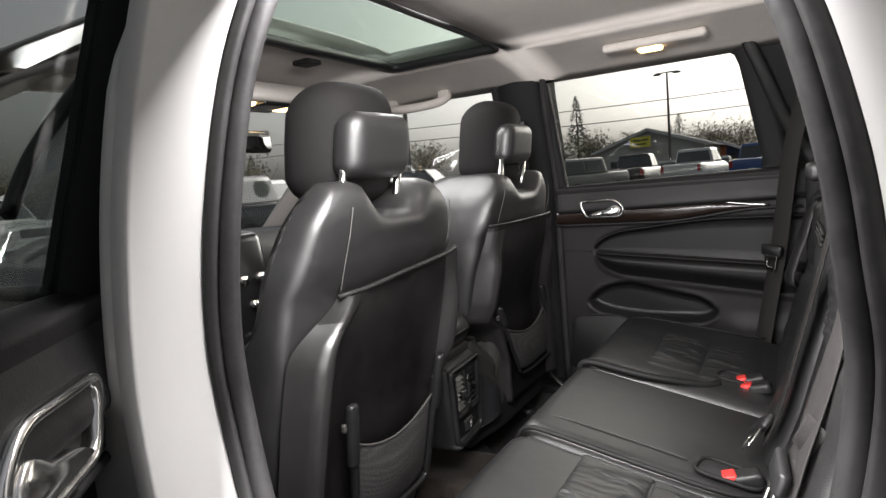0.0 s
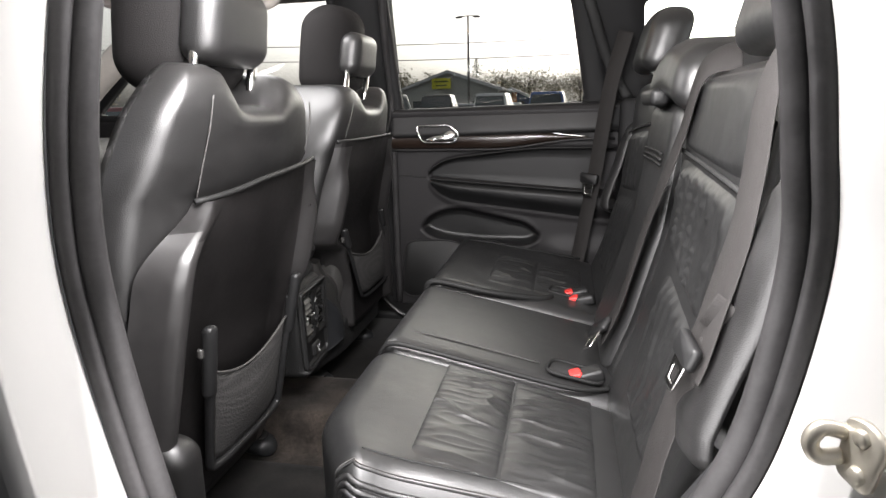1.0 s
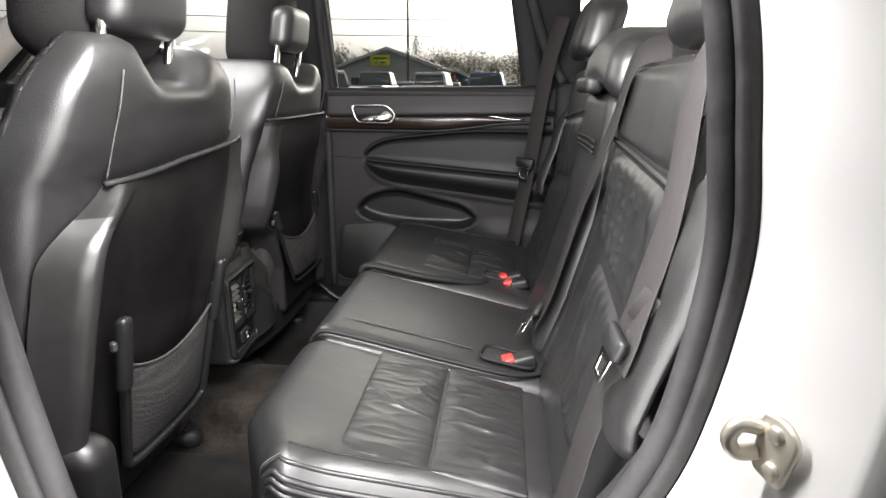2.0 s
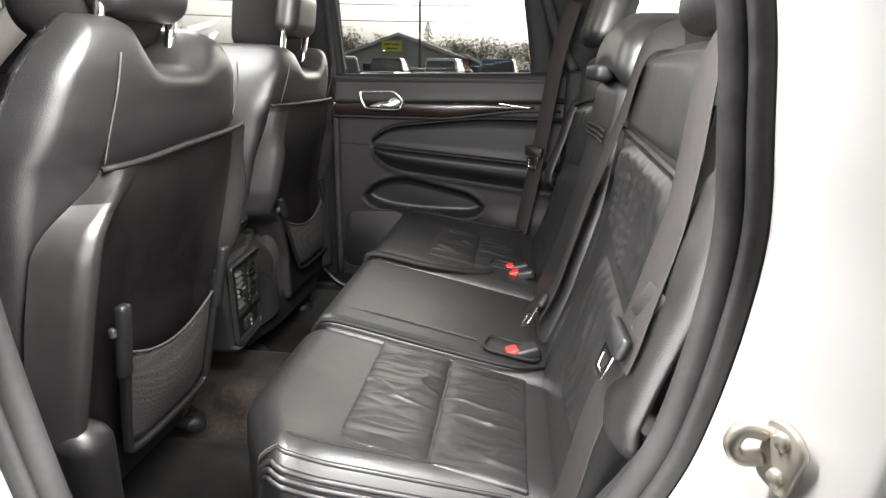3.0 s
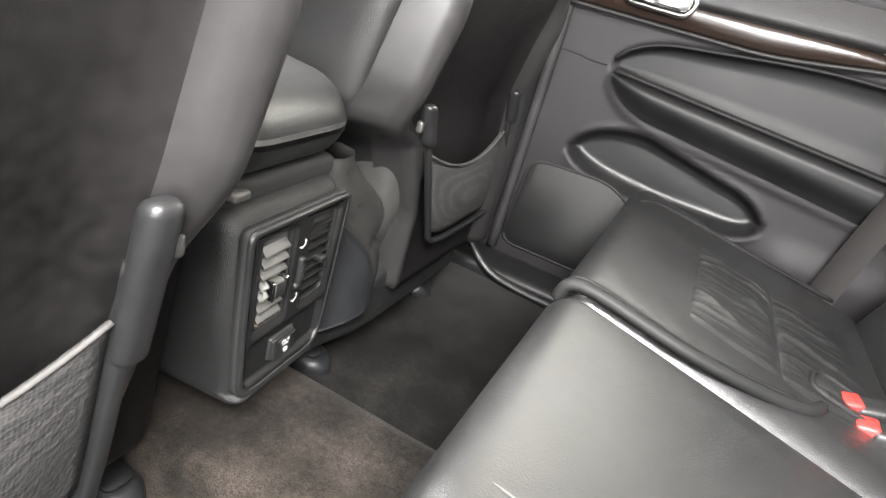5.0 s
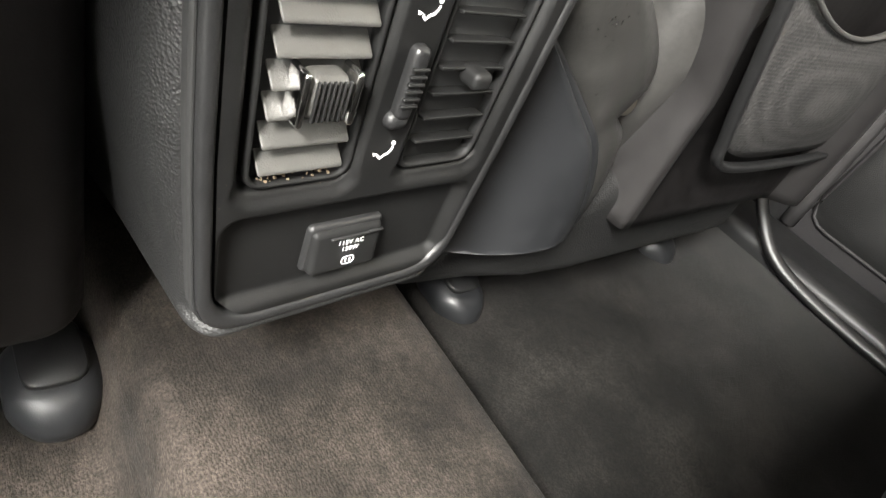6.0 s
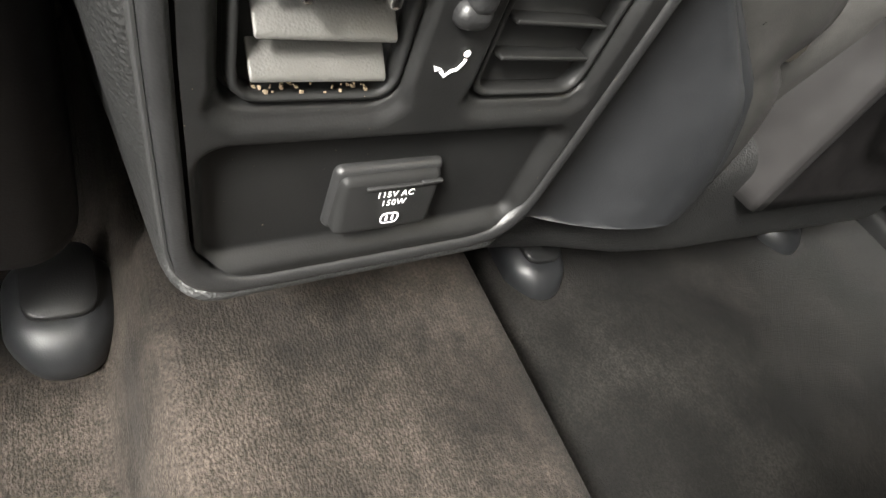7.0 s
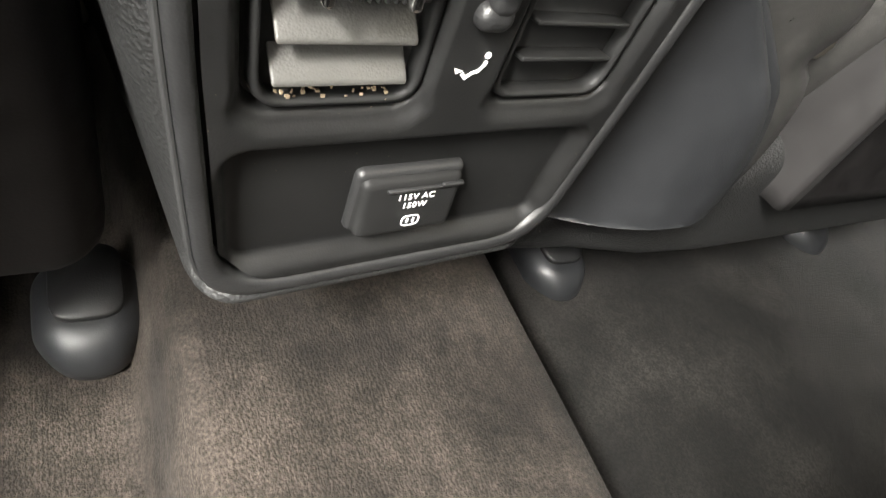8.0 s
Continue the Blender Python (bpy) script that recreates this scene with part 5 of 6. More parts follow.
    part("slider_foot", rbox(0.009, 0.0110, 0.0080, 0.0039, at=(FX + 0.0140, 0.0000, 0.815)), PLASTIC_SATIN, sl)
    # outlet cover
    oc = part("outlet_cover", rbox(0.009, 0.036, 0.0235, 0.0030, (1, 3, 2), 3, (FX + 0.0105, -0.0028, 0.7468), lambda p: Vector((p.x - 0.10 * p.z, p.y, p.z))), PANEL_MATTE, t, "black flip cover of the mains outlet")
    part("cover_rim", rbox(0.006, 0.0385, 0.0265, 0.0028, (1, 3, 2), 3, (FX + 0.0085, -0.0028, 0.7473)), PLASTIC_SATIN, oc)
    part("cover_step", rbox(0.0016, 0.026, 0.0010, 0.0004, (1, 1, 1), 1, (FX + 0.0145, 0.0002, 0.7550)), PLASTIC_SATIN, oc)
    part("cover_step", rbox(0.0018, 0.008, 0.0012, 0.0004, (1, 1, 1), 1, (FX + 0.0145, 0.0107, 0.7555)), PLASTIC_SATIN, oc)
    tip = FX + 0.0154
    for text, z, size in (("115V AC", 0.7510, 0.0033), ("150W", 0.7475, 0.0033)):
        cu = bpy.data.curves.new("printed_text", "FONT")
        cu.body, cu.size, cu.align_x, cu.extrude = text, size, "CENTER", 0.00006
        cu.space_character = 1.12
        ob = new("printed_text", cu)
        cu.materials.append(WHITE_PRINT)
        ob.matrix_basis = Matrix.Translation(Vector((tip - (z - 0.7465) * 0.10 + 0.0002, -0.0020, z)) - Vector((-0.2, 0, 0.66))) @ Matrix(((0, 0, 1, 0), (1, 0, 0, 0), (0, 1, 0, 0), (0, 0, 0, 1))) @ Matrix.Rotation(radians(-5), 4, "X")
        ob.parent = oc
    pic = lambda a, b, d: Vector((tip + 0.0001 + d - (b - 0.7535) * 0.10, a - 0.0020, b - 0.0061))
    o = rounded([(-0.0034, 0.7458), (0.0034, 0.7458), (0.0034, 0.7502), (-0.0034, 0.7502)], 0.0021, 5)
    i = [Vector(p).lerp(Vector((0, 0.748)), 0.13) for p in o]
    part("socket_symbol", ring(o, i, 0.0002, pic), WHITE_PRINT, oc, "white rounded outlet symbol", smooth=False)
    for y in (-0.0011, 0.0011):
        part("symbol_bar", plate([(y - 0.00035, 0.7470), (y + 0.00035, 0.7470), (y + 0.00035, 0.7490), (y - 0.00035, 0.7490)], 0.0002, pic), WHITE_PRINT, oc, smooth=False)
    # air-flow symbols: bent stroke, dot and arrow
    for zc, flip in ((0.8000, 1), (0.8580, 1)):
        pp = lambda a, b: Vector((FX + 0.0146, a - 0.0005, zc + b * flip))
        stroke = [pp(-0.0022, -0.0020), pp(-0.0008, -0.0034), pp(0.0010, -0.0018), pp(0.0026, -0.0014), pp(0.0040, 0.0008), pp(0.0042, 0.0018)]
        part("air_symbol", sweep(stroke, slab(0.0012, 0.0003), up=(1, 0, 0)), WHITE_PRINT, t, "white air-flow symbol", smooth=False)
        part("symbol_dot", plate([(0.0035 + 0.0010 * math.cos(k), zc + 0.0035 * flip + 0.0010 * math.sin(k)) for k in span(0, 5.76, 10)], 0.0003, lambda a, b, d: Vector((FX + 0.0144 + d, a, b))), WHITE_PRINT, t, smooth=False)
        part("symbol_arrow", plate([(-0.0027, zc - 0.0012 * flip), (-0.0055, zc - 0.0004 * flip), (-0.0047, zc - 0.0020 * flip)], 0.0003, lambda a, b, d: Vector((FX + 0.0144 + d, a, b))), WHITE_PRINT, t, smooth=False)
    # crumbs in the vent and dust specks on the face
    bm = bmesh.new()
    rnd = random.Random(4)
    for k in range(26):
        y, z = -0.050 + 0.030 * rnd.random() ** 1.3, 0.7896 + rnd.random() ** 2 * 0.0012
        merge(bm, rbox(*(rnd.uniform(0.0003, 0.0012) for _ in range(3)), 0.0001, (1, 1, 1), 1, (FX + rnd.uniform(0.0070, 0.0105), y, z - 0.0008)))
    tagged(part("crumbs", bm, CRUMB), "tan crumbs caught in the lower edge of the vent", "crumbs", kind="stuff").matrix_basis = seat_m
    bm = bmesh.new()
    for k in range(60):
        y, z = rnd.uniform(-0.068, 0.068), rnd.uniform(0.712, 0.80)
        s = rnd.uniform(0.00005, 0.00013)
        x = FX + 0.0090 if z < 0.775 else FX + 0.0145
        if abs(y) > 0.055:
            x = FX + 0.017
        bmesh.ops.create_icosphere(bm, subdivisions=1, radius=s, matrix=Matrix.Translation((x, y, z)))
    tagged(part("dust_specks", bm, CRUMB), "pale dust specks on the black console face", "dust", kind="stuff").matrix_basis = seat_m
    t.matrix_basis = seat_m @ t.matrix_basis


# ---- rear bench ----
cush_z = lambda x: 0.880 - 0.22 * (x - 0.27)
BACK = [(0.74, 0.620), (0.80, 0.630), (0.89, 0.663), (1.04, 0.703), (1.17, 0.720), (1.29, 0.733), (1.45, 0.753)]
back_at = lambda z: lerp_table(BACK, z)


def cushion_shape(y0, y1, drop=0.0, x0=0.262, x1=0.66, bulge=0.0, slant=0.0):
    """Bends a plain block into a seat cushion; slant draws in the outer side and the front corner."""
    w, d, h = y1 - y0, x1 - x0, 0.16

    def f(p):
        x = (x0 + x1) / 2 + p.x
        side = 2 * p.y / w
        top = cush_z(x) - drop + bulge * (1 - side * side) * math.cos(p.x / d * 3.0)
        corner = 0.055 * step(0.25, 1.0, -side) * step(0.40, 0.27, x) if slant else 0.0
        return Vector((x + corner, (y0 + y1) / 2 + p.y + slant * (x - 0.33) * step(1.0, -1.0, side), top - h / 2 + p.z))
    return f, (d, w, h)


def cushion_block(y0, y1, r=0.045, **bent):
    f, size = cushion_shape(y0, y1, **bent)
    return rbox(*size, r, (12, 12, 2), 5, (0, 0, 0), f)


def pad_on_cushion(x0, x1, y0, y1, lift=0.001, r=0.003):
    def f(p):
        x = (x0 + x1) / 2 + p.x
        k = (1 - (2 * p.x / (x1 - x0)) ** 4) * (1 - (2 * p.y / (y1 - y0)) ** 4)
        w = 0.012 * noise.noise((x * 20, p.y * 8, 5))
        n = 0.0042 * (1 - abs(noise.noise(((p.y + w) * 26, x * 6, 3 + y0)))) ** 12 + 0.0016 * (1 - abs(noise.noise(((p.y + w) * 60, x * 16, 7)))) ** 8
        return Vector((x, (y0 + y1) / 2 + p.y, cush_z(x) - 0.0165 + lift + p.z + (0.0040 + n) * max(0, k) ** 0.7 * (p.z > 0)))
    return rbox(x1 - x0, y1 - y0, 0.03, r, (26, 130, 1), 3, (0, 0, 0), f)


def back_block(y0, y1, z0, z1, thick=0.11, r=0.035, bulge=0.0, proud=0.0, n=(2, 10, 16)):
    w, h = y1 - y0, z1 - z0
    def f(p):
        z = (z0 + z1) / 2 + p.z
        side = 2 * p.y / w
        x = back_at(z) - proud - bulge * (1 - side * side) * (p.x < 0) + thick / 2 + p.x
        return Vector((x, (y0 + y1) / 2 + p.y, z))
    return rbox(thick, w, h, r, n, 4, (0, 0, 0), f)


def back_pad(corners, n=64, wave=0.0044):
    """A gathered pad on the backrest between four (y, z) corners: bottom inner, bottom outer, top outer, top inner."""
    bm = bmesh.new()
    a, b, c, d = [Vector(q) for q in corners]
    rows = []
    for i in range(n + 1):
        u = i / n
        row = []
        for j in range(n + 1):
            v = j / n
            q = (a * (1 - u) + b * u) * (1 - v) + (d * (1 - u) + c * u) * v
            k = max(0, 1 - abs(2 * u - 1) ** 4) * max(0, 1 - abs(2 * v - 1) ** 4)
            w = 0.010 * noise.noise((q.x * 20, q.y * 12, 5))
            m = wave * (1 - abs(noise.noise(((q.x + w) * 34, q.y * 6, 1)))) ** 10 + 0.4 * wave * (1 - abs(noise.noise(((q.x + w) * 80, q.y * 14, 5)))) ** 8
            ks = step(0.0, 0.75, k)
            row.append(bm.verts.new((back_at(q.y) + 0.001 - 0.0085 * ks - m * ks * ks, q.x, q.y)))
        rows.append(row)
    for r, q in zip(rows, rows[1:]):
        for j in range(n):
            bm.faces.new((r[j], r[j + 1], q[j + 1], q[j]))
    return bm


def build_bench():
    t = empty("rear_bench_seat", (0.45, 0, 0.66), "black leather rear bench seat with gathered inserts and pale stitching", "rear bench")
    cn = part("near_cushion", cushion_block(-0.537, -0.206, 0.045, slant=0.14), LEATHER, t)
    part("centre_cushion", cushion_block(-0.204, 0.143, 0.035, drop=0.004, bulge=0.004), LEATHER_SMOOTH, t)
    cf = part("far_cushion", cushion_block(0.145, 0.645, 0.04), LEATHER, t)
    for par, s, y0, y1 in ((cn, -1, -0.478, -0.228), (cf, 1, 0.225, 0.500)):
        part("insert", pad_on_cushion(0.386, 0.4888, y0, y1), RUCHED_Y, par, "creased leather insert")
        part("insert", pad_on_cushion(0.4892, 0.600, y0, y1), RUCHED_Y, par, "creased leather insert")
    # piping and stitched seams along the cushion joints and front edge
    def seam(name, pts, r, mat, lab="", lift=0.001):
        part(name, sweep(catmull([(x, y, cush_z(x) + lift + dz) for x, y, dz in pts], 6), circle(r, 6)), mat, t, lab)
    seam("piping", [(0.268, -0.206, -0.030), (0.285, -0.206, -0.006), (0.33, -0.206, 0), (0.48, -0.206, 0), (0.58, -0.200, 0), (0.63, -0.17, 0)], 0.004, PIPING)
    seam("stitching", [(0.275, -0.138, -0.014), (0.31, -0.138, -0.004), (0.42, -0.138, -0.001), (0.52, -0.138, -0.001)], 0.0012, THREAD, "pale stitched seam")
    seam("piping", [(0.266, 0.143, -0.030), (0.285, 0.143, -0.004), (0.40, 0.147, 0), (0.50, 0.185, 0), (0.53, 0.222, 0)], 0.0070, PIPING)
    seam("piping", [(0.266, 0.155, -0.028), (0.285, 0.155, -0.002), (0.40, 0.159, 0), (0.50, 0.200, 0)], 0.003, PIPING)
    seam("piping", [(0.285, 0.53, -0.006), (0.32, 0.565, 0), (0.45, 0.60, 0), (0.60, 0.632, 0)], 0.0035, PIPING)
    # seams that run along the rounded outer side of the near cushion and round its front corner
    def side_seam(name, deg, r, mat, lab="", out=0.0):
        bend, (d, w, h) = cushion_shape(-0.537, -0.206, slant=0.14)
        ring_r, q = 0.045, (0.045 + out)
        sn, z = q * math.sin(radians(deg)), h / 2 - ring_r + q * math.cos(radians(deg))
        cx, cyy = -d / 2 + ring_r, -w / 2 + ring_r
        pts = [Vector((x, cyy - sn, z)) for x in span(0.12, cx, 8)]
        if deg > 20:                                               # these turn the front corner and run down it
            pts += [Vector((cx - sn * math.sin(k), cyy - sn * math.cos(k), z)) for k in span(0.2, 0.7, 3)]
            pts += [Vector((cx - q * math.sin(k), cyy - q * math.cos(k), z - down)) for k, down in ((0.95, 0.012), (1.10, 0.032), (1.18, 0.060), (1.22, 0.090))]
        part(name, sweep(catmull([bend(p) for p in pts], 3), circle(r, 6)), mat, t, lab)
    side_seam("side_piping", 6, 0.0014, PIPING)
    side_seam("stitching", 34, 0.0009, THREAD, "pale stitched seam", out=0.0006)
    side_seam("side_piping", 39, 0.0014, PIPING)
    for deg in (60, 71, 82):
        side_seam("side_piping", deg, 0.0038, SEAT_LEATHER, out=0.0006)
    # Near-black instead of carpet colour: the shade below the bench is painted on.
    part("seat_base", rbox(0.33, 1.22, 0.10, 0.02, (3, 6, 1), 2, (0.49, 0.0, 0.655)), DARK, t, "carpeted seat base, coloured black for the shade under the seat")

    # backrests
    bn = part("near_backrest", back_block(-0.560, -0.123, 0.76, 1.278, bulge=0.002), LEATHER, t)
    part("backrest_insert", back_pad([(-0.500, 1.000), (-0.215, 1.030), (-0.134, 1.168), (-0.508, 1.150)]), RUCHED_Z, bn, "creased leather backrest insert")
    part("lower_insert", back_pad([(-0.485, 0.84), (-0.235, 0.84), (-0.217, 1.026), (-0.499, 0.996)]), RUCHED_Z, bn, "creased leather lower insert")
    part("headrest_seat", back_pad([(-0.505, 1.157), (-0.134, 1.175), (-0.140, 1.266), (-0.48, 1.266)], wave=0.0006), LEATHER_SMOOTH, bn, "smooth leather shoulder panel")
    part("seam", sweep([(back_at(z) - 0.005, y, z) for y, z in ((-0.126, 1.173), (-0.30, 1.165), (-0.51, 1.153))], circle(0.003, 6)), DARK, bn)
    part("stitching", sweep(catmull([(back_at(z) - 0.003, y, z) for y, z in ((-0.520, 1.22), (-0.524, 1.10), (-0.51, 1.0), (-0.497, 0.92))], 6), circle(0.0016, 6)), THREAD, bn, "pale double stitching")
    part("centre_backrest", back_block(-0.119, 0.200, 0.76, 1.245, bulge=0.002, proud=-0.004), LEATHER_SMOOTH, t)
    ar = part("armrest", back_block(-0.090, 0.175, 0.79, 1.235, thick=0.06, r=0.022, proud=0.012), LEATHER_SMOOTH, t, "folded centre armrest")
    for z in (1.142, 1.150, 1.159):
        part("armrest_strap", sweep([(back_at(z) - 0.016, y, z - 0.01 * abs(y) * 2) for y in span(-0.06, 0.14, 8)], circle(0.0028, 6)), PIPING, ar, "stitched pull strap")
    bf = part("far_backrest", back_block(0.204, 0.62, 0.76, 1.285, bulge=0.002), LEATHER, t)
    part("backrest_insert", back_pad([(0.235, 1.050), (0.570, 1.015), (0.585, 1.165), (0.22, 1.19)]), RUCHED_Z, bf, "creased leather backrest insert")
    part("lower_insert", back_pad([(0.265, 0.84), (0.545, 0.84), (0.569, 1.011), (0.237, 1.046)]), RUCHED_Z, bf, "creased leather lower insert")
    part("seam", sweep([(back_at(z) - 0.005, y, z) for y, z in ((0.215, 1.197), (0.40, 1.183), (0.59, 1.162))], circle(0.003, 6)), DARK, bf)
    # side bolster by the door, separate outer pad
    def bol(s):
        """A wide rounded pad between an inner and an outer edge, given by height."""
        zs = span(0.945, 1.215, 36)
        inner = [(0.945, 0.664), (0.957, 0.655), (0.99, 0.655), (1.028, 0.666), (1.08, 0.684), (1.122, 0.694), (1.162, 0.709), (1.215, 0.728)]
        bm = bmesh.new()
        rows = []
        for z in zs:
            end = min(1.0, (z - 0.943) / 0.022) ** 0.5 * min(1.0, (1.222 - z) / 0.05) ** 0.6
            row = []
            for k in span(0, 1, 20):
                row.append(bm.verts.new((lerp_table(inner, z) + 0.030 - 0.030 * end * math.sin(max(0.0, math.pi * (0.12 + 0.76 * k))) - 0.006 * end + 0.012 * (1 - end), s * (0.594 - 0.040 * end * math.cos(math.pi * k)), z)))
            rows.append(row)
        for r, q in zip(rows, rows[1:]):
            for j in range(20):
                bm.faces.new((r[j], r[j + 1], q[j + 1], q[j]))
        for r in (rows[0], rows[-1]):
            bm.faces.new(r)
        for r, q in zip(rows, rows[1:]):
            bm.faces.new((r[0], q[0], q[-1], r[-1]))
        return bm
    bolster = part("side_bolster", bol(-1), SEAT_LEATHER, t, "rounded leather side bolster")
    for off in (0.0, 0.007):
        part("bolster_stitching", sweep(catmull([(x + 0.004 - off * 0.5, -0.566 - off, z) for x, z in ((0.722, 1.200), (0.708, 1.162), (0.693, 1.122), (0.683, 1.08), (0.665, 1.028), (0.653, 0.99), (0.653, 0.960))], 6), circle(0.0011, 5)), THREAD, bolster, "pale stitched seam")
    part("side_bolster", bol(1), SEAT_LEATHER, t, "rounded leather side bolster")
    # headrests
    def rest(name, y, w, z, h, depth, tilt, x, lab):
        hr = part(name, rbox(depth, w, h, 0.035, (2, 5, 3), 5, (0, 0, 0), lambda p: Vector((x + p.x + tilt * p.z, y + p.y * (1 - 0.8 * max(0, p.z)), z + p.z - 1.2 * p.y * p.y))), LEATHER, t, lab)
        return hr
    rest("headrest", 0.395, 0.24, 1.374, 0.125, 0.085, 0.25, 0.755, "black leather outer headrest")
    rest("headrest", -0.47, 0.20, 1.352, 0.135, 0.085, 0.25, 0.765, "black leather outer headrest")
    ch = rest("centre_headrest", -0.025, 0.30, 1.288, 0.090, 0.13, 0.2, 0.765, "low padded centre headrest")
    part("headrest_lip", rbox(0.03, 0.14, 0.028, 0.010, (1, 3, 1), 3, (0.700, 0.04, 1.246)), PLASTIC_SATIN, ch, "black lower lip of the headrest")
    for y in (-0.42, -0.52):
        part("post", sweep([(0.757, y, 1.255), (0.757, y, 1.31)], circle(0.006, 8)), CHROME, t, "chrome headrest post")
    # flat black patches on the cushion, painting the shade of scooped buckle wells
    for y, x in ((-0.150, 0.575), (0.270, 0.565)):
        o = rounded([(x - 0.045, y - 0.022), (x + 0.045, y - 0.020), (x + 0.05, y + 0.030), (x - 0.035, y + 0.034)], 0.02, 5)
        w = part("buckle_well_shade", plate(o, 0.0045, lambda a, b, d: Vector((a, b, cush_z(a) + d - 0.001))), DARK, t, "flat black patch for the shade in the sewn buckle pocket")
        part("well_rim", sweep([Vector((p[0], p[1], cush_z(p[0]) + 0.004)) for p in o], circle(0.0032, 6), closed=True), PIPING, w)


def build_belts():
    def buckle(x, y, rz, label="black belt buckle with a red release button"):
        b = empty("belt_buckle", (x, y, cush_z(x)), label, "belt buckle", "rear belt buckles")
        m = Matrix.Translation((x, y, cush_z(x) + 0.003)) @ Matrix.Rotation(radians(rz), 4, "Z") @ Matrix.Rotation(radians(-14), 4, "Y")
        part("housing", rbox(0.042, 0.031, 0.022, 0.007, (1, 1, 1), 3, (0, 0, 0), lambda p: m @ Vector((p.x + 0.012, p.y, p.z - 0.002))), PLASTIC_SATIN, b)
        part("button", rbox(0.022, 0.026, 0.016, 0.004, (1, 1, 1), 2, (0, 0, 0), lambda p: m @ Vector((p.x - 0.012, p.y, p.z + 0.003))), RED, b, "red release button")
    buckle(0.590, -0.150, 12)
    buckle(0.580, 0.280, 8)
    buckle(0.592, 0.245, -4)

    def belt(name, pts, width, ups, lab):
        t = empty(name, pts[0], lab, "seat belt", "rear seat belts")
        p = catmull(pts, 8)
        up = (lambda q: Vector(ups[0]).lerp(Vector(ups[1]), q)) if isinstance(ups, list) else ups
        part("webbing", sweep(p, slab(width, 0.0022), up=up), BELT, t)
        return t

    def tongue(t, at, along, face, k=1.0):
        a, f = Vector(along).normalized(), Vector(face).normalized()
        s = a.cross(f).normalized()
        pl = lambda u, v, d: Vector(at) + (s * u + a * v + f * d) * k
        part("tongue_grip", plate(rounded([(-0.029, -0.012), (0.029, -0.012), (0.027, 0.016), (-0.027, 0.016)], 0.006), 0.010, pl, 0.003), PLASTIC_SATIN, t, "black grip")
        o = rounded([(-0.018, 0.014), (0.018, 0.014), (0.014, 0.052), (-0.014, 0.052)], 0.005)
        i = rounded([(-0.010, 0.026), (0.010, 0.026), (0.008, 0.044), (-0.008, 0.044)], 0.003)
        part("latch_plate", ring(o, i, 0.003, lambda u, v, d: pl(u, v, d + 0.004)), CHROME, t, "chrome latch plate")

    on = lambda y, z, d=0.014: (back_at(z) - d, y, z)
    c = belt("centre_seat_belt", [(0.760, -0.255, 1.292), on(-0.236, 1.275, 0.010), on(-0.19, 1.196), on(-0.145, 1.13, 0.018), on(-0.095, 1.06, 0.022), on(-0.079, 0.918, 0.022), on(-0.06, 0.845, 0.024)], 0.047, (-1, 0, 0.15), "taut grey-black centre seat belt across the backrest")
    tongue(c, on(-0.062, 0.862, 0.030), (-0.45, -0.70, -0.55), (-0.8, 0, 0.6))
    n = belt("near_seat_belt", [(0.752, -0.560, 1.42), (0.742, -0.540, 1.34), (0.727, -0.528, 1.285), (0.712, -0.530, 1.25), (0.699, -0.556, 1.178), (0.688, -0.575, 1.135), (0.674, -0.585, 1.088), (0.662, -0.594, 1.052), (0.654, -0.594, 1.028)], 0.044, [(-0.99, -0.06, 0.1), (-0.97, -0.18, 0.1)], "slack grey-black seat belt with a chrome tongue by the door")
    tongue(n, (0.656, -0.592, 1.046), (-0.30, 0.10, -0.95), (-0.95, -0.12, 0.28), 0.72)
    p = catmull([(0.666, -0.592, 1.082), (0.676, -0.602, 1.074), (0.684, -0.610, 1.064), (0.684, -0.612, 1.058), (0.674, -0.608, 1.050), (0.662, -0.600, 1.044)], 6)
    part("webbing_loop", sweep(p, slab(0.030, 0.0022), up=(-0.90, -0.40, 0.2)), BELT, n, "folded loop of webbing")
    p = catmull([(0.656, -0.588, 1.030), (0.650, -0.574, 0.990), (0.639, -0.570, 0.943), (0.634, -0.570, 0.915), (0.622, -0.570, 0.865), (0.600, -0.572, 0.80)], 6)
    part("lower_webbing", sweep(p, slab(0.036, 0.0022), up=(-0.95, -0.25, 0.2)), BELT, n)
    f = belt("far_seat_belt", [(0.700, 0.640, 1.42), (0.670, 0.655, 1.30), (0.650, 0.675, 1.16), (0.635, 0.690, 1.04), (0.612, 0.690, 0.90), (0.590, 0.680, 0.77)], 0.046, [(-0.6, -0.8, 0), (-0.6, -0.8, 0)], "grey-black seat belt hanging beside the far door")
    tongue(f, (0.622, 0.672, 1.035), (-0.08, 0.04, -1), (-0.6, -0.8, 0.0))
    # webbing of the far front belt
    f2 = belt("front_seat_belt", [(-0.05, 0.640, 1.42), (-0.045, 0.655, 1.30), (-0.040, 0.67, 1.16), (-0.04, 0.67, 0.95), (-0.04, 0.68, 0.70)], 0.046, (0.3, -1, 0), "dark front seat belt against the far pillar")
    part("guide", rbox(0.07, 0.02, 0.035, 0.008, at=(-0.05, 0.64, 1.425)), PLASTIC_SATIN, f2, "black belt guide")


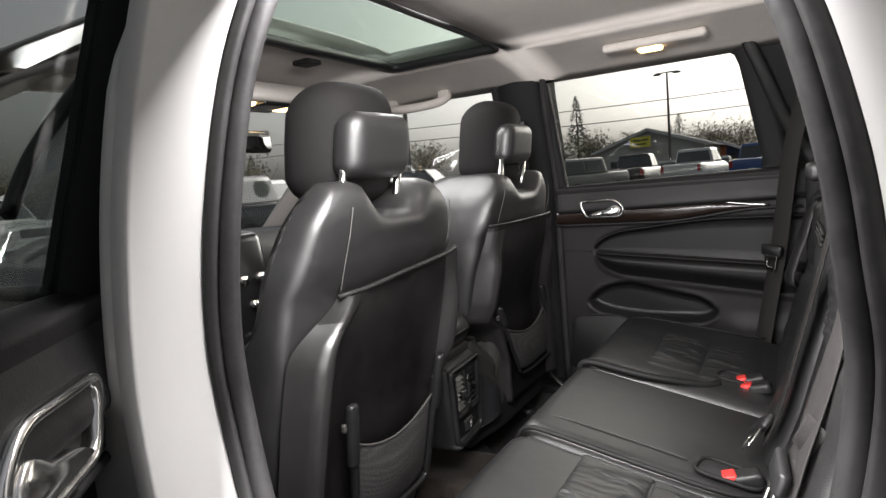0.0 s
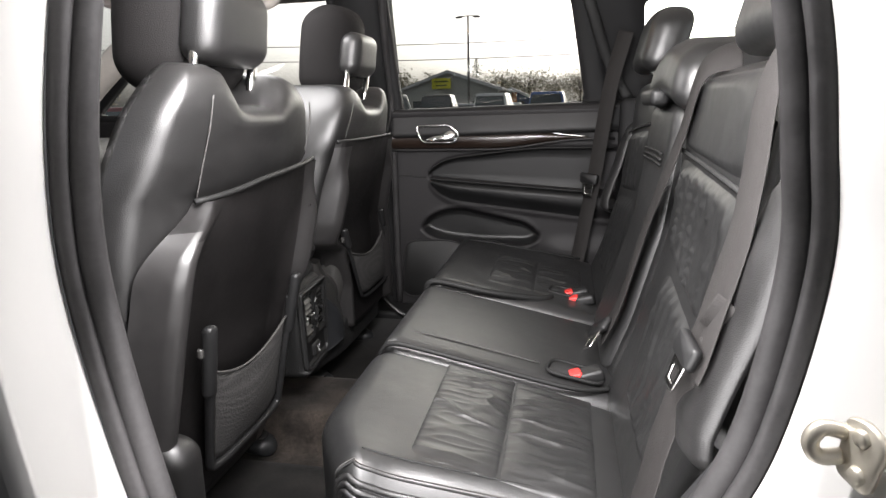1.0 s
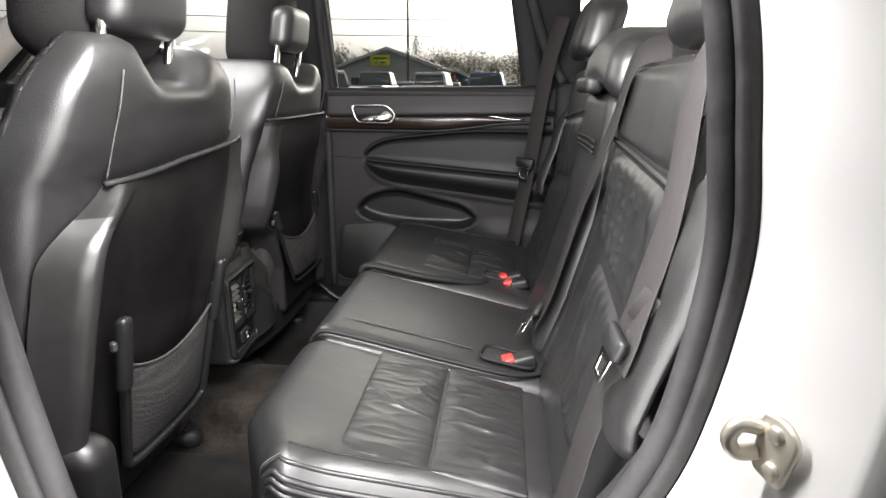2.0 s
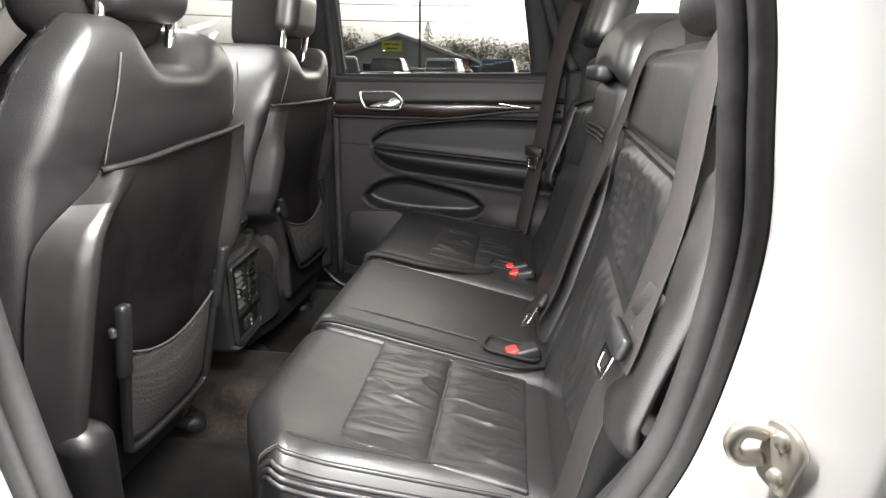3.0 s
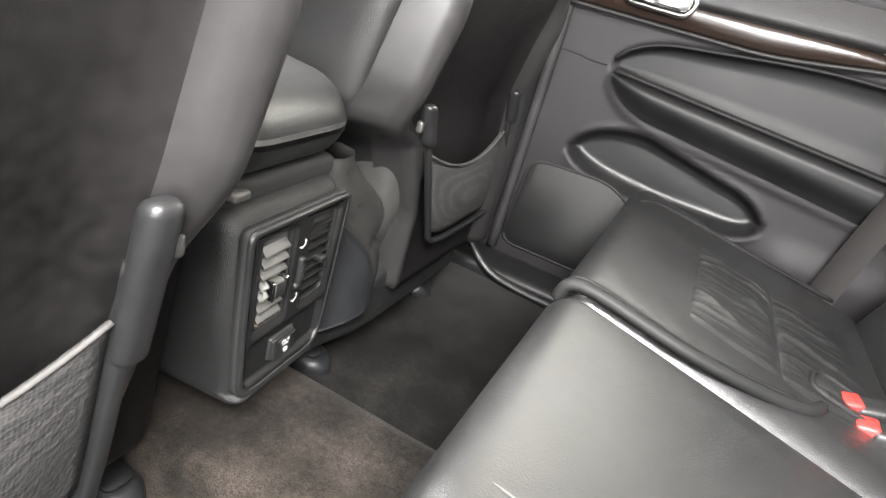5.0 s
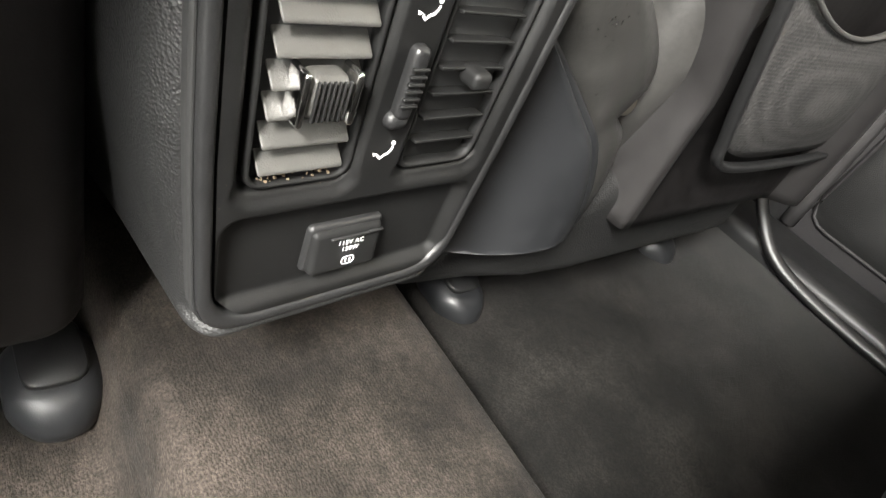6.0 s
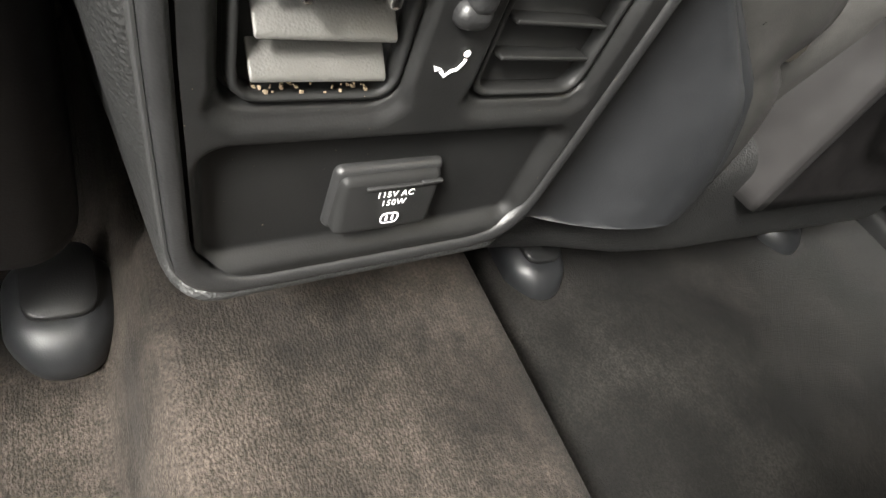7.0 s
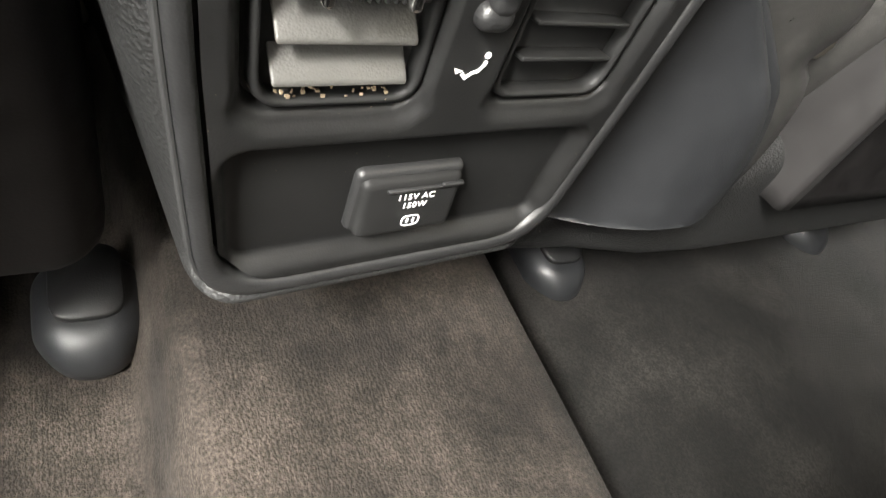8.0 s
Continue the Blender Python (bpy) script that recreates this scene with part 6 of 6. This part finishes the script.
# ---- outside: ground, parked cars, buildings, poles, trees ----
ASPHALT = material("grey_asphalt", (0.060, 0.060, 0.062), 0.9, grain=0.6, grain_scale=60, var=0.3, var_scale=0.4)
SIDING = material("grey_siding", (0.52, 0.52, 0.48), 0.8, var=0.1, var_scale=0.6)
ROOFING = material("dark_shingles", (0.33, 0.32, 0.32), 0.9, var=0.2, var_scale=1.5)
YELLOW = material("yellow_sign_face", (0.75, 0.72, 0.05), 0.5, var=0.05)
SIGN_INK = material("dark_sign_ink", (0.10, 0.12, 0.03), 0.6)
BLUE_WALL = material("blue_siding", (0.07, 0.08, 0.16), 0.8)
ORANGE = material("orange_panel", (0.60, 0.20, 0.08), 0.6)
FASCIA = material("white_fascia", (0.75, 0.75, 0.74), 0.6)
BARK = material("grey_brown_bark", (0.12, 0.10, 0.08), 0.9, var=0.3)
NEEDLES = material("dark_conifer_needles", (0.095, 0.115, 0.08), 0.8, var=0.4)
TWIGS = material("bare_grey_green_twigs", (0.32, 0.29, 0.21), 0.9, var=0.35)
POLE = material("weathered_pole", (0.16, 0.15, 0.14), 0.8)
TYRE = material("black_tyre", (0.02, 0.02, 0.02), 0.8)
RIM = material("grey_alloy", (0.45, 0.45, 0.46), 0.35, metal=0.8)
CAR_GLASS = material("dark_car_glass", (0.07, 0.08, 0.085), 0.06, var=0.1, rough_var=0.03)
TAIL = material("red_tail_lamp", (0.45, 0.03, 0.03), 0.3)
LAMP = material("clear_headlamp", (0.65, 0.66, 0.68), 0.15)
BLACK_TRIM = material("black_exterior_trim", (0.03, 0.03, 0.03), 0.5)


def paint(name, color):
    return material(name, color, 0.22, var=0.05, coat=0.6)


def build_vehicle(kind, mat, at, heading, label, group="parked vehicles"):
    """A parked pickup, off-roader or saloon; its own axes: x ahead, z up, standing on the ground."""
    t = empty({"pickup": "pickup_truck", "suv": "off_road_vehicle", "car": "parked_car"}[kind], at, label, {"pickup": "pickup truck", "suv": "off-roader", "car": "car"}[kind], group)
    m = Matrix.Translation(at) @ Matrix.Rotation(radians(heading), 4, "Z")
    L, W, belt, top = {"pickup": (5.4, 1.95, 1.22, 1.88), "suv": (4.3, 1.85, 1.15, 1.82), "car": (4.5, 1.80, 0.92, 1.45)}[kind]
    cab = {"pickup": (-0.55, 1.25), "suv": (-2.05, 0.75), "car": (-1.45, 0.95)}[kind]

    def f(p):
        z = p.z + (belt + 0.35) / 2
        k = step(belt - 0.35, belt, z)
        y = p.y * (1 - 0.05 * k - 0.05 * step(0.75, 1.0, abs(p.x) / (L / 2)))
        if kind != "suv":
            z -= 0.14 * k * step(0.6, 1.0, p.x / (L / 2))
        return m @ Vector((p.x, y, z))
    body = part("body", rbox(L, W, belt - 0.35, 0.13, (8, 3, 3), 3, (0, 0, 0), f), mat, t)
    c0, c1 = cab
    def g(p):
        z = belt - 0.03 + (p.z + (top - belt + 0.05) / 2)
        k = (z - belt) / (top - belt)
        rake0, rake1 = (0.08, 0.16) if kind == "suv" else (0.10, 0.55)
        s = (p.x + (c1 - c0) / 2) / (c1 - c0)
        x = c0 + (c1 - c0) * s + k * (rake0 * (1 - s) - rake1 * s)
        return m @ Vector((x, p.y * (1 - 0.16 * max(0, k)), z))
    part("cabin", rbox(c1 - c0, W * 0.93, top - belt + 0.05, 0.10, (4, 3, 3), 3, (0, 0, 0), g), mat, t)
    def pane(name, q, mt, lab=""):
        bm = bmesh.new()
        bm.faces.new([bm.verts.new(m @ Vector(v)) for v in q])
        r = bmesh.ops.extrude_face_region(bm, geom=bm.faces[:])
        c = m @ Vector(((c0 + c1) / 2, 0, belt))
        for v in [e for e in r["geom"] if isinstance(e, bmesh.types.BMVert)]:
            v.co += (v.co - c).normalized() * 0.02
        part(name, bm, mt, t, lab, smooth=False)
    h0, h1 = belt + 0.06, top - 0.12
    rk0, rk1 = (0.08, 0.16) if kind == "suv" else (0.10, 0.55)
    k0, k1 = (h0 - belt) / (top - belt), (h1 - belt) / (top - belt)
    wy = lambda k: W * 0.465 * (1 - 0.16 * k)
    pane("windscreen", [(c1 - rk1 * k0 - 0.005, -wy(k0) * 0.9, h0), (c1 - rk1 * k0 - 0.005, wy(k0) * 0.9, h0), (c1 - rk1 * k1 - 0.005, wy(k1) * 0.9, h1), (c1 - rk1 * k1 - 0.005, -wy(k1) * 0.9, h1)], CAR_GLASS, "dark windscreen")
    pane("rear_window", [(c0 + rk0 * k0, -wy(k0) * 0.88, h0), (c0 + rk0 * k0, wy(k0) * 0.88, h0), (c0 + rk0 * k1, wy(k1) * 0.88, h1), (c0 + rk0 * k1, -wy(k1) * 0.88, h1)], CAR_GLASS, "dark rear window")
    mid = (c0 + c1) / 2
    for s in (-1, 1):
        for a, b in ((c0 + 0.14, mid - 0.05), (mid + 0.05, c1 - 0.22)):
            sh = lambda x, k: x + k * (rk0 * (1 - (x - c0) / (c1 - c0)) - rk1 * (x - c0) / (c1 - c0))
            pane("side_window", [(sh(a, k0), s * wy(k0), h0), (sh(b, k0), s * wy(k0), h0), (sh(b, k1), s * wy(k1), h1), (sh(a, k1), s * wy(k1), h1)], CAR_GLASS, "dark side window")
    for x in (-L * 0.30, L * 0.31):
        for s in (-1, 1):
            rw = 0.38 if kind != "car" else 0.32
            bm = sweep([m @ Vector((x, s * (W / 2 - 0.20), rw)), m @ Vector((x, s * (W / 2 + 0.01), rw))], circle(rw, 18))
            wh = part("wheel", bm, TYRE, t, "black tyre")
            part("rim", sweep([m @ Vector((x, s * (W / 2 - 0.02), rw)), m @ Vector((x, s * (W / 2 + 0.025), rw))], circle(rw * 0.6, 12)), RIM, wh, "grey alloy rim")
    for s in (-1, 1):
        part("headlamp", rbox(0.06, 0.30, 0.16, 0.03, (1, 1, 1), 2, (0, 0, 0), lambda p: m @ (p + Vector((L / 2 - 0.03, s * W * 0.36, belt - 0.27)))), LAMP, t)
        part("tail_lamp", rbox(0.05, 0.16, 0.30, 0.02, (1, 1, 1), 2, (0, 0, 0), lambda p: m @ (p + Vector((-L / 2 + 0.02, s * W * 0.42, belt - 0.22)))), TAIL, t)
    part("grille", rbox(0.06, W * 0.42, 0.20, 0.02, (1, 1, 1), 2, (0, 0, 0), lambda p: m @ (p + Vector((L / 2 - 0.02, 0, belt - 0.28)))), BLACK_TRIM, t)
    part("number_plate", rbox(0.02, 0.32, 0.16, 0.008, (1, 1, 1), 1, (0, 0, 0), lambda p: m @ (p + Vector((-L / 2 - 0.01, 0, 0.72)))), FASCIA, t)
    for e in (-1, 1):
        part("bumper", rbox(0.18, W * 0.95, 0.20, 0.06, (1, 3, 1), 2, (0, 0, 0), lambda p: m @ (p + Vector((e * (L / 2 - 0.02), 0, 0.50)))), BLACK_TRIM, t, "black bumper")
    if kind == "pickup":
        part("bed_cover", rbox(1.75, W * 0.86, 0.05, 0.02, (1, 1, 1), 1, (0, 0, 0), lambda p: m @ (p + Vector((-1.65, 0, belt - 0.01)))), BLACK_TRIM, t, "black bed cover")
    if kind == "suv":
        part("spare_wheel", sweep([m @ Vector((-L / 2 - 0.02, 0.1, 1.0)), m @ Vector((-L / 2 - 0.24, 0.1, 1.0))], circle(0.38, 18)), TYRE, t, "black spare wheel")
    return t


def build_tree(kind, at, h, r, seed, label):
    rnd = random.Random(seed)
    t = empty("conifer" if kind == "conifer" else "bare_tree", at, label, "tree", "far trees")
    a = Vector(at)
    bm = sweep([a + Vector((rnd.uniform(-.1, .1) * k, 0, h * k * (0.97 if kind == "conifer" else 0.7))) for k in span(0, 1, 5)], circle(h * 0.02, 7), up=(0, 1, 0), scale=lambda q: 1 - 0.85 * q)
    crown = bmesh.new()
    if kind == "conifer":
        for i in range(420):
            k = rnd.random() ** 0.8
            rad = r * (1 - k) ** 0.85 * rnd.uniform(0.45, 1.08) + 0.05
            an = rnd.uniform(0, 6.283)
            p = a + Vector((rad * math.cos(an), rad * math.sin(an), h * (0.10 + 0.9 * k)))
            s = (0.10 + 0.16 * (1 - k)) * h * 0.18
            d = Vector((math.cos(an), math.sin(an), -0.45))
            q = d.cross(Vector((0, 0, 1))).normalized()
            vs = [crown.verts.new(p + d * s), crown.verts.new(p + q * s * 0.5), crown.verts.new(p - d * s * 0.6), crown.verts.new(p - q * s * 0.5), crown.verts.new(p + Vector((0, 0, s * 0.35)))]
            for j in range(4):
                crown.faces.new((vs[j], vs[(j + 1) % 4], vs[4]))
    else:
        for i in range(60):
            an, k = rnd.uniform(0, 6.283), rnd.uniform(0.15, 0.6)
            p0 = a + Vector((0, 0, h * k))
            p2 = p0 + Vector((math.cos(an) * r * rnd.uniform(0.4, 1), math.sin(an) * r * rnd.uniform(0.4, 1), h * rnd.uniform(0.15, 0.42)))
            sweep([p0, p0.lerp(p2, 0.5) + Vector((0, 0, 0.05 * h)), p2], circle(h * 0.004, 4), bm=bm, scale=lambda q: 1 - 0.7 * q)
            for j in range(26):
                c = p0.lerp(p2, rnd.uniform(0.3, 1.1)) + Vector((rnd.gauss(0, r * 0.16), rnd.gauss(0, r * 0.16), rnd.gauss(0, h * 0.06)))
                s = h * rnd.uniform(0.012, 0.035)
                d = Vector((rnd.gauss(0, 1), rnd.gauss(0, 1), rnd.gauss(0, 1))).normalized()
                q = d.orthogonal().normalized()
                crown.faces.new([crown.verts.new(c + d * s), crown.verts.new(c + q * s * 0.5), crown.verts.new(c - d * s), crown.verts.new(c - q * s * 0.5)])
    part("trunk", bm, BARK, t)
    part("crown", crown, NEEDLES if kind == "conifer" else TWIGS, t, smooth=False, fix=False)


def build_house(name, x0, x1, y, depth, eave, peak, wall, label, sign=False):
    t = empty(name, ((x0 + x1) / 2, y, 0), label, "building")
    xm = (x0 + x1) / 2
    prof = [(x0, 0), (x1, 0), (x1, eave), (xm, peak), (x0, eave)]
    part("wall", plate(prof, depth, lambda a, b, d: Vector((a, y + depth - d, b))), wall, t, smooth=False)
    for s, xe in ((-1, x0), (1, x1)):
        k = (peak - eave) / abs(xm - x0)
        ov = 0.7
        q = [(xm, peak + 0.12), (xe + s * ov, eave - ov * k + 0.12), (xe + s * ov, eave - ov * k + 0.34), (xm, peak + 0.34)]
        part("roof", plate(q, depth + 1.2, lambda a, b, d: Vector((a, y + depth + 0.6 - d, b))), ROOFING, t, "dark shingle roof slope", smooth=False)
        q2 = [(xm, peak - 0.10), (xe + s * ov, eave - ov * k - 0.10), (xe + s * ov, eave - ov * k + 0.30), (xm, peak + 0.30)]
        part("fascia", plate(q2, 0.06, lambda a, b, d: Vector((a, y - 0.62 - d, b))), FASCIA, t, "white gable board", smooth=False)
    part("door", rbox(1.1, 0.1, 2.1, 0.02, at=(xm + (x1 - x0) * 0.28, y - 0.03, 1.05)), BLACK_TRIM, t)
    w = (x1 - x0)
    for k in (-0.32, -0.12):
        part("window", rbox(1.4, 0.08, 1.1, 0.02, at=(xm + k * w, y - 0.03, 1.7)), CAR_GLASS, t)
    return t


def build_outside():
    bm = bmesh.new()
    vs = [[bm.verts.new((x, y, 0)) for y in span(-400, 600, 20)] for x in span(-500, 500, 20)]
    for a, b in zip(vs, vs[1:]):
        for j in range(20):
            bm.faces.new((a[j], b[j], b[j + 1], a[j + 1]))
    structure("ground", bm, ASPHALT, "grey asphalt car lot running to the horizon", "ground")
    y = 90.0
    h = build_house("commercial_building", -24.5, -9.5, y, 24, 3.7, 6.3, SIDING, "grey gabled commercial building with a yellow sign")
    sg = part("sign", rbox(2.9, 0.12, 1.5, 0.03, at=(-17.9, y - 0.75, 4.7)), YELLOW, h, "yellow sign with unreadable dark writing")
    for k, w in ((0.28, 2.2), (-0.28, 1.6)):
        part("sign_bar", rbox(w, 0.03, 0.22, 0.01, at=(-17.9, y - 0.83, 4.7 + k)), SIGN_INK, sg)
    h2 = build_house("small_building", -13.0, -6.2, 112, 9, 2.7, 4.2, BLUE_WALL, "small dark blue building with an orange front panel")
    part("front_panel", rbox(1.7, 0.1, 2.4, 0.03, at=(-9.4, 111.9, 2.4)), ORANGE, h2, "orange front panel")
    white, black, blue, grey, silver, red = (paint(n, c) for n, c in (("white_paint", (0.78, 0.78, 0.77)), ("black_paint", (0.02, 0.02, 0.022)), ("blue_paint", (0.05, 0.12, 0.34)), ("grey_paint", (0.22, 0.23, 0.22)), ("silver_paint", (0.45, 0.46, 0.47)), ("dark_red_paint", (0.12, 0.02, 0.02))))
    for kind, mat, x, yy, hd, lab in (("suv", grey, -7.5, 26.0, 62, "grey-green boxy off-roader parked in the lot"), ("pickup", black, -6.3, 31.5, 90, "black pickup truck parked nose out"),
                                      ("pickup", white, -3.3, 31.0, 82, "white pickup truck with a closed tailgate"), ("pickup", blue, -0.45, 30.5, 84, "blue pickup truck parked in the row"),
                                      ("car", silver, -6.2, 41.0, 88, "silver car parked in the second row"), ("car", white, -3.3, 41.5, 92, "white car parked in the second row"),
                                      ("suv", black, 2.7, 31.5, 90, "black off-roader parked in the row"), ("car", grey, 0.6, 42.0, 90, "grey car parked in the second row"),
                                      ("suv", black, -11.0, 9.0, 5, "black off-roader with a spare wheel on its tail"), ("suv", silver, -14.0, 12.6, 8, "silver off-roader parked ahead"),
                                      ("pickup", black, -13.0, 20.5, 12, "dark pickup truck parked ahead"), ("car", red, -12.5, 16.4, 4, "dark red car parked ahead"), ("pickup", white, -17.0, 6.0, 4, "white pickup truck parked ahead"),
                                      ("car", silver, -11.5, 2.4, 3, "silver car parked ahead"), ("suv", grey, -12.5, 34.0, 70, "grey off-roader at the end of the row")):
        build_vehicle(kind, mat, (x, yy, 0), hd, lab)
    # poles and wires
    lp = empty("light_pole", (-6.6, 44, 0), "tall lot light pole with twin heads", "light pole")
    part("pole", sweep([(-6.6, 44, 0), (-6.6, 44, 7.6)], circle(0.11, 10), up=(0, 1, 0), scale=lambda q: 1 - 0.4 * q), POLE, lp)
    part("arm", rbox(1.5, 0.08, 0.08, 0.02, at=(-6.6, 44, 7.58)), POLE, lp)
    for s in (-1, 1):
        part("lamp_head", rbox(0.5, 0.3, 0.12, 0.04, at=(-6.6 + s * 0.65, 44, 7.5)), POLE, lp)
    up = empty("utility_pole", (-46, 52, 0), "wooden utility pole carrying two wires", "utility pole", "utility poles")
    part("pole", sweep([(-46, 52, 0), (-46, 52, 9)], circle(0.16, 8), up=(0, 1, 0)), POLE, up)
    part("crossarm", rbox(2.2, 0.12, 0.14, 0.02, at=(-46, 52, 8.2)), POLE, up)
    copy_thing(up, Matrix.Translation((32, 52, 0)))
    copy_thing(up, Matrix.Translation((-22, 34, 0)))
    for z, dy in ((5.6, 0), (6.9, 0.1)):
        part("wire", sweep(catmull([(-90, 52 + dy, z + 0.8), (-46, 52 + dy, z + 0.5), (-7, 52 + dy, z - 0.35), (32, 52 + dy, z + 0.3), (70, 52 + dy, z + 0.3)], 8), circle(0.035, 5)), BLACK_TRIM, up, "thin black overhead wire")
    # trees
    for i, (x, yy, hh, r) in enumerate(((-38, 125, 17, 3.6), (-20, 140, 12, 3.2), (-21.5, 138, 9.5, 2.6), (-30, 26, 4.6, 1.0), (-32, 27, 4.9, 1.0), (-60, 55, 7, 1.8))):
        build_tree("conifer", (x, yy, 0), hh, r, 20 + i, "dark pointed conifer far behind the lot")
    k = 0
    for x, yy, hh, r in ((-47, 120, 9, 4), (-41, 118, 9, 4.5), (-34, 122, 10, 4.5), (-28, 130, 9, 5), (-14, 140, 10.5, 6), (-8, 138, 9.5, 6), (-2, 128, 8.0, 5), (3, 125, 8.5, 5), (9, 125, 9, 5), (15, 122, 8.6, 5), (-70, 80, 9, 5), (-62, 70, 8, 4), (-55, 90, 9, 5), (-48, 42, 6, 3.4), (-56, 40, 6, 3.4), (-66, 36, 6.4, 3.6), (-60, 26, 5.6, 3.4)):
        build_tree("bare", (x, yy, 0), hh, r, 60 + k, "leafless grey-green tree in the far tree line")
        k += 1
    b = empty("balloon", (-9.0, 11.4, 0), "yellow balloon on a string tied in the lot", "balloon")
    bm = bmesh.new()
    bmesh.ops.create_uvsphere(bm, u_segments=20, v_segments=14, radius=0.22, matrix=Matrix.Translation((-9.0, 11.4, 2.33)) @ Matrix.Diagonal((1, 1, 1.2, 1)))
    part("skin", bm, material("yellow_balloon_rubber", (0.85, 0.70, 0.03), 0.35, var=0.06), b)
    part("string", sweep([(-9.0, 11.4, 0), (-9.0, 11.4, 2.07)], circle(0.006, 5), up=(0, 1, 0)), FASCIA, b)


# ---- assemble ----
build_floor()
build_roof()
build_far_side()
build_near_side()
build_ends()
build_lamps_and_handles()
build_rear_door(lambda u, v, d: far(0.03 + u, v, d), "rear_door", "charcoal far rear door, closed, with wood strip and chrome handle")
HINGE, ALONG, INWARD = Vector((0.215, -0.79, -0.012)), Vector((0.66, -0.75, 0)).normalized(), Vector((0.75, 0.66, 0)).normalized()
build_rear_door(lambda u, v, d: HINGE + ALONG * u + INWARD * (d - 0.065 + 0.10 * step(1.25, 1.62, v)) + Vector((0, 0, v)), "rear_door", "charcoal near rear door, standing open, with wood strip and chrome handle", 0.022)
build_front_seat("driver_seat", -0.352, 0.0, -1, "black leather driver seat with a net pocket on its back")
build_front_seat("passenger_seat", 0.293, -0.055, 1, "black leather passenger seat with a net pocket on its back")
build_console()
build_bench()
build_belts()
build_outside()
